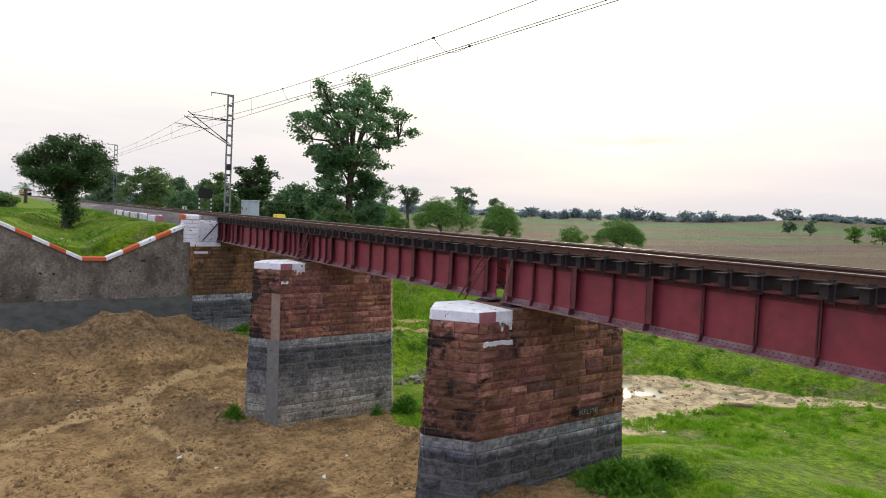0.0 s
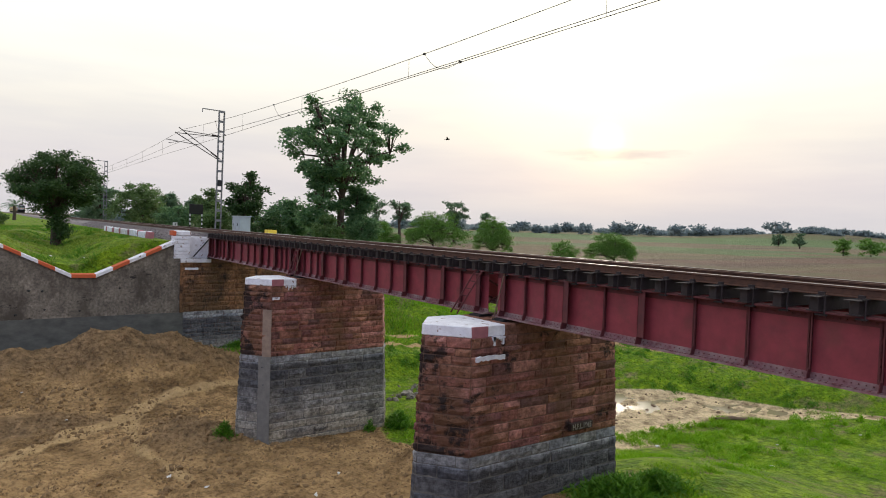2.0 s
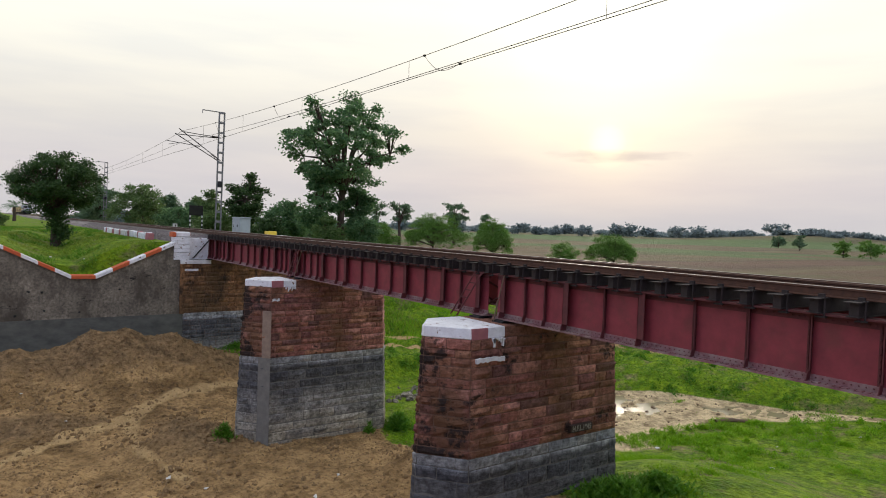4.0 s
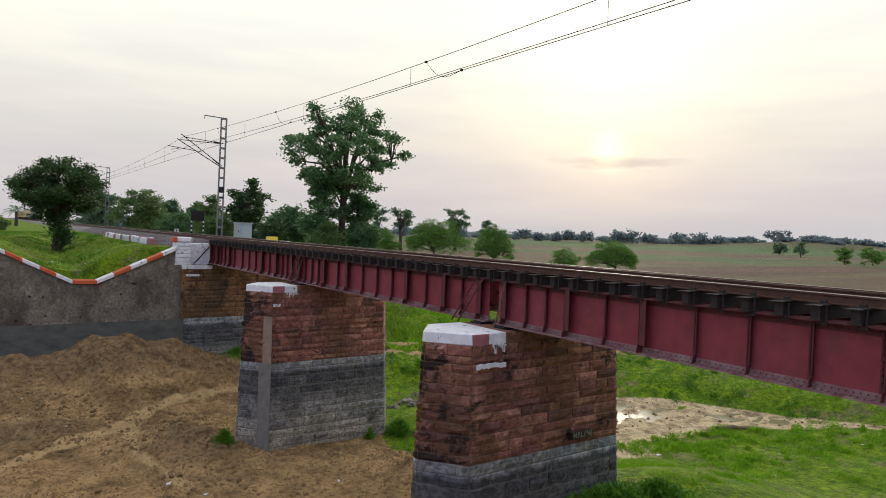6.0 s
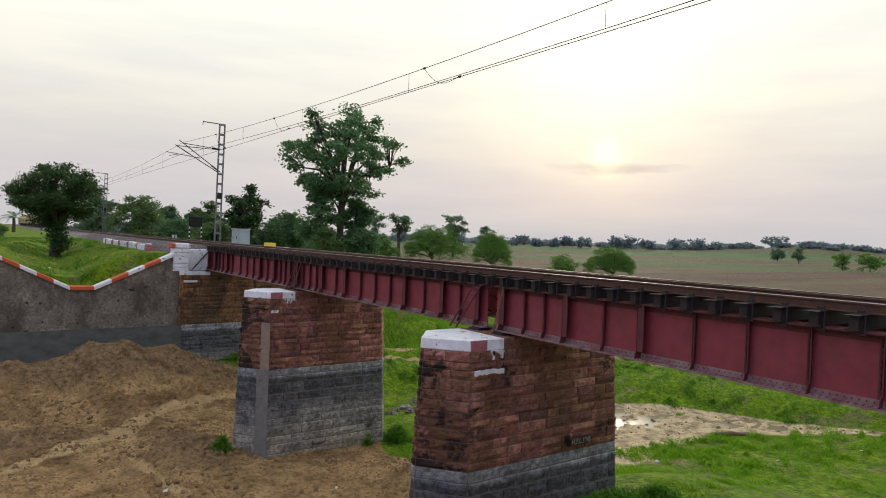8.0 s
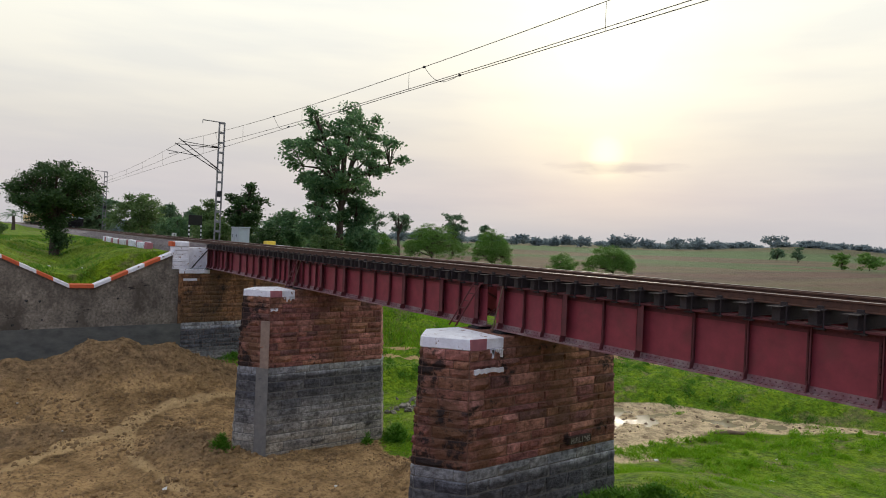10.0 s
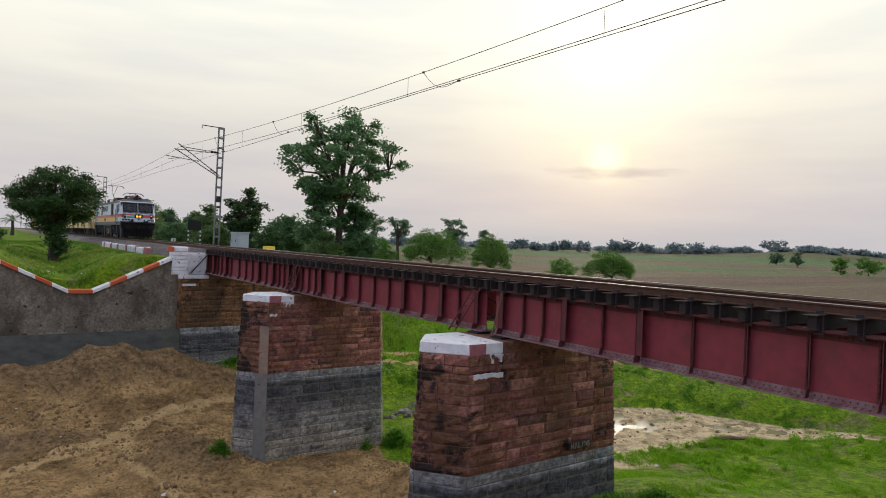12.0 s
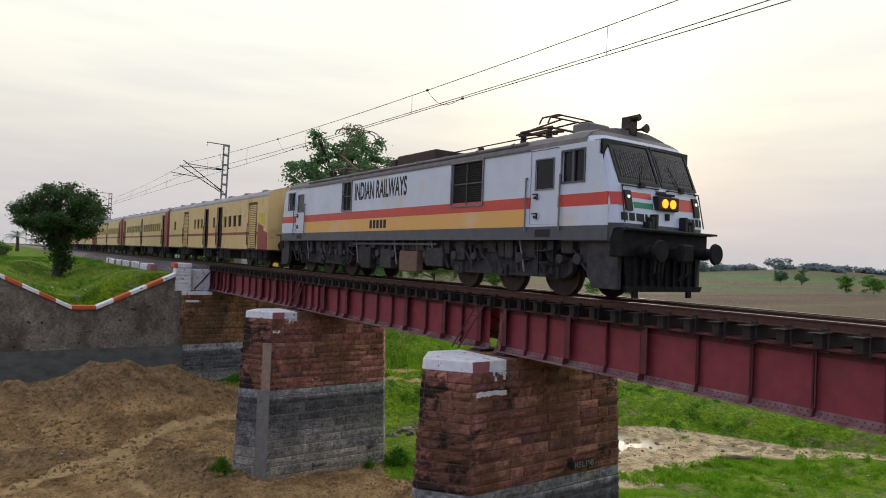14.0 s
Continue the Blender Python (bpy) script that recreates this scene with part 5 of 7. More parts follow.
    bm = bmesh.new()
    prism(bm, prof, "y", 1.0, L - 1.0)
    part("roof", bm, "loco_roof", root, "sooty grey roof")
    for s in (-1, 1):
        bm = bmesh.new()
        rod(bm, (s * 1.5, 3.0, 3.72), (s * 1.5, L - 3.0, 3.72), 0.055)
        for i in range(9):
            rod(bm, (s * 1.5, 3.5 + i * 1.5, 3.72), (s * 1.5, 3.56 + i * 1.5, 3.72), 0.075)
        part("roof_conduit", bm, "loco_roof", root)
    # noses
    for end in (0, 1):
        def place(o):
            if end:
                o.matrix_basis = pose(0, L, 0, 0, 0, 180)
            return o
        bm = bmesh.new()
        us = [-1, -0.96, -0.92, -0.86, -0.6, -0.3, 0, 0.3, 0.6, 0.86, 0.92, 0.96, 1]
        rows = []
        for z, y, w in NOSE:
            rows.append([bm.verts.new((u * w, nose_y(u * w, z), z)) for u in us])
        zt, yt, wt = NOSE[-1]
        rows.append([bm.verts.new((u * 0.9, 1.9, 3.98 - 0.05 * u * u)) for u in us])
        for i, (a, b) in enumerate(zip(rows, rows[1:])):
            for k in range(len(us) - 1):
                f = bm.faces.new((a[k], a[k + 1], b[k + 1], b[k]))
                f.material_index = 2 if i == 0 else (0 if i < 5 else 1)
        # sides back to the body
        for j in (0, -1):
            for i in range(len(NOSE) - 1):
                z0, z1 = NOSE[i][0], NOSE[i + 1][0]
                a, b = rows[i][j], rows[i + 1][j]
                sx = -1 if j == 0 else 1
                c, d = bm.verts.new((b.co.x, 1.7, b.co.z)), bm.verts.new((a.co.x, 1.7, a.co.z))
                if z0 >= 3.49 or z0 < 1.6:
                    f = bm.faces.new((a, b, c, d) if sx < 0 else (d, c, b, a))
                    f.material_index = 1 if z0 >= 3.6 else (2 if z0 < 1.6 else 0)
        bmesh.ops.recalc_face_normals(bm, faces=bm.faces)
        place(part("nose", bm, ["loco_white", "loco_roof", "loco_grey"], root, "white raked cab front"))
        for s in (-1, 1):
            a, b = (0.09, 1.30)
            bm = bmesh.new()
            nose_patch(bm, a, b, 2.64, 3.52, 0.012, 0.03, 8, 6, s)
            win = place(part("windscreen", bm, "glass", root, "dark windscreen behind a grille"))
            bm = bmesh.new()
            for za, zb, xa, xb in ((2.58, 2.65, a - 0.05, b + 0.05), (3.50, 3.57, a - 0.05, b + 0.05), (2.58, 3.57, a - 0.06, a), (2.58, 3.57, b, b + 0.07)):
                nose_patch(bm, xa, xb, za, zb, 0.035, 0.03, 6, 5, s)
            part("windscreen_frame", bm, "black", win)
            for i in range(15):
                xx = a + 0.08 + (b - a - 0.16) * i / 14
                bm = bmesh.new()
                nose_patch(bm, xx - 0.007, xx + 0.007, 2.74, 3.36, 0.04, 0.012, 1, 2, s)
                part("grille_bar", bm, "loco_roof", win)
            bm = bmesh.new()
            rod(bm, (s * 0.7, nose_y(0.7, 2.62) - 0.05, 2.58), (s * 0.45, nose_y(0.45, 3.1) - 0.06, 3.1), 0.012)
            box(bm, *sorted((s * 0.64, s * 0.76)), nose_y(0.7, 2.56) - 0.09, nose_y(0.7, 2.56), 2.52, 2.62)
            part("wiper", bm, "black", win)
            bm = bmesh.new()
            nose_patch(bm, 1.10, 1.30, 1.98, 2.42, 0.05, 0.06, 3, 3, s)
            mk = place(part("marker_lamp", bm, "black", root, "black angled lamp housing"))
            bm = bmesh.new()
            rod(bm, (s * 1.2, nose_y(1.2, 2.28) - 0.07, 2.28), (s * 1.2, nose_y(1.2, 2.28), 2.28), 0.035)
            part("lamp_lens", bm, "lamp_white", mk)
            bm = bmesh.new()
            for (xa, za), (xb, zb) in (((0.15, 2.52), (1.36, 2.52)), ((1.36, 2.52), (1.40, 1.72))):
                rod(bm, (s * xa, nose_y(xa, za) - 0.06, za), (s * xb, nose_y(xb, zb) - 0.06, zb), 0.014)
            for xa in (0.2, 0.8, 1.3):
                rod(bm, (s * xa, nose_y(xa, 2.52) - 0.06, 2.52), (s * xa, nose_y(xa, 2.52), 2.52), 0.02)
            place(part("nose_rail", bm, "black", root))
        for x0, x1, z0, z1, mm, lb in ((-1.06, -0.40, 2.27, 2.40, "loco_red", "red stripe"), (-1.02, -0.38, 2.05, 2.18, "green", "green stripe"), (0.42, 1.10, 2.09, 2.37, "loco_red", "red band"),
                                       (1.30, 1.53, 2.09, 2.37, "loco_red", ""), (-1.53, -1.30, 2.09, 2.37, "loco_red", "")):
            bm = bmesh.new()
            nose_patch(bm, x0, x1, z0, z1, 0.006, 0.004, 6, 2)
            place(part("nose_stripe", bm, mm, root, lb))
        for x0, x1 in ((-1.42, -1.24), (-1.20, -1.02), (-0.97, -0.72), (-0.68, -0.60), (0.85, 0.97), (1.0, 1.12), (1.15, 1.27), (1.30, 1.42)):
            bm = bmesh.new()
            nose_patch(bm, x0, x1, 1.76, 1.93, 0.006, 0.004, 2, 1)
            place(part("lettering_bar", bm, "dark_metal", root))
        bm = bmesh.new()
        nose_patch(bm, -0.2, 0.16, 2.44, 2.49, 0.006, 0.004, 2, 1)
        place(part("lettering_bar", bm, "dark_metal", root))
        y0 = nose_y(0, 2.3)
        bm = boxes((-0.34, 0.40, y0 - 0.16, y0 + 0.05, 2.05, 2.36), bevel=0.02)
        hl = place(part("headlamp_box", bm, "black", root, "black twin headlamp box"))
        for i in range(7):
            bm = boxes((-0.29 + i * 0.085, -0.235 + i * 0.085, y0 - 0.12, y0 - 0.02, 2.38, 2.43))
            part("lamp_fin", bm, "black", hl)
        for xx in (-0.12, 0.16):
            bm = bmesh.new()
            rod(bm, (xx, y0 - 0.18, 2.2), (xx, y0 - 0.12, 2.2), 0.10, n=16)
            part("headlamp", bm, "lamp_amber" if not end else "glass", hl, "glowing amber headlamp" if not end else "")
        bm = bmesh.new()
        rod(bm, (0.05, y0 - 0.10, 1.98), (0.05, y0 - 0.10, 1.84), 0.06)
        rod(bm, (0.05, y0 - 0.10, 1.90), (0.05, y0 + 0.02, 1.90), 0.03)
        place(part("whistle", bm, "black", root))
        for xx in (-0.72, -0.62, -0.50, 0.55, 0.68):
            place(part("jumper_socket", boxes((xx - 0.05, xx + 0.05, -0.16, 0.02, 1.60, 1.72 + 0.22 * abs(math.sin(xx * 9))), bevel=0.015), "black", root))
        bm = boxes((0.75, 0.86, -0.16, 0.02, 1.60, 1.84), bevel=0.015)
        place(part("jumper_socket", bm, "black", root))
        # buffer beam and below
        bm = boxes((-1.5, 1.5, -0.06, 0.3, 0.98, 1.60), bevel=0.02)
        beam = place(part("buffer_beam", bm, "soot", root, "dirty black buffer beam"))
        bm = bmesh.new()
        rod(bm, (-1.62, -0.22, 1.58), (1.62, -0.22, 1.58), 0.025)
        box(bm, -1.5, 1.5, -0.22, -0.06, 1.545, 1.57)
        part("front_step_rail", bm, "dark_metal", beam)
        for s in (-1, 1):
            bm = bmesh.new()
            rod(bm, (s * 0.98, -0.06, 1.12), (s * 0.98, -0.42, 1.12), 0.13, n=16)
            rod(bm, (s * 0.98, -0.42, 1.12), (s * 0.98, -0.60, 1.12), 0.10, n=16)
            rod(bm, (s * 0.98, -0.60, 1.12), (s * 0.98, -0.66, 1.12), 0.24, 0.22, n=24)
            part("buffer", bm, "soot", beam, "round sooty black buffer")
            bm = bmesh.new()
            prism(bm, [(0.1, 0.28), (0.75, 0.28), (0.95, 0.55), (0.95, 1.33), (0.1, 1.33)], "x", *sorted((s * 1.32, s * 1.46)))
            part("side_skirt", bm, "bogie", beam, "dark dusty skirt behind the nose")
            bm = bmesh.new()
            for i, xx in enumerate((0.35, 0.5, 0.62)):
                tube(bm, [(s * xx, -0.06, 1.05), (s * xx, -0.24, 0.95), (s * (xx + 0.02), -0.22, 0.66), (s * (xx - 0.05), -0.16, 0.50 + 0.05 * i)], [0.028] * 4)
            part("brake_hose", bm, "black", beam)
        bm = boxes((-0.14, 0.14, -0.5, -0.06, 0.96, 1.24), (-0.2, 0.2, -0.62, -0.44, 0.90, 1.30), bevel=0.04)
        part("coupler", bm, "soot", beam)
        bm = bmesh.new()
        prism(bm, [(-1.32, 0.98), (1.32, 0.98), (1.22, 0.30), (-1.22, 0.30)], "y", 0.02, 0.06)
        prism(bm, [(-1.36, 0.36), (1.36, 0.36), (1.30, 0.24), (-1.30, 0.24)], "y", -0.05, 0.03)
        for i in range(9):
            box(bm, -1.1 + i * 0.27, -1.04 + i * 0.27, -0.06, 0.02, 0.24, 0.98)
        for s in (-1, 1):
            box(bm, s * 0.95 - 0.08, s * 0.95 + 0.08, 0.0, 0.05, 0.10, 0.3)
        part("cattle_guard", bm, "soot", beam, "black cattle guard")
    # roof equipment
    for y, r in ((3.7, False), (15.4, True)):
        pantograph(root, y, r)
    bm = boxes((-0.5, 0.3, 1.95, 2.5, 3.9, 4.28), bevel=0.04)
    part("roof_hatch", bm, "loco_roof", root)
    bm = boxes((-0.15, 0.15, 0.98, 1.25, 3.86, 4.32), bevel=0.03)
    rod(bm, (0.0, 1.1, 4.28), (0.0, 0.82, 4.28), 0.08)
    for xx, zz in ((0.25, 4.05), (-0.25, 4.0)):
        rod(bm, (xx, 1.35, zz), (xx, 0.95, zz), 0.03)
        rod(bm, (xx, 0.95, zz), (xx, 0.80, zz), 0.035, 0.11, n=14)
        box(bm, xx - 0.05, xx + 0.05, 1.2, 1.3, 3.85, zz)
    part("horn", bm, "wheel", root, "rusty horn and beacon box")
    for (a, b, h) in ((8.2, 10.6, 0.30), (10.7, 11.1, 0.22)):
        bm = boxes((-0.75, 0.75, a, b, 3.92, 4.0 + h), bevel=0.03)
        part("roof_box", bm, "wheel", root, "brown roof equipment box")
    for y in (5.6, 6.5, 7.4, 11.8, 12.6, 13.4, 16.8, 17.4):
        bm = bmesh.new()
        for j in range(4):
            bmesh.ops.create_cone(bm, cap_ends=True, segments=10, radius1=0.11, radius2=0.07, depth=0.07, matrix=pose(-0.25 if int(y * 10) % 2 else 0.2, y, 3.99 + j * 0.065))
        part("roof_insulator", bm, "wheel", root)
    bm = bmesh.new()
    pts = [(0, 4.6), (0, 5.6), (0, 8.0)]
    rod(bm, (0, 5.0, 4.30), (0, 8.2, 4.28), 0.018), rod(bm, (0, 11.2, 4.26), (0, 14.6, 4.28), 0.018)
    part("roof_conductor", bm, "rust", root)
    bm = boxes((-0.78, 0.78, 0.7, L - 0.7, 0.60, 1.34), (-1.25, 1.25, 0.6, L - 0.6, 1.12, 1.34))
    part("underframe", bm, "bogie", root)
    for s in (-1, 1):
        rng = random.Random(6)
        y = 0.9
        while y < L - 0.9:
            w, h = rng.uniform(0.15, 0.45), rng.uniform(0.2, 0.6)
            part("undergear_box", boxes((*sorted((s * 1.15, s * rng.uniform(1.28, 1.42))), y, y + w, 1.33 - h, 1.33), bevel=0.02), "bogie", root)
            if rng.random() < 0.6:
                bm = bmesh.new()
                rod(bm, (s * 1.36, y, rng.uniform(0.5, 0.8)), (s * 1.36, y + w * 1.5, rng.uniform(0.9, 1.25)), 0.03)
                part("undergear_pipe", bm, "bogie", root)
            if rng.random() < 0.5:
                bm = bmesh.new()
                rod(bm, (s * 1.2, y + w, 0.9), (s * 1.44, y + w, 0.9), rng.uniform(0.08, 0.14), n=12)
                part("air_reservoir", bm, "bogie", root)
            y += w + rng.uniform(0.08, 0.35)
        part("gutter", boxes((*sorted((s * 1.56, s * 1.60)), 2.8, L - 2.8, 3.50, 3.545)), "loco_grey", root)
    # running gear
    for yc, ax in ((4.08, (2.17, 4.05, 5.98)), (L - 4.08, (L - 5.98, L - 4.05, L - 2.17))):
        bogie(root, yc, ax, True)
        for y in ax:
            wheelset(root, y)
    bm = boxes((-1.3, 1.3, 6.9, 7.9, 0.62, 1.34), (-1.2, 1.2, 9.4, 12.6, 0.45, 1.34), bevel=0.06)
    part("transformer_tank", bm, "bogie", root)
    for y0, y1, z0, z1, mm in ((8.0, 9.05, 0.34, 1.0, "log"), (6.6, 7.5, 0.55, 1.1, "bogie"), (9.6, 10.3, 0.4, 1.05, "bogie"), (11.0, 11.7, 0.35, 1.1, "dark_metal")):
        for s in (-1, 1):
            bm = boxes((*sorted((s * 1.18, s * 1.46)), y0, y1, z0, z1), bevel=0.03)
            box(bm, *sorted((s * 1.22, s * 1.40)), y0 + 0.1, y0 + 0.16, z1, 1.34)
            box(bm, *sorted((s * 1.22, s * 1.40)), y1 - 0.16, y1 - 0.1, z1, 1.34)
            part("underframe_box", bm, mm, root, "dusty tan equipment box" if mm == "log" else "")
    for s in (-1, 1):
        for y in (3.1, 7.1, 9.3, 12.0, 16.4):
            bm = bmesh.new()
            rod(bm, (s * 1.38, y, 0.55), (s * 1.42, y + 0.15, 1.34), 0.03)
            part("damper", bm, "galv", root)
        bm = bmesh.new()
        rod(bm, (s * 1.4, 7.0, 1.22), (s * 1.4, 12.4, 1.22), 0.04)
        part("air_pipe", bm, "galv", root)
        bm = bmesh.new()
        for z in (0.5, 0.78, 1.06):
            for y in (2.3, L - 2.3):
                box(bm, *sorted((s * 1.40, s * 1.60)), y - 0.25, y + 0.25, z, z + 0.03)
        for y in (2.05, 2.55, L - 2.55, L - 2.05):
            box(bm, *sorted((s * 1.42, s * 1.46)), y - 0.02, y + 0.02, 0.45, 1.34)
        part("cab_steps", bm, "dark_metal", root)
    return root


def coach(kind, end_red):
    L = 20.2
    root = thing("railway_coach", "cream yellow passenger coach with a maroon stripe and barred windows" if kind == "sleeper" else "cream yellow luggage van coach with louvred doors and maroon end",
                 "railway coach", "coaches of the train")
    W = 1.62
    doors, wins, shut = [], [], []
    if kind == "van":
        shut = [(1.55, 2.7), (14.8, 16.0)]
        doors = [(7.3, 8.2), (10.1, 10.9)]
        wins = [(3.9 + i * 0.85, 4.4 + i * 0.85) for i in range(4)] + [(8.65, 9.1)] + [(11.3 + i * 0.8, 11.75 + i * 0.8) for i in range(3)] + [(18.2, 18.75)]
    else:
        doors = [(1.0, 1.75), (9.75, 10.2), (18.45, 19.2)]
        wins = [(2.4 + i * 0.78, 2.95 + i * 0.78) for i in range(9)] + [(10.7 + i * 0.78, 11.25 + i * 0.78) for i in range(9)]
    bm = bmesh.new()
    box(bm, -1.50, 1.50, 0.05, L - 0.05, 0.95, 3.4)
    part("interior", bm, "black", root)
    dh = [(a, b, 0.95, 3.18) for a, b in doors + shut]
    wh = [(a, b, 2.08, 2.66) for a, b in wins]
    for s in (-1, 1):
        x = s * W
        a, b = (1.3, L) if kind == "van" else (0.9, L - 0.9)
        part("lower_panel", skin(x, dh, a, b, 0.9, 1.62), "coach", root)
        part("stripe", skin(x, dh, a, b, 1.62, 1.76), "coach_red", root, "maroon stripe")
        part("upper_panel", skin(x, dh + wh, a, b, 1.76, 3.42), "coach", root)
        if kind == "van":
            bm = bmesh.new()
            prism(bm, [(0, 0.9), (1.3, 0.9), (1.3, 2.2), (0.5, 2.0), (0.5, 1.8), (0, 1.7)], "x", *sorted((x, x - s * 0.05)))
            part("end_panel", bm, "coach_red", root, "maroon painted end panel")
            bm = bmesh.new()
            prism(bm, [(0, 1.7), (0.5, 1.8), (0.5, 2.0), (1.3, 2.2), (1.3, 3.42), (0, 3.42)], "x", *sorted((x, x - s * 0.05)))
            part("end_panel", bm, "coach", root)
            bm = boxes((*sorted((x, x + s * 0.01)), 0.35, 1.15, 2.1, 2.65))
            part("sign_panel", bm, "yellow", root, "yellow sign panel")
        else:
            for p, q in ((0, 0.9), (L - 0.9, L)):
                part("end_panel", skin(x, [], p, q, 0.9, 3.42), "coach_red", root, "maroon end panel")
        for p, q in shut:
            sh = part("shutter", boxes((*sorted((s * (W - 0.09), s * (W - 0.07))), p, q, 0.96, 3.18)), "log", root, "louvred wooden shutter")
            slat = mesh("slat", boxes((*sorted((s * (W - 0.07), s * (W - 0.03))), p, q, 0.97, 1.03)), "coach")
            for i in range(24):
                part("slat", slat, None, sh, m=pose(0, 0, i * 0.09))
        for p, q in doors + shut:
            bm = bmesh.new()
            ring_frame(bm, s * W, s, p, q, 0.95, 3.18, 0.05, 0.015)
            part("door_frame", bm, "log", root)
            bm = bmesh.new()
            for yy in (p - 0.09, q + 0.09):
                rod(bm, (s * (W + 0.04), yy, 1.1), (s * (W + 0.04), yy, 2.2), 0.02)
            for z in (0.35, 0.62):
                box(bm, *sorted((s * 1.45, s * 1.64)), p, q, z, z + 0.03)
            box(bm, *sorted((s * 1.45, s * 1.5)), p, p + 0.03, 0.35, 0.9), box(bm, *sorted((s * 1.45, s * 1.5)), q - 0.03, q, 0.35, 0.9)
            part("door_steps", bm, "dark_metal", root)
        for p, q in wins:
            bm = bmesh.new()
            ring_frame(bm, s * W, s, p, q, 2.08, 2.66, 0.03, 0.012)
            fr = part("window_frame", bm, "coach", root)
            bm = bmesh.new()
            for i in range(5):
                box(bm, *sorted((s * (W - 0.035), s * (W - 0.02))), p, q, 2.16 + i * 0.1, 2.175 + i * 0.1)
            part("window_bars", bm, "galv", fr)
    prof = [(-1.62, 3.42), (-1.6, 3.52), (-1.45, 3.66), (-1.1, 3.82), (-0.6, 3.95), (0, 4.0), (0.6, 3.95), (1.1, 3.82), (1.45, 3.66), (1.6, 3.52), (1.62, 3.42)]
    bm = bmesh.new()
    prism(bm, prof, "y", 0, L)
    roof = part("roof", bm, "coach_roof", root, "grey curved roof")
    for i in range(7):
        bm = boxes((-1.25, -0.85, 1.5 + i * 2.8, 2.0 + i * 2.8, 3.70, 3.86), bevel=0.03)
        part("roof_vent", bm, "coach_roof", roof)
    for p in (0, L):
        bm = bmesh.new()
        prism(bm, [(-1.6, 0.9), (1.6, 0.9)] + [(u, v - 0.01) for u, v in prof[::-1]], "y", p - 0.01 if p else -0.03, p + 0.03 if p else 0.02)
        part("end_wall", bm, "coach" if end_red else "coach_red", root)
        bm = boxes((-0.75, 0.75, *sorted((p, p + (0.36 if p else -0.36))), 1.15, 3.2), bevel=0.04)
        part("vestibule", bm, "black", root, "black gangway bellows")
        for s in (-1, 1):
            bm = bmesh.new()
            d = 1 if p else -1
            rod(bm, (s * 0.98, p, 1.1), (s * 0.98, p + d * 0.32, 1.1), 0.10)
            rod(bm, (s * 0.98, p + d * 0.32, 1.1), (s * 0.98, p + d * 0.37, 1.1), 0.22)
            part("buffer", bm, "wheel", root)
    bm = boxes((-1.45, 1.45, 0.1, L - 0.1, 0.82, 0.95), (-1.2, 1.2, 7.0, 9.4, 0.35, 0.82), (-1.2, 1.2, 10.6, 12.4, 0.4, 0.82))
    part("underframe", bm, "bogie", root)
    for yc in (3.0, L - 3.0):
        bogie(root, yc, (yc - 1.35, yc + 1.35), False)
        for y in (yc - 1.35, yc + 1.35):
            wheelset(root, y, 0.46)
    return root


M["lamp_amber"], M["lamp_white"] = glow("amber_headlamp", (1.0, 0.27, 0.015), 2.4), glow("white_marker_lamp", (0.85, 0.9, 1.0), 0.9)
for cy in PIER_Y:
    pier(cy, "red sandstone block pier with a whitewashed cap and grey silt-coated foot", cy > 5)
LOCO = locomotive()
VAN = coach("van", True)
SLEEPER = coach("sleeper", False)
TRAIN = [(LOCO, 0.0, LOCO_LEN), (VAN, 20.85, 20.2), (SLEEPER, 41.85, 20.2)]
for i in range(5):
    TRAIN.append((copy_thing(SLEEPER, pose(0, 0, 0)), 62.85 + 21.0 * i, 20.2))


def front_y(t):
    return 9.2 + 30.4 * (14.0 - t)


def ride(y, length):
    """The pose of a vehicle whose front stands at y along the track."""
    a, b = y + 3.5, y + length - 3.5
    yaw = math.degrees(math.atan2(-(track_x(b) - track_x(a)), b - a))
    return pose(track_x(a) + 3.5 * math.sin(math.radians(yaw)), y, 0, 0, 0, yaw)

# ---- overhead line ----


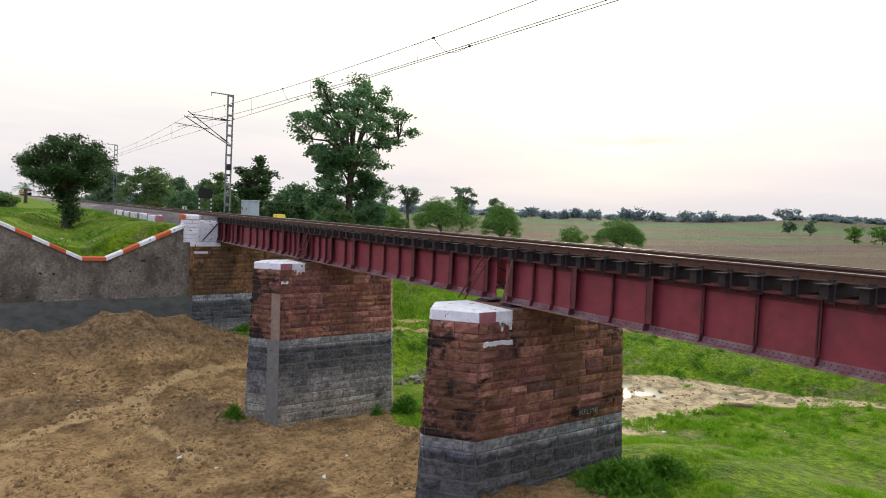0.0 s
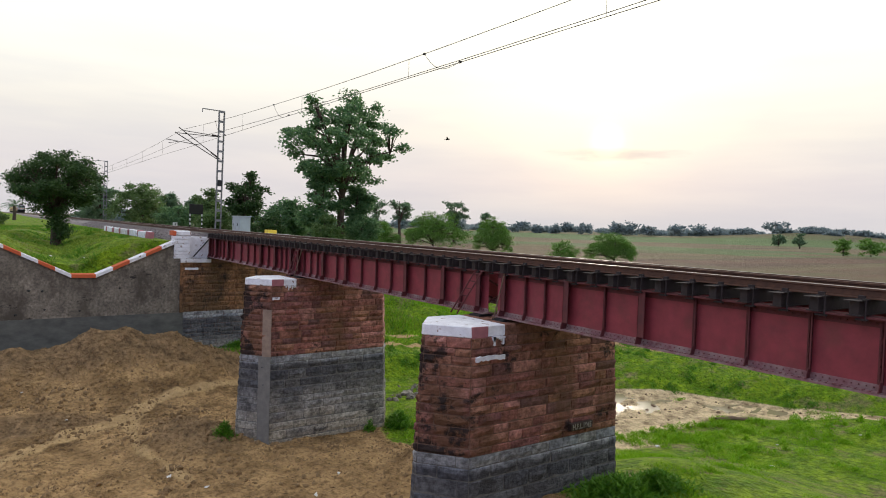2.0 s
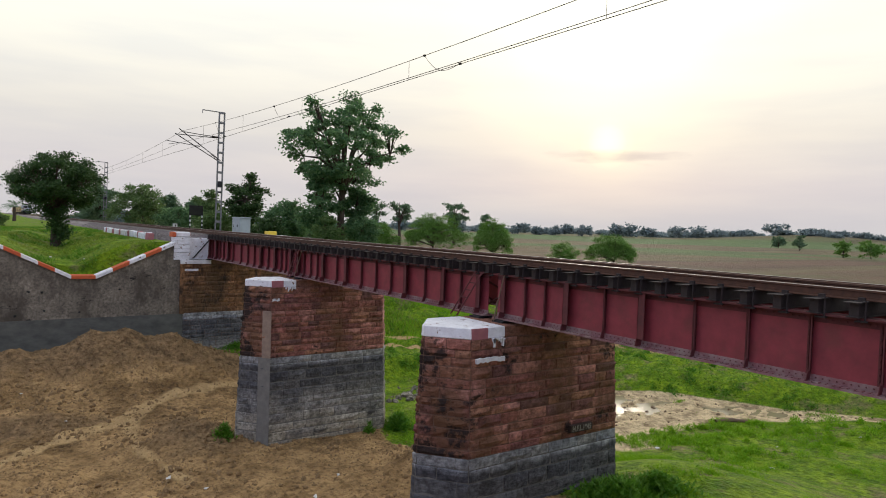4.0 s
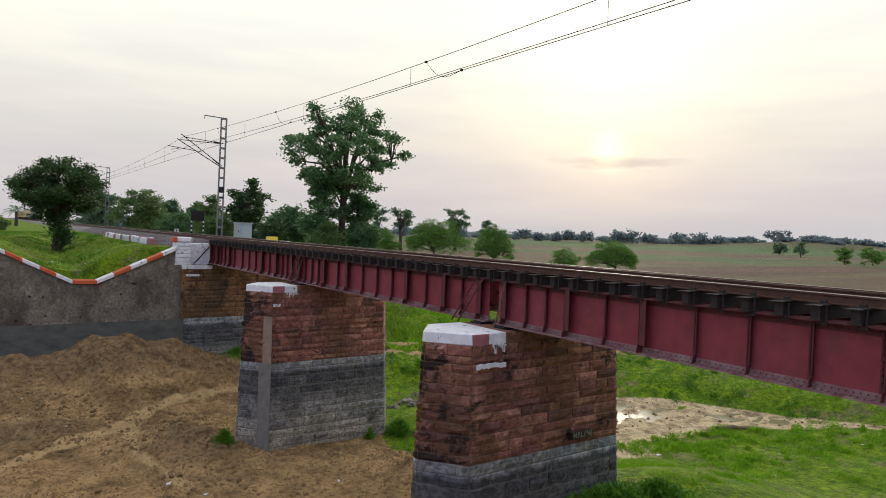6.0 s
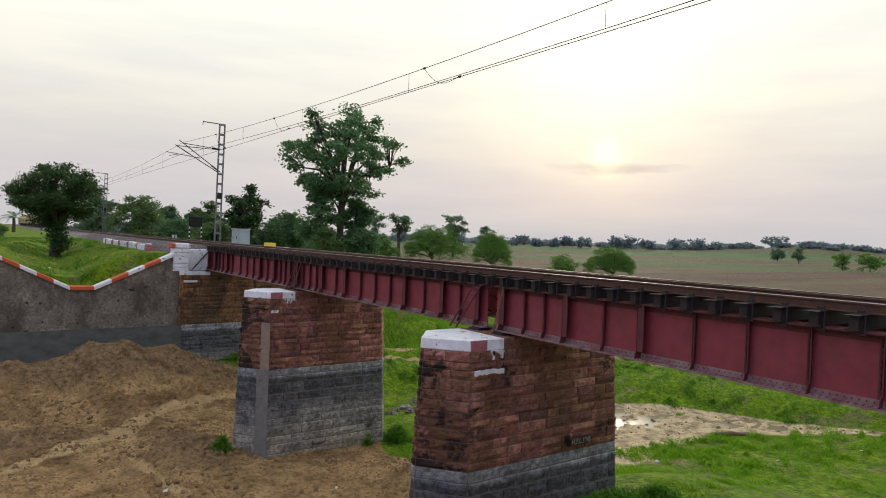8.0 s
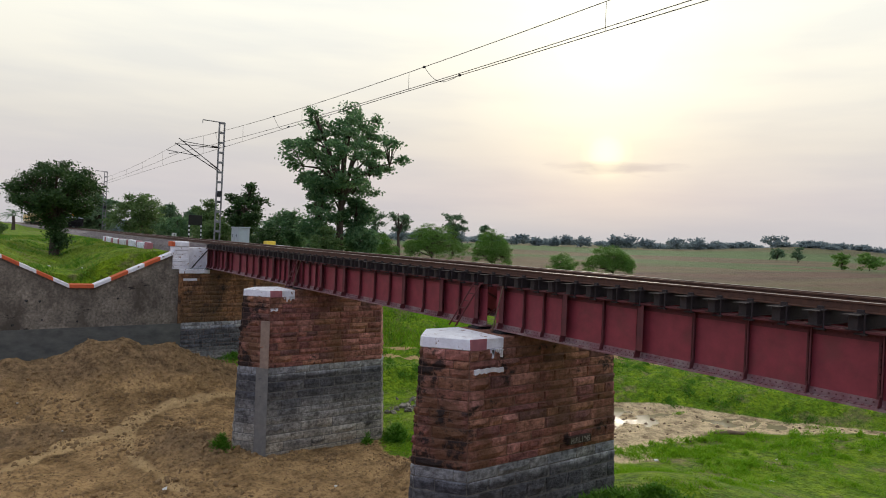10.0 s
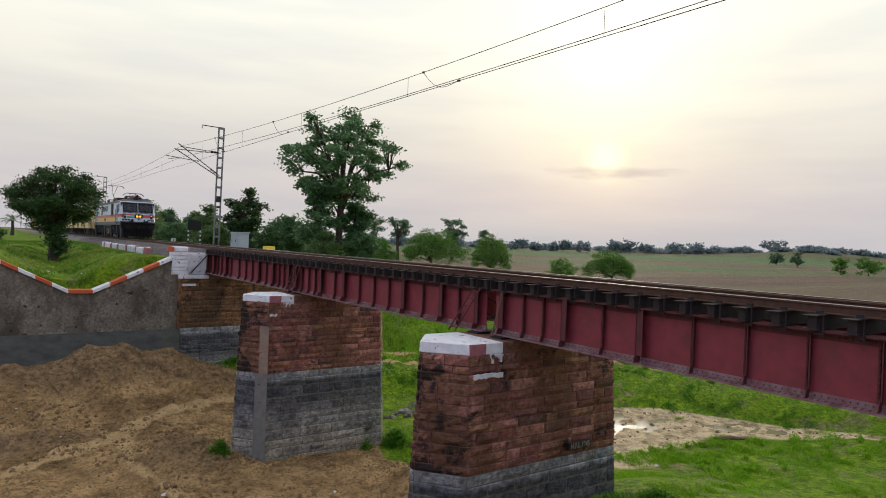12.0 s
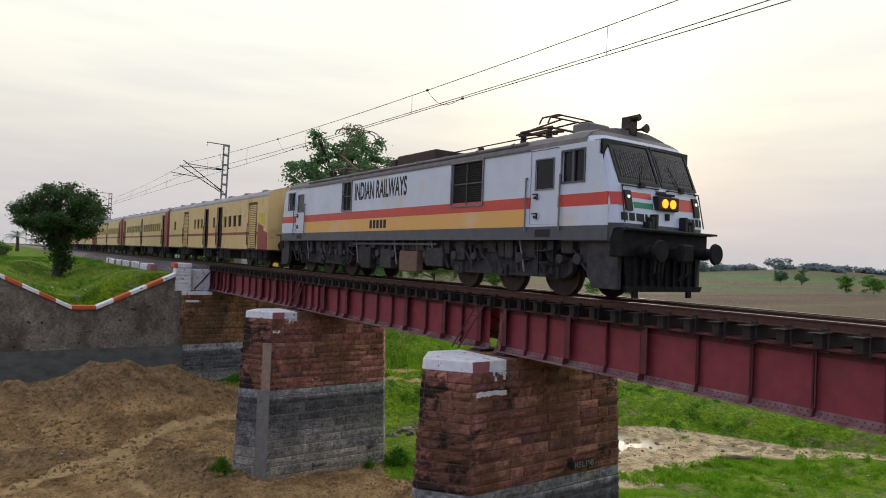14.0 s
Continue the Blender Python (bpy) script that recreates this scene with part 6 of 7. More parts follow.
def lattice_mast(x, y, label, z0=-0.9, top=9.2):
    root = thing("overhead_mast", label, "railway mast", "masts of the overhead line", m=pose(x, y, 0, 0, 0.9, 0))
    for s in (-1, 1):
        bm = bmesh.new()
        c = s * 0.20
        prism(bm, [(c - 0.035, -0.08), (c + 0.035, -0.08), (c + 0.035, 0.07), (c + 0.05, 0.07), (c + 0.05, 0.08), (c - 0.05, 0.08), (c - 0.05, 0.07), (c - 0.035, 0.07)], "z", z0, top)
        part("upright", bm, "galv", root)
    bm = bmesh.new()
    z = z0 + 0.6
    while z < top:
        box(bm, -0.20, 0.20, -0.09, -0.08, z, z + 0.17)
        box(bm, -0.20, 0.20, 0.08, 0.09, z + 0.02, z + 0.19)
        z += 0.78
    part("batten_plates", bm, "galv", root)
    bm = boxes((-0.35, 0.35, -0.4, 0.4, z0 - 0.3, z0 + 0.35), bevel=0.03)
    part("foundation", bm, "psc", root)
    # top bracket
    bm = bmesh.new()
    rod(bm, (0, 0, top), (-1.5, 0, top + 0.02), 0.04), rod(bm, (-1.5, 0, top + 0.02), (-1.5, 0, top - 0.25), 0.03)
    rod(bm, (-0.2, 0, top), (0.22, 0, top), 0.05)
    part("top_bracket", bm, "galv", root)
    # cantilever: insulated stay and inclined tube, steady arm
    bm = bmesh.new()
    rod(bm, (0, 0.0, 7.2), (-3.0, 0, 7.35), 0.028)
    rod(bm, (0, 0.0, 5.4), (-3.2, 0, 7.55), 0.035)
    rod(bm, (-0.2, 0.35, 7.2), (-3.2, 0.35, 7.15), 0.028)
    rod(bm, (0, 0.35, 5.35), (-3.4, 0.35, 7.2), 0.035)
    rod(bm, (-1.6, 0, 6.35), (-4.1, 0, 6.55), 0.025), rod(bm, (-3.2, 0, 6.47), (-3.9, 0, 6.28), 0.02)
    part("cantilever", bm, "dark_metal", root)
    bm = bmesh.new()
    for (za, zb) in ((7.2, 7.23), (5.4, 5.78)):
        for j in range(6):
            u = 0.25 + j * 0.09
            bmesh.ops.create_cone(bm, cap_ends=True, segments=10, radius1=0.09, radius2=0.05, depth=0.06, matrix=pose(-u, 0, za + (zb - za) * u / 0.6, 0, -90 + (0 if za > 6 else 33), 0))
    part("insulators", bm, "wheel", root)
    bm = boxes((-0.14, 0.14, -0.24, 0.24, 3.3, 3.75), (-0.1, 0.1, -0.2, 0.2, 2.85, 2.95))
    part("mast_plate", bm, "dark_metal", root)
    return root


def wire(name, label, pts, r=0.012):
    bm = bmesh.new()
    tube(bm, pts, [r] * len(pts), 5)
    return tagged(new(name, mesh(name, bm, "wire")), label, "overhead wire", "overhead wires")


def sag(y, ya, yb, za, zb, s):
    f = (y - ya) / (yb - ya)
    return za + (zb - za) * f - 4 * s * f * (1 - f)


def catenary():
    lattice_mast(2.9, 53.0, "galvanised lattice mast with an insulated cantilever arm")
    lattice_mast(2.9 + track_x(119), 117.0, "galvanised lattice mast far along the track")
    for k in range(5):
        y = 183 + 66 * k
        lattice_mast(2.9 + track_x(y), y, "galvanised lattice mast far along the track")
    ys = [-13 + 3 * i for i in range(23)]
    up = [(track_x(y), y, sag(y, -13, 53, 7.55, 7.45, 0.85)) for y in ys] + [(track_x(y), y, sag(y, 53, 119, 7.45, 7.45, 0.7)) for y in range(56, 120, 3)] + [(track_x(y), y, 6.8) for y in range(150, 450, 60)]
    wire("catenary_wire", "thin dark catenary wire over the track", [(-0.0, -60, 7.2)] + up)
    two = [(track_x(y) + 0.1, y, sag(y, -13, 53, 6.6, 6.62, 0.52)) for y in ys] + [(track_x(y), y, sag(y, 53, 119, 6.62, 6.62, 0.35)) for y in range(56, 120, 3)] + [(track_x(y), y, 6.4) for y in range(150, 450, 60)]
    wire("auxiliary_wire", "thin dark auxiliary wire over the track", [(0.1, -60, 6.4)] + two)
    low = [(track_x(y) - 0.1 + 0.2 * (y + 13) / 66, y, 5.98) for y in ys] + [(track_x(y), y, 5.98) for y in range(56, 450, 20)]
    wire("contact_wire", "thin dark contact wire over the track", [(-0.1, -60, 5.98)] + low)
    for y in (-2.0, 4.5, 11.1, 20.2, 29.8, 38.5, 47.0, 60, 69, 78, 88):
        za = sag(y, -13, 53, 7.55, 7.45, 0.85) if y < 53 else sag(y, 53, 119, 7.45, 7.45, 0.7)
        wire("dropper", "thin dropper between the wires", [(track_x(y), y, za), (track_x(y), y, 5.98)], 0.007)
    for y in (19.2, 33.5, 44.0):
        za = sag(y, -13, 53, 7.55, 7.45, 0.85)
        pts = []
        for i in range(11):
            f = i / 10
            pts.append((0, y - 2.1 * f, za + (5.99 - za) * f - 0.45 * math.sin(math.pi * f) * (1 - 0.4 * f)))
        wire("jumper", "slack jumper wire loop", pts, 0.009)
        bm = boxes((-0.03, 0.03, y - 0.05, y + 0.05, za - 0.03, za + 0.03), (-0.03, 0.03, y - 2.15, y - 2.05, 5.96, 6.02))
        tagged(new("wire_clamp", mesh("wire_clamp", bm, "dark_metal")), "small dark wire clamp on the overhead wires", "clamp", "wire clamps")


catenary()

# ---- trees and plants ----


def leaves(name, centres, material, parent, size, count, spread, rng, kind="", droop=0.0, flat=0.6, slim=0.30):
    """Many small leaves strewn in clumps; each leaf is a folded kite."""
    c = np.repeat(np.array(centres, float), count, axis=0)
    n = len(c)
    p = c + rng.normal(size=(n, 3)) * np.array([spread, spread, spread * flat])
    d = rng.normal(size=(n, 3))
    d[:, 2] = d[:, 2] * 0.5 - droop
    d /= np.linalg.norm(d, axis=1)[:, None]
    u = np.cross(d, rng.normal(size=(n, 3)))
    u /= np.linalg.norm(u, axis=1)[:, None] + 1e-9
    s = (size * rng.uniform(0.6, 1.35, n))[:, None]
    nrm = np.cross(d, u)
    v = np.stack([p, p + d * s * 0.5 + u * s * slim + nrm * s * 0.10, p + d * s, p + d * s * 0.5 - u * s * slim + nrm * s * 0.10], axis=1).reshape(-1, 3)
    me = bpy.data.meshes.new(name)
    me.vertices.add(len(v))
    me.vertices.foreach_set("co", v.ravel())
    me.loops.add(n * 4)
    me.polygons.add(n)
    me.loops.foreach_set("vertex_index", np.arange(n * 4))
    me.polygons.foreach_set("loop_start", np.arange(n) * 4)
    me.polygons.foreach_set("loop_total", np.full(n, 4))
    me.update(calc_edges=True)
    me.materials.append(M[material])
    ob = new(name, me)
    ob.parent = parent
    return tagged(ob, kind=kind)


def grow(name, label, x, y, zb, ztop, zlow, r, material, seed, leaf=0.22, clumps=60, count=45, spread=0.45, lobes=6, trunk=0.03, open_=0.0, umbrella=False, tiers=0, tier_r=1.2, flat=0.6, slim=0.30, dome=False):
    """A tree: tapered trunk, limbs to each lobe of the crown, twigs to the clumps, and leaves."""
    rng = np.random.default_rng(seed)
    root = thing(name, label, "bush" if name == "bush" else "tree", "", m=pose(x, y, zb))
    H, lo = ztop - zb, max(0.05, zlow - zb)
    mid, hz = (H + lo) / 2, (H - lo) / 2
    r0 = H * trunk
    zf = max(0.15 * H, lo + (H - lo) * 0.12)
    bend = rng.normal(size=2) * 0.02 * H
    centres = []
    if dome:
        # a low wide dome of feathery layers over a few spreading limbs
        while len(centres) < clumps:
            a, rho = rng.uniform(0, 6.2832), rng.uniform(0, 1) ** 0.5
            rim = 0.84 + 0.34 * noise.noise((math.cos(a) * 1.6 + seed, math.sin(a) * 1.6, 0.3))
            top = lo + (H - lo) * (1 - 0.55 * rho ** 2.4) * (0.90 + 0.22 * noise.noise((math.cos(a) * rho * 2.2, math.sin(a) * rho * 2.2, seed)))
            under = lo + (H - lo) * 0.22 * (1 - rho) + 0.05 * H
            layer = under + (top - under) * rng.uniform(0, 1) ** 0.6
            if noise.noise((math.cos(a) * rho * 2.6 + seed, math.sin(a) * rho * 2.6, layer * 0.9)) < -0.22:
                continue
            centres.append((r * rho * rim * math.cos(a), r * rho * rim * math.sin(a), layer))
    if tiers:
        # boughs: each a cushion of clumps, full above and open below, with sky between them
        hearts = []
        tries = 0
        while len(hearts) < tiers and tries < 2000:
            tries += 1
            d = rng.normal(size=3)
            d /= np.linalg.norm(d)
            w = 0.93 + 0.24 * noise.noise((d[0] * 1.4 + seed, d[1] * 1.4, d[2] * 1.7))
            q = rng.uniform(0.12, 1.0) ** 0.5
            c = np.array([d[0] * r * w * q, d[1] * r * w * q, mid + d[2] * hz * min(1.05, w + 0.08) * q])
            up = (c[2] - lo) / max(0.1, H - lo)
            c[:2] *= 1.06 - 0.40 * max(0.0, up - 0.45)
            if umbrella:
                c[:2] *= 0.36 + 0.80 * min(1.0, up / 0.55)
            c[2] = min(max(c[2], lo), H - 0.3 * tier_r)
            gap = tier_r * (1.05 if tries < 1000 else 0.7)
            if not hearts or float(np.min(np.linalg.norm((np.array(hearts) - c) * (1, 1, 1.5), axis=1))) > gap:
                hearts.append(c)
        centres = [tuple(c) for c in hearts]
        for k in range(clumps):
            o = hearts[k % len(hearts)]
            e = rng.normal(size=3)
            e /= np.linalg.norm(e)
            e[2] = e[2] * 0.55 + 0.06
            centres.append(tuple(o + e * tier_r * rng.uniform(0.35, 1.0)))
    while len(centres) < clumps:
        d = rng.normal(size=3)
        d /= np.linalg.norm(d)
        w = 0.80 + 0.58 * noise.noise((d[0] * 1.5 + seed, d[1] * 1.5, d[2] * 1.9))
        q = rng.uniform(0.15, 1.0) ** 0.45
        c = np.array([d[0] * r * w * q, d[1] * r * w * q, mid + d[2] * hz * min(1.0, w + 0.12) * q])
        if umbrella:
            # narrow foot, widest near the top
            up = (c[2] - lo) / max(0.1, H - lo)
            c[:2] *= (0.35 + 0.95 * min(1.0, up / 0.55)) * (1.0 + 0.25 * rng.normal() * (up > 0.3)) * 0.86
        if open_ and noise.noise((c[0] * 0.55 + seed, c[1] * 0.55, c[2] * 0.8)) < open_ - 0.35:
            continue
        c[2] = min(max(c[2], lo), H - spread * 0.5)
        centres.append(tuple(c))
    bm = bmesh.new()
    tube(bm, [(0, 0, -0.3), (bend[0] * 0.3, bend[1] * 0.3, zf * 0.5), (bend[0], bend[1], zf), (bend[0] * 1.2, bend[1] * 1.2, H * 0.82)], [r0 * 1.3, r0, r0 * 0.8, r0 * 0.15], 8)
    hubs = []
    for k in range(lobes):
        c = np.array(centres[k])
        s0 = np.array([bend[0], bend[1], zf * rng.uniform(0.8, 1.0) + (c[2] - zf) * rng.uniform(0.0, 0.3) * (c[2] > zf)])
        m1 = s0 + (c - s0) * 0.5 + np.array([0, 0, 0.05 * H])
        tube(bm, [tuple(s0), tuple(m1), tuple(c)], [r0 * 0.5, r0 * 0.3, r0 * 0.08], 6)
        hubs += [m1, s0 + (c - s0) * 0.8]
    hub_at = np.array(hubs)
    for k in range(lobes, len(centres), 3):
        c = np.array(centres[k])
        h = hubs[int(np.argmin(((hub_at - c) ** 2).sum(axis=1)))]
        tube(bm, [tuple(h), tuple(h + (c - h) * 0.5 + np.array([0, 0, 0.02 * H])), tuple(c)], [r0 * 0.12, r0 * 0.08, r0 * 0.02], 4)
    part("trunk", bm, "bark", root, "grey-brown trunk and limbs")
    leaves("crown", centres, material, root, leaf, count, spread, rng, flat=flat, slim=slim)
    return root


def plant_trees():
    big = dict(leaf=0.30, clumps=700, count=22, spread=0.27, lobes=26, trunk=0.022, tiers=84, tier_r=0.95, flat=0.5)
    grow("tree", "tall spreading tree with broad dark green leaves and open crown", 16.2, 58.4, land(16.1, 58.4), 13.0, 3.5, 6.2, "leaf_big", 23, **big)
    low = dict(leaf=0.28, clumps=170, count=40, spread=0.26, lobes=12, tiers=18, tier_r=0.8, flat=0.6)
    grow("tree", "dense dark green creeper-clad undergrowth tree", 13.9, 57.9, land(14, 57.9), 6.0, -0.8, 1.9, "leaf_big", 4, **low)
    grow("tree", "dense dark green creeper-clad undergrowth tree", 18.4, 58.9, land(18.2, 58.9), 4.9, -0.6, 1.5, "leaf_big", 5, **low)
    grow("tree", "low dense dark green tree on the grassy bank", -8.1, 54.8, land(-8.1, 54.8), 5.2, 0.1, 3.2, "leaf_dark", 12, leaf=0.16, clumps=640, count=40, spread=0.20, lobes=34, trunk=0.040, tiers=76, tier_r=0.60, umbrella=True, flat=0.6)
    grow("bush", "dark creeper growing round the tree foot", -7.9, 54.6, land(-8.1, 54.6), 0.9, -1.4, 0.55, "leaf_dark", 3, leaf=0.2, clumps=40, count=40, spread=0.25, lobes=4)
    rows = [("tree", "dark green tree beside the track", 12.3, 74.4, 6.6, -0.4, 2.3, "leaf_dark", 0.34, 60),
            ("tree", "rounded green tree beside the track", 14.3, 66.9, 3.4, -1.6, 2.4, "leaf_big", 0.32, 60),
            ("tree", "feathery olive thorn tree", 6.4, 103.0, 5.3, -0.4, 3.6, "leaf_olive", 0.36, 55),
            ("tree", "distant pale green tree", 13.2, 115.3, 4.5, -0.6, 2.0, "leaf_mid", 0.45, 40),
            ("tree", "distant pale green tree", 17.2, 116.0, 4.0, -0.6, 1.9, "leaf_mid", 0.45, 40),
            ("tree", "distant pale green tree", 5.4, 134.4, 7.6, -0.3, 3.0, "leaf_mid", 0.5, 60),
            ("bush", "feathery olive shrub by the track", 10.0, 81.8, 4.0, -0.4, 2.1, "leaf_olive", 0.32, 45),
            ("tree", "thin sparse eucalyptus tree", 46.6, 105.2, 5.6, -0.5, 1.9, "leaf_mid", 0.30, 26),
            ("tree", "thin tall eucalyptus tree", 50.1, 102.8, 6.8, 0.2, 2.3, "leaf_mid", 0.34, 34),
            ("bush", "rounded green acacia bush", 32.6, 78.4, 1.2, -3.2, 2.1, "leaf_acacia", 0.16, 80),
            ("tree", "wide spreading acacia tree in the field", 40.9, 78.6, 3.1, -3.2, 5.0, "leaf_acacia", 0.2, 190),
            ("tree", "tall tree far off in the field", 81.8, 129.5, 8.6, -1.5, 2.9, "leaf_mid", 0.5, 45),
            ("tree", "wide spreading acacia tree in the field", 43.7, 68.1, 2.4, -3.3, 3.0, "leaf_acacia", 0.2, 130),
            ("tree", "small dark tree far off in the field", 113.3, 156.2, 5.7, -0.5, 1.8, "leaf_mid", 0.5, 24),
            ("bush", "small green bush in the field", 42.0, 53.4, -0.7, -3.6, 1.7, "leaf_acacia", 0.14, 60),
            ("tree", "wide spreading acacia tree in the field", 50.4, 53.5, 0.7, -3.4, 3.2, "leaf_acacia", 0.18, 130),
            ("tree", "small field tree far off", 235.5, 131.0, 1.2, -2.9, 2.3, "leaf_mid", 0.6, 24),
            ("tree", "small field tree far off", 159.2, 74.7, 1.4, -2.6, 2.0, "leaf_acacia", 0.4, 24),
            ("tree", "small field tree far off", 164.7, 70.8, 0.9, -2.4, 2.3, "leaf_acacia", 0.4, 28),
            ("tree", "small field tree far off", 211.6, 111.2, 1.6, -2.0, 1.6, "leaf_mid", 0.5, 18),
            ("bush", "pale leafy shrub below the tall tree", 13.2, 54.6, 1.2, -1.6, 1.3, "leaf_olive", 0.24, 30),
            ("bush", "pale leafy shrub below the tall tree", 17.5, 56.0, 1.5, -1.6, 1.6, "leaf_big", 0.26, 36),
            ("bush", "green shrub beside the track", 7.5, 70.0, 1.6, -1.2, 1.8, "leaf_olive", 0.26, 36),
            ("bush", "green shrub beside the track", 8.3, 88.0, 2.2, -1.2, 2.4, "leaf_big", 0.3, 40),
            ("bush", "green shrub beside the track", 10.5, 62.0, 1.0, -1.6, 1.6, "leaf_dark", 0.26, 36),
            ("bush", "green shrub beside the track", 9.2, 112.0, 2.6, -1.0, 3.2, "leaf_mid", 0.4, 40),
            ("bush", "green shrub beside the track", 20.5, 63.0, 1.2, -2.2, 2.0, "leaf_olive", 0.26, 40),
            ("bush", "green shrub beside the track", 24.0, 80.0, 1.5, -2.6, 2.6, "leaf_mid", 0.3, 44),
            ("bush", "green shrub beside the track", 6.2, 150.0, 4.0, -1.0, 4.0, "leaf_mid", 0.5, 44),
            ("bush", "low shrub on the grassy land", -12.5, 92.0, 0.7, -1.2, 2.0, "leaf_olive", 0.3, 30)]
    for i, (nm, lb, x, y, zt, zl, r, mm, lf, cl) in enumerate(rows):
        if "small field" in lb:
            zl, r = zl - 0.9, r * 1.25
        far = math.hypot(x + 12, y)
        if "acacia" in lb:
            grow(nm, lb, x, y, land(x, y), zt, zl if nm == "bush" else zl + 0.06 * (zt - zl), r * 1.12, mm, 40 + i, leaf=0.15, clumps=int(170 * r), count=60, spread=0.22, lobes=9, trunk=0.026, dome=True, flat=0.42, slim=0.16)
        else:
            fine = far < 120
            grow(nm, lb, x, y, land(x, y), zt, zl, r, mm, 40 + i, leaf=lf * (0.85 if fine else 1.0), clumps=int(cl * (4 if fine else 2.6)), count=34 if fine else 22, spread=0.15 * r ** 0.5 if fine else 0.3, lobes=8, trunk=0.028,
                 tiers=(10 if "thin" in lb else 26) if cl > 26 else 12, tier_r=0.40 * r if "thin" not in lb else 0.30 * r, flat=0.6)
    # far woods along the horizon, their leaf colour paled to imitate haze
    rng = np.random.default_rng(77)
    centres = []
    spots = [(268, 316, 4.3, 5.4), (278, 309, 1.9, 4.5), (287, 302, 2.3, 3.6), (293, 298, 4.4, 4.3), (303, 292, 4.1, 6.3), (319, 280, 5.9, 4.5), (326, 275, 6.2, 6.3), (336, 268, 4.5, 5.4), (351, 258, 5.9, 7.2),
             (362, 250, 5.6, 6.3), (372, 243, 3.6, 6.3), (383, 235, 3.7, 7.2), (403, 221, 8.9, 11.5), (438, 196, 5.4, 7.6), (457, 183, 2.7, 5.0), (250, 325, 3.0, 4.0), (232, 330, 4.0, 5.0), (215, 335, 5.0, 6.0), (195, 340, 4.0, 6.0)]
    for i in range(70):
        a = radians(rng.uniform(4, 78))
        d = rng.uniform(450, 640)
        spots.append((-12 + d * math.sin(a), d * math.cos(a), rng.uniform(1.0, 5.0), rng.uniform(4, 9)))
    for i in range(190):
        a = radians(rng.uniform(4, 78))
        d = rng.uniform(470, 700)
        x, y = -12 + d * math.sin(a), d * math.cos(a)
        spots.append((x, y, land(x, y) + rng.uniform(1.2, 2.6), rng.uniform(5, 9)))
    for x, y, zt, r in spots:
        zb = land(x, y)
        zt = max(zt + 0.8, zb + 1.2)
        m, hz = (zt + zb) / 2, (zt - zb) / 2
        for _ in range(30):
            d = rng.normal(size=3)
            d /= np.linalg.norm(d)
            q = rng.uniform(0.35, 0.95)
            centres.append((x + d[0] * r * q, y + d[1] * r * q, m + d[2] * hz * q))
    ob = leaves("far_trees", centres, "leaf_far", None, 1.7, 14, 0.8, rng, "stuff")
    tagged(ob, "belt of trees on the horizon, haze painted into their grey-green", "tree", kind="stuff")
    # palm
    root = thing("palm_tree", "small date palm beyond the grassy land", "tree", m=pose(-8.0, 131.6, land(-8, 131.6)))
    bm = bmesh.new()
    tube(bm, [(0, 0, -0.3), (0.05, 0, 1.2), (0, 0, 2.4)], [0.3, 0.25, 0.2], 8)
    part("trunk", bm, "bark", root)
    bm = bmesh.new()
    rr = random.Random(2)
    for i in range(26):
        a, e = rr.uniform(0, 6.283), rr.uniform(-0.2, 1.2)
        for j in range(10):
            f = j / 9
            ln = 2.0
            px, pz = ln * f * math.cos(e), 2.5 + ln * f * math.sin(e) - 0.9 * f * f
            for sgn in (-1, 1):
                w = 0.4 * (1 - 0.6 * f)
                b = Vector((px * math.cos(a), px * math.sin(a), pz))
                t = b + Vector((math.cos(a) * 0.25 - sgn * w * math.sin(a), math.sin(a) * 0.25 + sgn * w * math.cos(a), -0.12))
                bm.faces.new([bm.verts.new(b), bm.verts.new(b + Vector((0, 0, 0.06))), bm.verts.new(t)])
    part("fronds", bm, "leaf_mid", root)


plant_trees()


def blades(name, label, pts, material, h, w, rng, lean=0.35):
    """Grass: tapering bent blades, ONE object."""
    p = np.array(pts, float)
    n = len(p)
    a = rng.uniform(0, 6.283, n)
    hh = h * rng.uniform(0.5, 1.4, n)
    side = np.stack([np.cos(a), np.sin(a), np.zeros(n)], 1) * (w * rng.uniform(0.6, 1.4, n))[:, None]
    b = rng.uniform(0, 6.283, n)
    top = np.stack([np.cos(b) * hh * lean, np.sin(b) * hh * lean, hh], 1)
    v = np.stack([p - side, p + side, p + top], 1).reshape(-1, 3)
    me = bpy.data.meshes.new(name)
    me.vertices.add(n * 3)
    me.vertices.foreach_set("co", v.ravel())
    me.loops.add(n * 3)
    me.polygons.add(n)
    me.loops.foreach_set("vertex_index", np.arange(n * 3))
    me.polygons.foreach_set("loop_start", np.arange(n) * 3)
    me.polygons.foreach_set("loop_total", np.full(n, 3))
    me.update(calc_edges=True)
    me.materials.append(M[material])
    return tagged(new(name, me), label, "grass", kind="stuff")


def strew(rng, n, x0, x1, y0, y1, keep):
    out = []
    while len(out) < n:
        x, y = rng.uniform(x0, x1), rng.uniform(y0, y1)
        if keep(x, y):
            out.append((x, y, land(x, y) - 0.02))
    return out


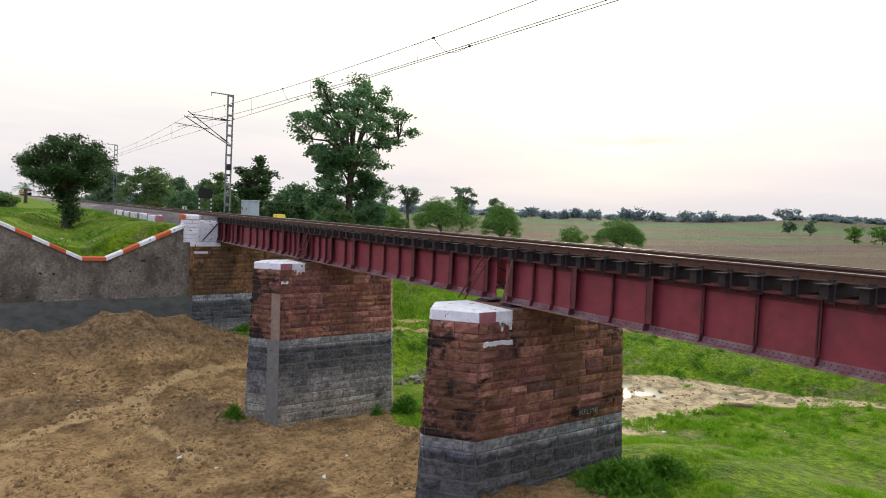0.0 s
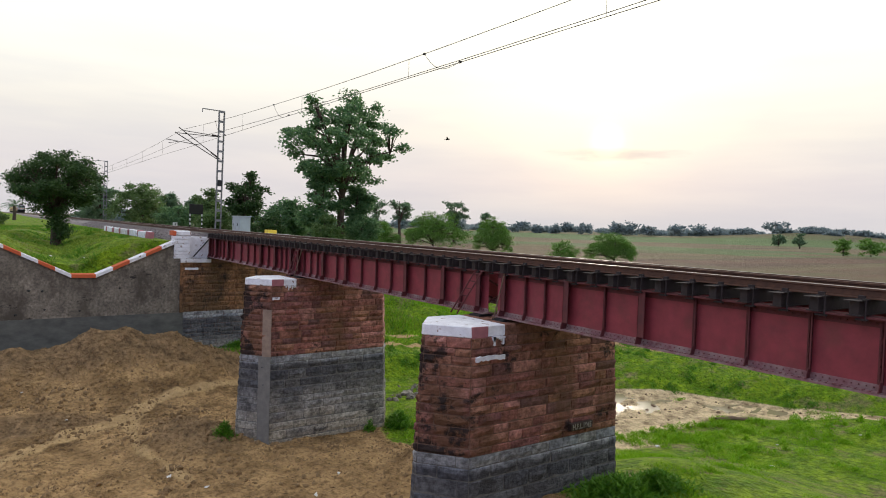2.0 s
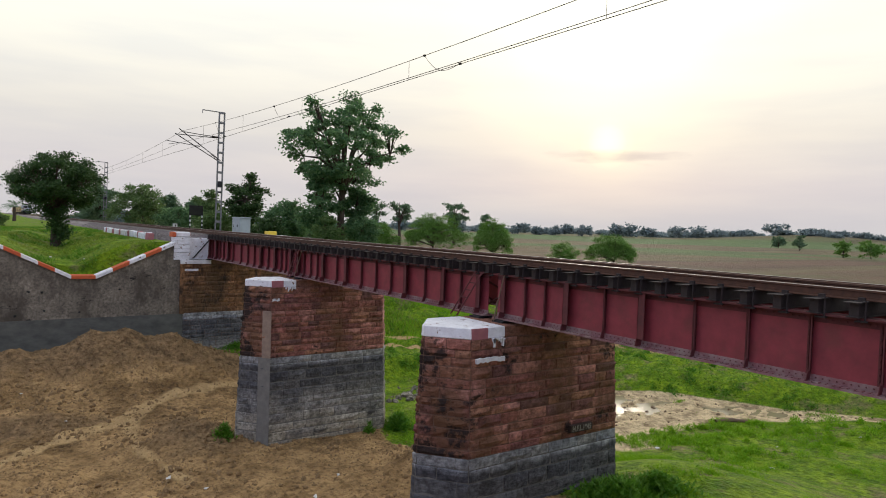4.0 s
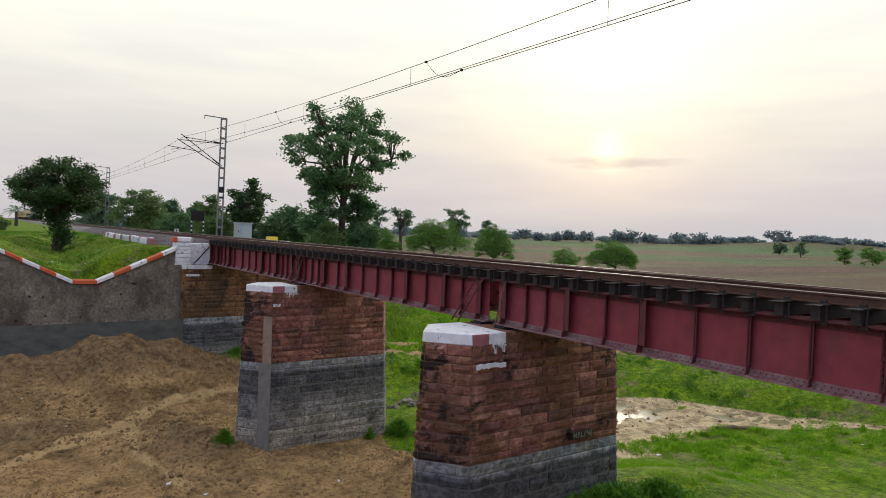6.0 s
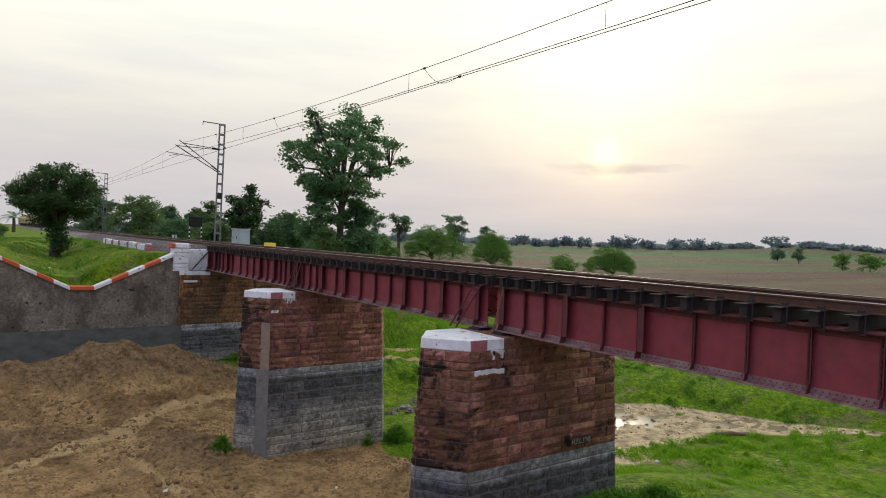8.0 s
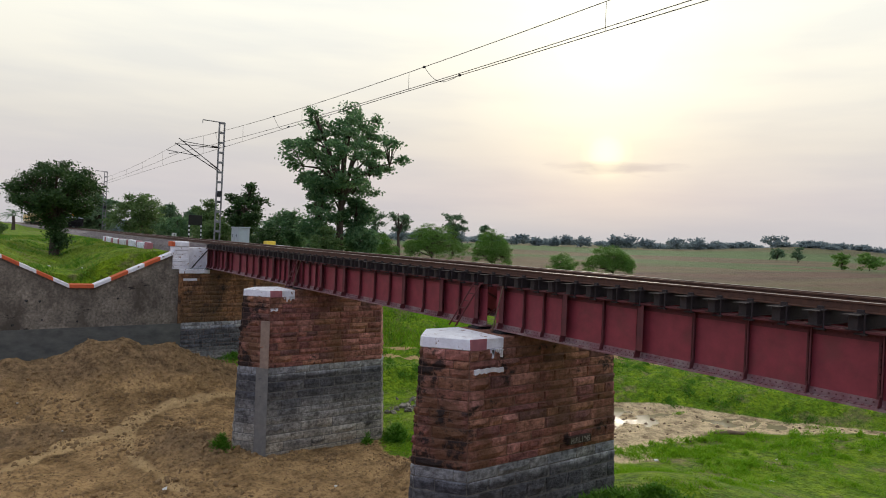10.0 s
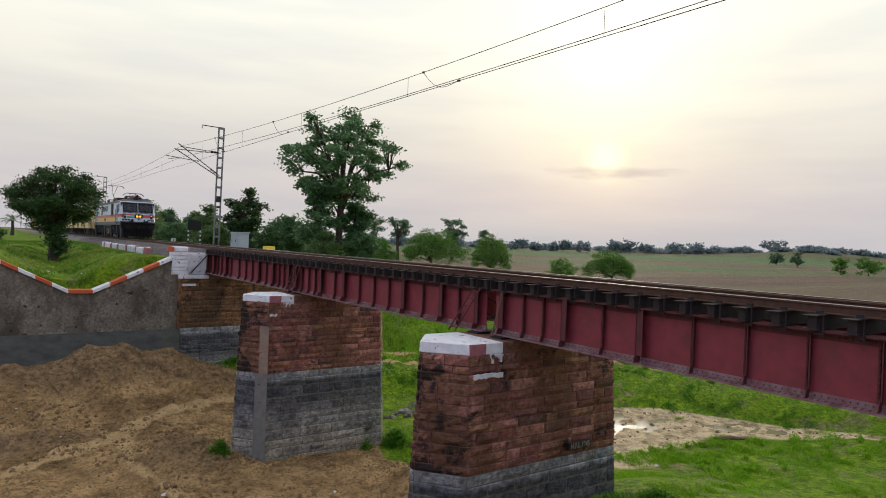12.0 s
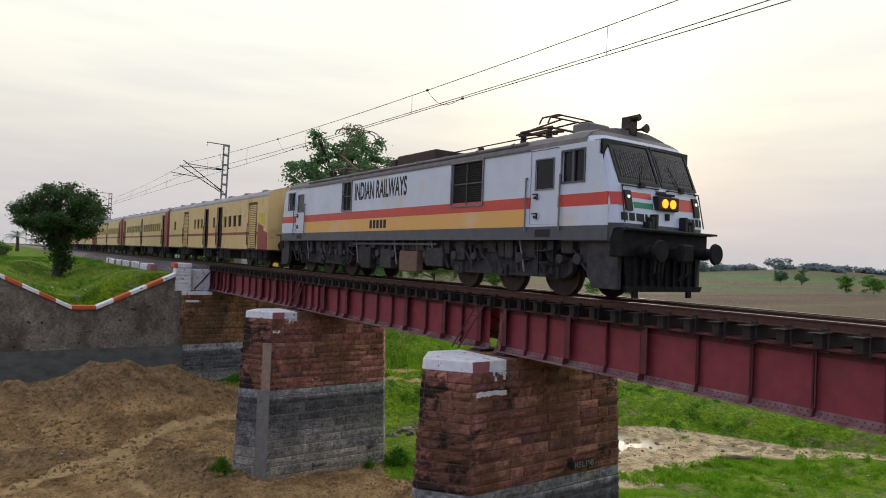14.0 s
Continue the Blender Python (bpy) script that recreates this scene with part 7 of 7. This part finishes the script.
def grasses():
    rng = np.random.default_rng(5)

    def near(x, y):
        d = toe(x, y)
        if -stream_edge(x) - 0.4 < d < 0.3 and x > 11:
            return rng.random() < 0.02
        return x > (2.9 if y > 16 else 0.5) + 1.2 * bump(x, y, 0.3) and d < 0.3 and bump(x, y, 0.35) + bump(x, y, 1.1) * 0.5 > 0.0 and not (abs(x) < 3.4 and 12.4 < y < 15.2)
    blades("grass", "fresh green grass on the river bed", strew(rng, 60000, 1, 27, 8, 29, near), "grass", 0.055, 0.013, rng, 0.7)
    # taller tufts
    pts = []
    for _ in range(260):
        while True:
            x, y = rng.uniform(3, 30), rng.uniform(7, 26)
            if near(x, y):
                break
        r = rng.uniform(0.2, 0.7)
        for _ in range(130):
            qx, qy = x + rng.normal() * r * 0.5, y + rng.normal() * r * 0.5
            pts.append((qx, qy, land(qx, qy) - 0.03 + 0.12 * rng.random() * math.exp(-((qx - x) ** 2 + (qy - y) ** 2) / (r * r * 0.3))))
    blades("grass_tufts", "taller tufts of fresh green grass", pts, "grass", 0.13, 0.014, rng, 0.8)

    def bank(x, y):
        d = toe(x, y)
        return 0.2 < d < 34 and x > 3 and bump(x, y, 0.25) > -0.35 and abs(d - 6.9) > 0.4 and abs(d - 9.6) > 0.5
    blades("bank_grass", "green grass on the far river bank", strew(rng, 40000, 3, 50, -2, 60, bank), "grass_bank", 0.14, 0.03, rng, 0.8)
    # leafy tussocks on the bank and low plants beside the stream
    pts = []
    for _ in range(520):
        x, y = rng.uniform(8, 44), rng.uniform(-2, 46)
        if not 0.2 < toe(x, y) < 26:
            continue
        r = rng.uniform(0.2, 0.6)
        for _ in range(70):
            qx, qy = x + rng.normal() * r * 0.5, y + rng.normal() * r * 0.5
            pts.append((qx, qy, land(qx, qy) + 0.22 * rng.random() * math.exp(-((qx - x) ** 2 + (qy - y) ** 2) / (r * r * 0.35))))
    blades("bank_tussocks", "dark leafy tussocks on the far river bank", pts, "grass_bank", 0.14, 0.03, rng, 0.9)
    pts = []
    for _ in range(130):
        x = rng.uniform(11, 25)
        y = toe_line(x) - stream_edge(x) * toe_lean(x) - abs(rng.normal()) * 3.2
        r = rng.uniform(0.12, 0.42)
        for _ in range(90):
            qx, qy = x + rng.normal() * r * 0.5, y + rng.normal() * r * 0.5
            pts.append((qx, qy, land(qx, qy) + 0.25 * rng.random() * math.exp(-((qx - x) ** 2 + (qy - y) ** 2) / (r * r * 0.35))))
    blades("stream_plants", "low leafy green plants along the stream's edge", pts, "grass", 0.11, 0.022, rng, 0.9)
    pts = []
    for _ in range(60):
        x, y = rng.uniform(9, 24), rng.uniform(40, 52)
        for _ in range(90):
            qx, qy = x + rng.normal() * 0.6, y + rng.normal() * 0.6
            pts.append((qx, qy, land(qx, qy) - 0.03))
    blades("bank_grass", "tall bright green tufts on the far bank", pts, "grass", 0.4, 0.03, rng, 0.6)

    def upper(x, y):
        return abs(x - track_x(y)) > (3.9 if y < 70 else 3.2) and y > 41.8 and bump(x, y, 0.3) + 0.5 * bump(x, y, 1.0) > -0.15
    blades("dry_grass", "mixed green and straw-coloured grass behind the wing wall", strew(rng, 36000, -18, -2, 41.8, 85, upper), "grass_dull", 0.10, 0.025, rng, 0.8)
    blades("dry_grass", "mixed green grass along the embankment", strew(rng, 12000, 3, 30, 42, 110, lambda x, y: upper(x, y) and x - track_x(y) < 16), "grass_dull", 0.4, 0.04, rng)
    pts = []
    for _ in range(110):
        x, y = rng.uniform(-17, -3.5), rng.uniform(42, 80)
        r = rng.uniform(0.25, 0.9)
        for _ in range(70):
            qx, qy = x + rng.normal() * r * 0.5, y + rng.normal() * r * 0.5
            pts.append((qx, qy, land(qx, qy) - 0.03))
    blades("weeds", "clumps of darker weeds on the land behind the wing wall", pts, "grass_bank", 0.20, 0.03, rng, 0.8)
    # weeds at the piers and below the abutment
    for (cx, cy, r, h, n) in ((1.5, 11.4, 1.1, 0.62, 2600), (3.0, 11.2, 0.9, 0.45, 1600), (3.4, 25.6, 0.55, 0.9, 900), (3.7, 26.3, 0.5, 0.5, 600), (-4.2, 26.8, 0.35, 0.6, 400), (0.7, 39.6, 1.3, 0.6, 1500), (2.6, 39.4, 1.2, 0.6, 1400), (1.9, 25.7, 0.2, 0.6, 200)):
        pts = []
        for _ in range(n):
            qx, qy = cx + rng.normal() * r * 0.5, cy + rng.normal() * r * 0.4
            pts.append((qx, qy, land(qx, qy) + rng.random() * h * 0.9 * math.exp(-((qx - cx) ** 2 + (qy - cy) ** 2) / (r * r * 0.7))))
        blades("weeds", "dense green weeds at the foot of the masonry", pts, "grass_bank", min(0.14, h * 0.2), 0.035, rng, 1.3)


grasses()

# ---- loose ground things ----


def rubble():
    rng = random.Random(31)
    variants = []
    for k in range(4):
        bm = bmesh.new()
        bmesh.ops.create_icosphere(bm, subdivisions=1, radius=1.0)
        for v in bm.verts:
            v.co *= rng.uniform(0.65, 1.2)
            v.co.z *= 0.7
        bm.verts.ensure_lookup_table()
        variants.append(([tuple(v.co) for v in bm.verts], [tuple(q.index for q in f.verts) for f in bm.faces]))
        bm.free()

    def heap(name, label, spots, material):
        V, Fc = [], []
        for x, y, r in spots:
            vs, fs = rng.choice(variants)
            q = Euler((rng.uniform(0, 6), rng.uniform(0, 6), rng.uniform(0, 6))).to_matrix()
            o = len(V)
            z = land(x, y) + r * 0.2
            V += [tuple(q @ Vector(c) * r + Vector((x, y, z))) for c in vs]
            Fc += [tuple(i + o for i in f) for f in fs]
        me = bpy.data.meshes.new(name)
        me.from_pydata(V, [], Fc)
        me.materials.append(M[material])
        tagged(new(name, me), label, "rubble", kind="stuff")
    s = []
    for _ in range(9000):
        x, y = rng.uniform(-15, 3.2), rng.uniform(16, 40.5)
        k = noise.noise((x * 0.35, y * 0.35, 1)) + 0.8 * math.exp(-((x + 8) / 4) ** 2 - ((y - 34) / 4) ** 2) + 0.9 * math.exp(-((x + 5) / 2) ** 2 - ((y - 27.5) / 3) ** 2) + 0.7 * math.exp(-((x - 2) / 1.5) ** 2 - ((y - 21) / 3) ** 2)
        if k > 0.1 + rng.random() * 0.4:
            s.append((x, y, 0.02 + 0.13 * rng.random() ** 4))
    for _ in range(22000):
        x, y = rng.uniform(-15, 3.0), rng.uniform(15, 40.5)
        if noise.noise((x * 0.5, y * 0.5, 3)) + 0.5 * noise.noise((x * 1.5, y * 1.5, 3)) > rng.uniform(-0.5, 0.35):
            s.append((x, y, 0.012 + 0.05 * rng.random() ** 3))
    heap("soil_clods", "brown clods and stones on the dug earth", s, "clod")
    s = [(rng.gauss(13.5, 1.6), rng.gauss(24.5, 1.6), 0.04 + 0.15 * rng.random() ** 3) for _ in range(220)]
    s += [(rng.uniform(11, 26), 0, 0.03 + 0.10 * rng.random() ** 3) for _ in range(170)]
    s = [(x, y if y else toe_line(x) - rng.uniform(0.1, 0.95) * stream_edge(x) * toe_lean(x), r) for x, y, r in s]
    heap("stream_stones", "brown stones lying in the shallow stream", s, "stone_loose")
    s = [(rng.gauss(7.2, 0.8), rng.gauss(30.2, 0.9), 0.08 + 0.2 * rng.random() ** 2) for _ in range(60)]
    heap("bank_stones", "grey-brown boulders at the foot of the bank", s, "grey_stone")


M["clod"] = mat("dry_earth_clod", (0.33, 0.21, 0.10), (0.15, 0.095, 0.046), scale=6, bump=0.4)
rubble()


def small_things():
    # sluggish wood in the stream
    for x, y, ln, a in ((18.7, 18.4, 1.7, -28), (12.6, 25.4, 1.2, -35)):
        bm = bmesh.new()
        tube(bm, [(-ln / 2, 0, 0.06), (0, 0.04, 0.10), (ln / 2, -0.03, 0.05)], [0.10, 0.12, 0.08], 8)
        tagged(new("log", mesh("log", bm, "log")), "weathered brown log lying in the stream", "log", "logs in the stream").matrix_basis = pose(x, y, BED - 0.03, 0, 0, a)
    rng = random.Random(12)
    for x, y in ((-6.9, 24.6), (-9.4, 32.6), (-10.9, 36.2), (9.5, 13.2), (13.5, 13.5), (11.5, 17.5), (16.8, 15.0), (21, 13.4), (8.2, 12.5), (-6.0, 23.0), (-1.5, 21.8), (-9.0, 46), (-7.5, 44), (-3.0, 20.5)):
        bm = bmesh.new()
        vs = [bm.verts.new((rng.uniform(-0.16, 0.16), rng.uniform(-0.1, 0.1), rng.uniform(0.0, 0.08))) for _ in range(7)]
        bmesh.ops.convex_hull(bm, input=vs)
        tagged(new("litter", mesh("litter", bm, "litter")), "crumpled pale plastic litter on the ground", "litter", "litter").matrix_basis = pose(x, y, land(x, y), 0, 0, rng.uniform(0, 180))
    # row of red and white edge stones beside the ballast
    for i in range(22):
        y = 46.3 + i * 0.93
        x = -3.42 + track_x(y) + rng.uniform(-0.06, 0.06)
        bm = boxes((-0.18, 0.18, -0.36, 0.36, -0.4, 0.2), bevel=0.04)
        ob = new("edge_stone", mesh("edge_stone", bm, "whitewash" if i % 4 else "pink_paint"))
        ob.matrix_basis = pose(x, y, -0.50 + rng.uniform(-0.04, 0.04), rng.uniform(-3, 3), rng.uniform(-6, 6), rng.uniform(-5, 5))
        tagged(ob, "whitewashed edge stone beside the ballast" if i % 4 else "faded red edge stone beside the ballast", "stone", "edge stones along the ballast")
    # equipment cabinet
    x, y = 4.0, 50.6
    cab = thing("equipment_cabinet", "pale grey steel lineside cabinet on a concrete plinth", "cabinet", m=pose(x, y, -0.95, 0, 0, 0))
    part("plinth", boxes((-0.5, 0.5, -0.95, 0.95, 0, 0.6)), "psc", cab)
    part("body", boxes((-0.42, 0.42, -0.85, 0.85, 0.6, 1.85), bevel=0.02), "box_grey", cab)
    part("top", boxes((-0.48, 0.48, -0.92, 0.92, 1.85, 1.93), bevel=0.02), "box_grey", cab)
    for k in (-0.42, 0.42):
        d = part("door", boxes((-0.45, -0.42, k - 0.39, k + 0.39, 0.66, 1.80)), "box_grey", cab)
        part("handle", boxes((-0.48, -0.45, k - 0.04 * (1 if k < 0 else -1) - 0.02, k + 0.02, 1.15, 1.35)), "dark_metal", d)
    # black board on striped legs
    board = thing("signal_board", "black board on black and white striped legs", "sign", m=pose(4.2, 64.6, -1.1, 0, 0, 22))
    part("panel", boxes((-0.75, 0.75, -0.03, 0.03, 2.15, 3.1), bevel=0.02), "black", board)
    for k in (-0.66, 0.66):
        leg = part("leg", boxes((k - 0.05, k + 0.05, -0.03, 0.03, 0, 2.15)), "black", board)
        for j in range(4):
            part("white_band", boxes((k - 0.054, k + 0.054, -0.034, 0.034, 0.75 + j * 0.4, 0.95 + j * 0.4)), "white", leg)
    km = thing("track_marker", "small white marker board with a black arrow", "sign", m=pose(3.2, 68.5, -0.8, 0, 0, 30))
    part("post", boxes((-0.04, 0.04, -0.03, 0.03, 0, 0.7)), "dark_metal", km)
    part("plate", boxes((-0.28, 0.28, -0.04, -0.01, 0.55, 1.0)), "white", km)
    bm = bmesh.new()
    prism(bm, [(-0.1, 0.78), (0.1, 0.78), (0, 0.95)], "y", -0.05, -0.041)
    box(bm, -0.03, 0.03, -0.05, -0.041, 0.62, 0.78)
    part("arrow", bm, "black", km)
    # white trolley refuge slab with a yellow block behind the track
    plat = thing("trolley_platform", "low whitewashed slab with a yellow block beside the track", "platform", m=pose(2.7, 40.6, -0.3))
    part("slab", boxes((-0.8, 0.8, -1.3, 1.3, -0.12, 0.16), bevel=0.03), "whitewash", plat)
    for k in (-1.0, 1.0):
        part("bracket", boxes((-1.45, 0.7, k - 0.05, k + 0.05, -0.24, -0.12)), "girder_dark", plat)
    part("yellow_block", boxes((-0.3, 0.3, -0.1, 0.5, 0.16, 0.42), bevel=0.03), "yellow", plat)
    # ladders and pale rods at the girder ends
    for (ya, yb) in ((14.25, 15.30), (26.85, 27.75)):
        lad = thing("ladder", "short red steel ladder hanging on the girder", "ladder", "ladders on the girders")
        for dy in (0, -0.30):
            bm = bmesh.new()
            rod(bm, (-1.30, ya + dy, -0.42), (-1.34, yb + dy, -1.72), 0.022)
            part("rail", bm, "girder_dark", lad)
        for i in range(6):
            f = (i + 0.5) / 6
            bm = bmesh.new()
            rod(bm, (-1.30 - 0.04 * f, ya + (yb - ya) * f, -0.42 - 1.3 * f), (-1.30 - 0.04 * f, ya + (yb - ya) * f - 0.3, -0.42 - 1.3 * f), 0.016)
            part("rung", bm, "girder_dark", lad)
    for (ya, yb) in ((13.13, 13.48), (26.45, 27.2)):
        bm = bmesh.new()
        rod(bm, (-1.22, ya, -0.44), (-1.25, yb, -1.68), 0.018)
        tagged(new("rod", mesh("rod", bm, "log")), "thin pale rod leaning at the girder end", "rod", "rods at the girder ends")
    # flood mark on the near pier
    sign = thing("flood_level_plate", "small dark plate with pale lettering on the stone pier", "sign", m=pose(1.22, 12.48, -4.66, 0, 0, 0))
    part("plate", boxes((-0.43, 0.43, -0.03, 0.10, -0.10, 0.10), bevel=0.01), "wheel", sign)
    words("H.F.L.1945", 0.21, sign, Matrix(((0.82, 0, 0, 0), (0, 0, -1, -0.034), (0, 1, 0, 0), (0, 0, 0, 1))), "psc")
    # bird
    bird = thing("bird", "small dark bird in flight", "bird")
    bm = bmesh.new()
    bmesh.ops.create_uvsphere(bm, u_segments=10, v_segments=8, radius=1.0, matrix=Matrix.Diagonal((0.20, 0.075, 0.075, 1)))
    bmesh.ops.create_uvsphere(bm, u_segments=8, v_segments=6, radius=0.055, matrix=Matrix.Translation((0.2, 0, 0.03)))
    rod(bm, (0.24, 0, 0.03), (0.31, 0, 0.02), 0.02, 0.003)
    prism(bm, [(-0.16, 0.03), (-0.36, 0.07), (-0.36, -0.07), (-0.16, -0.03)], "z", -0.01, 0.01)
    part("body", bm, "bird", bird)
    wings = []
    for s in (-1, 1):
        bm = bmesh.new()
        prism(bm, [(0.10, 0.0), (0.06, s * 0.22), (-0.08, s * 0.40), (-0.10, s * 0.20), (-0.10, 0.0)], "z", -0.006, 0.006)
        wings.append((part("wing", bm, "bird", bird, m=pose(0, s * 0.05, 0.03)), s))
    return bird, wings


BIRD, WINGS = small_things()


def motions():
    for ob, back, length in TRAIN:
        walk(ob, [(k * 0.5, ride(front_y(k * 0.5) + back, length)) for k in range(29)])
    flight = [(0, 22.0, 59.2, 9.4), (1.6, 22.0, 59.2, 9.4), (1.8, 24.6, 58.9, 9.9), (2.0, 27.57, 56.73, 9.8), (2.5, 36.71, 48.98, 9.95), (3.0, 45.89, 37.44, 10.5), (3.5, 55.4, 22.5, 11.4), (5.0, 82, -25, 14), (14, 240, -310, 30)]
    rows = []
    for i, (t, x, y, z) in enumerate(flight):
        rows.append((t, pose(x, y, z, 0, 0, -40 if t < 2.4 else (-52 if t < 2.9 else -60))))
    walk(BIRD, rows)
    beat = [0] + [1.6 + 0.1 * k for k in range(32)] + [14]
    for wing, s in WINGS:
        walk(wing, [(t, pose(0, s * 0.05, 0.03, s * (35 if k % 2 else -25), 0, 0)) for k, t in enumerate(beat)])


motions()
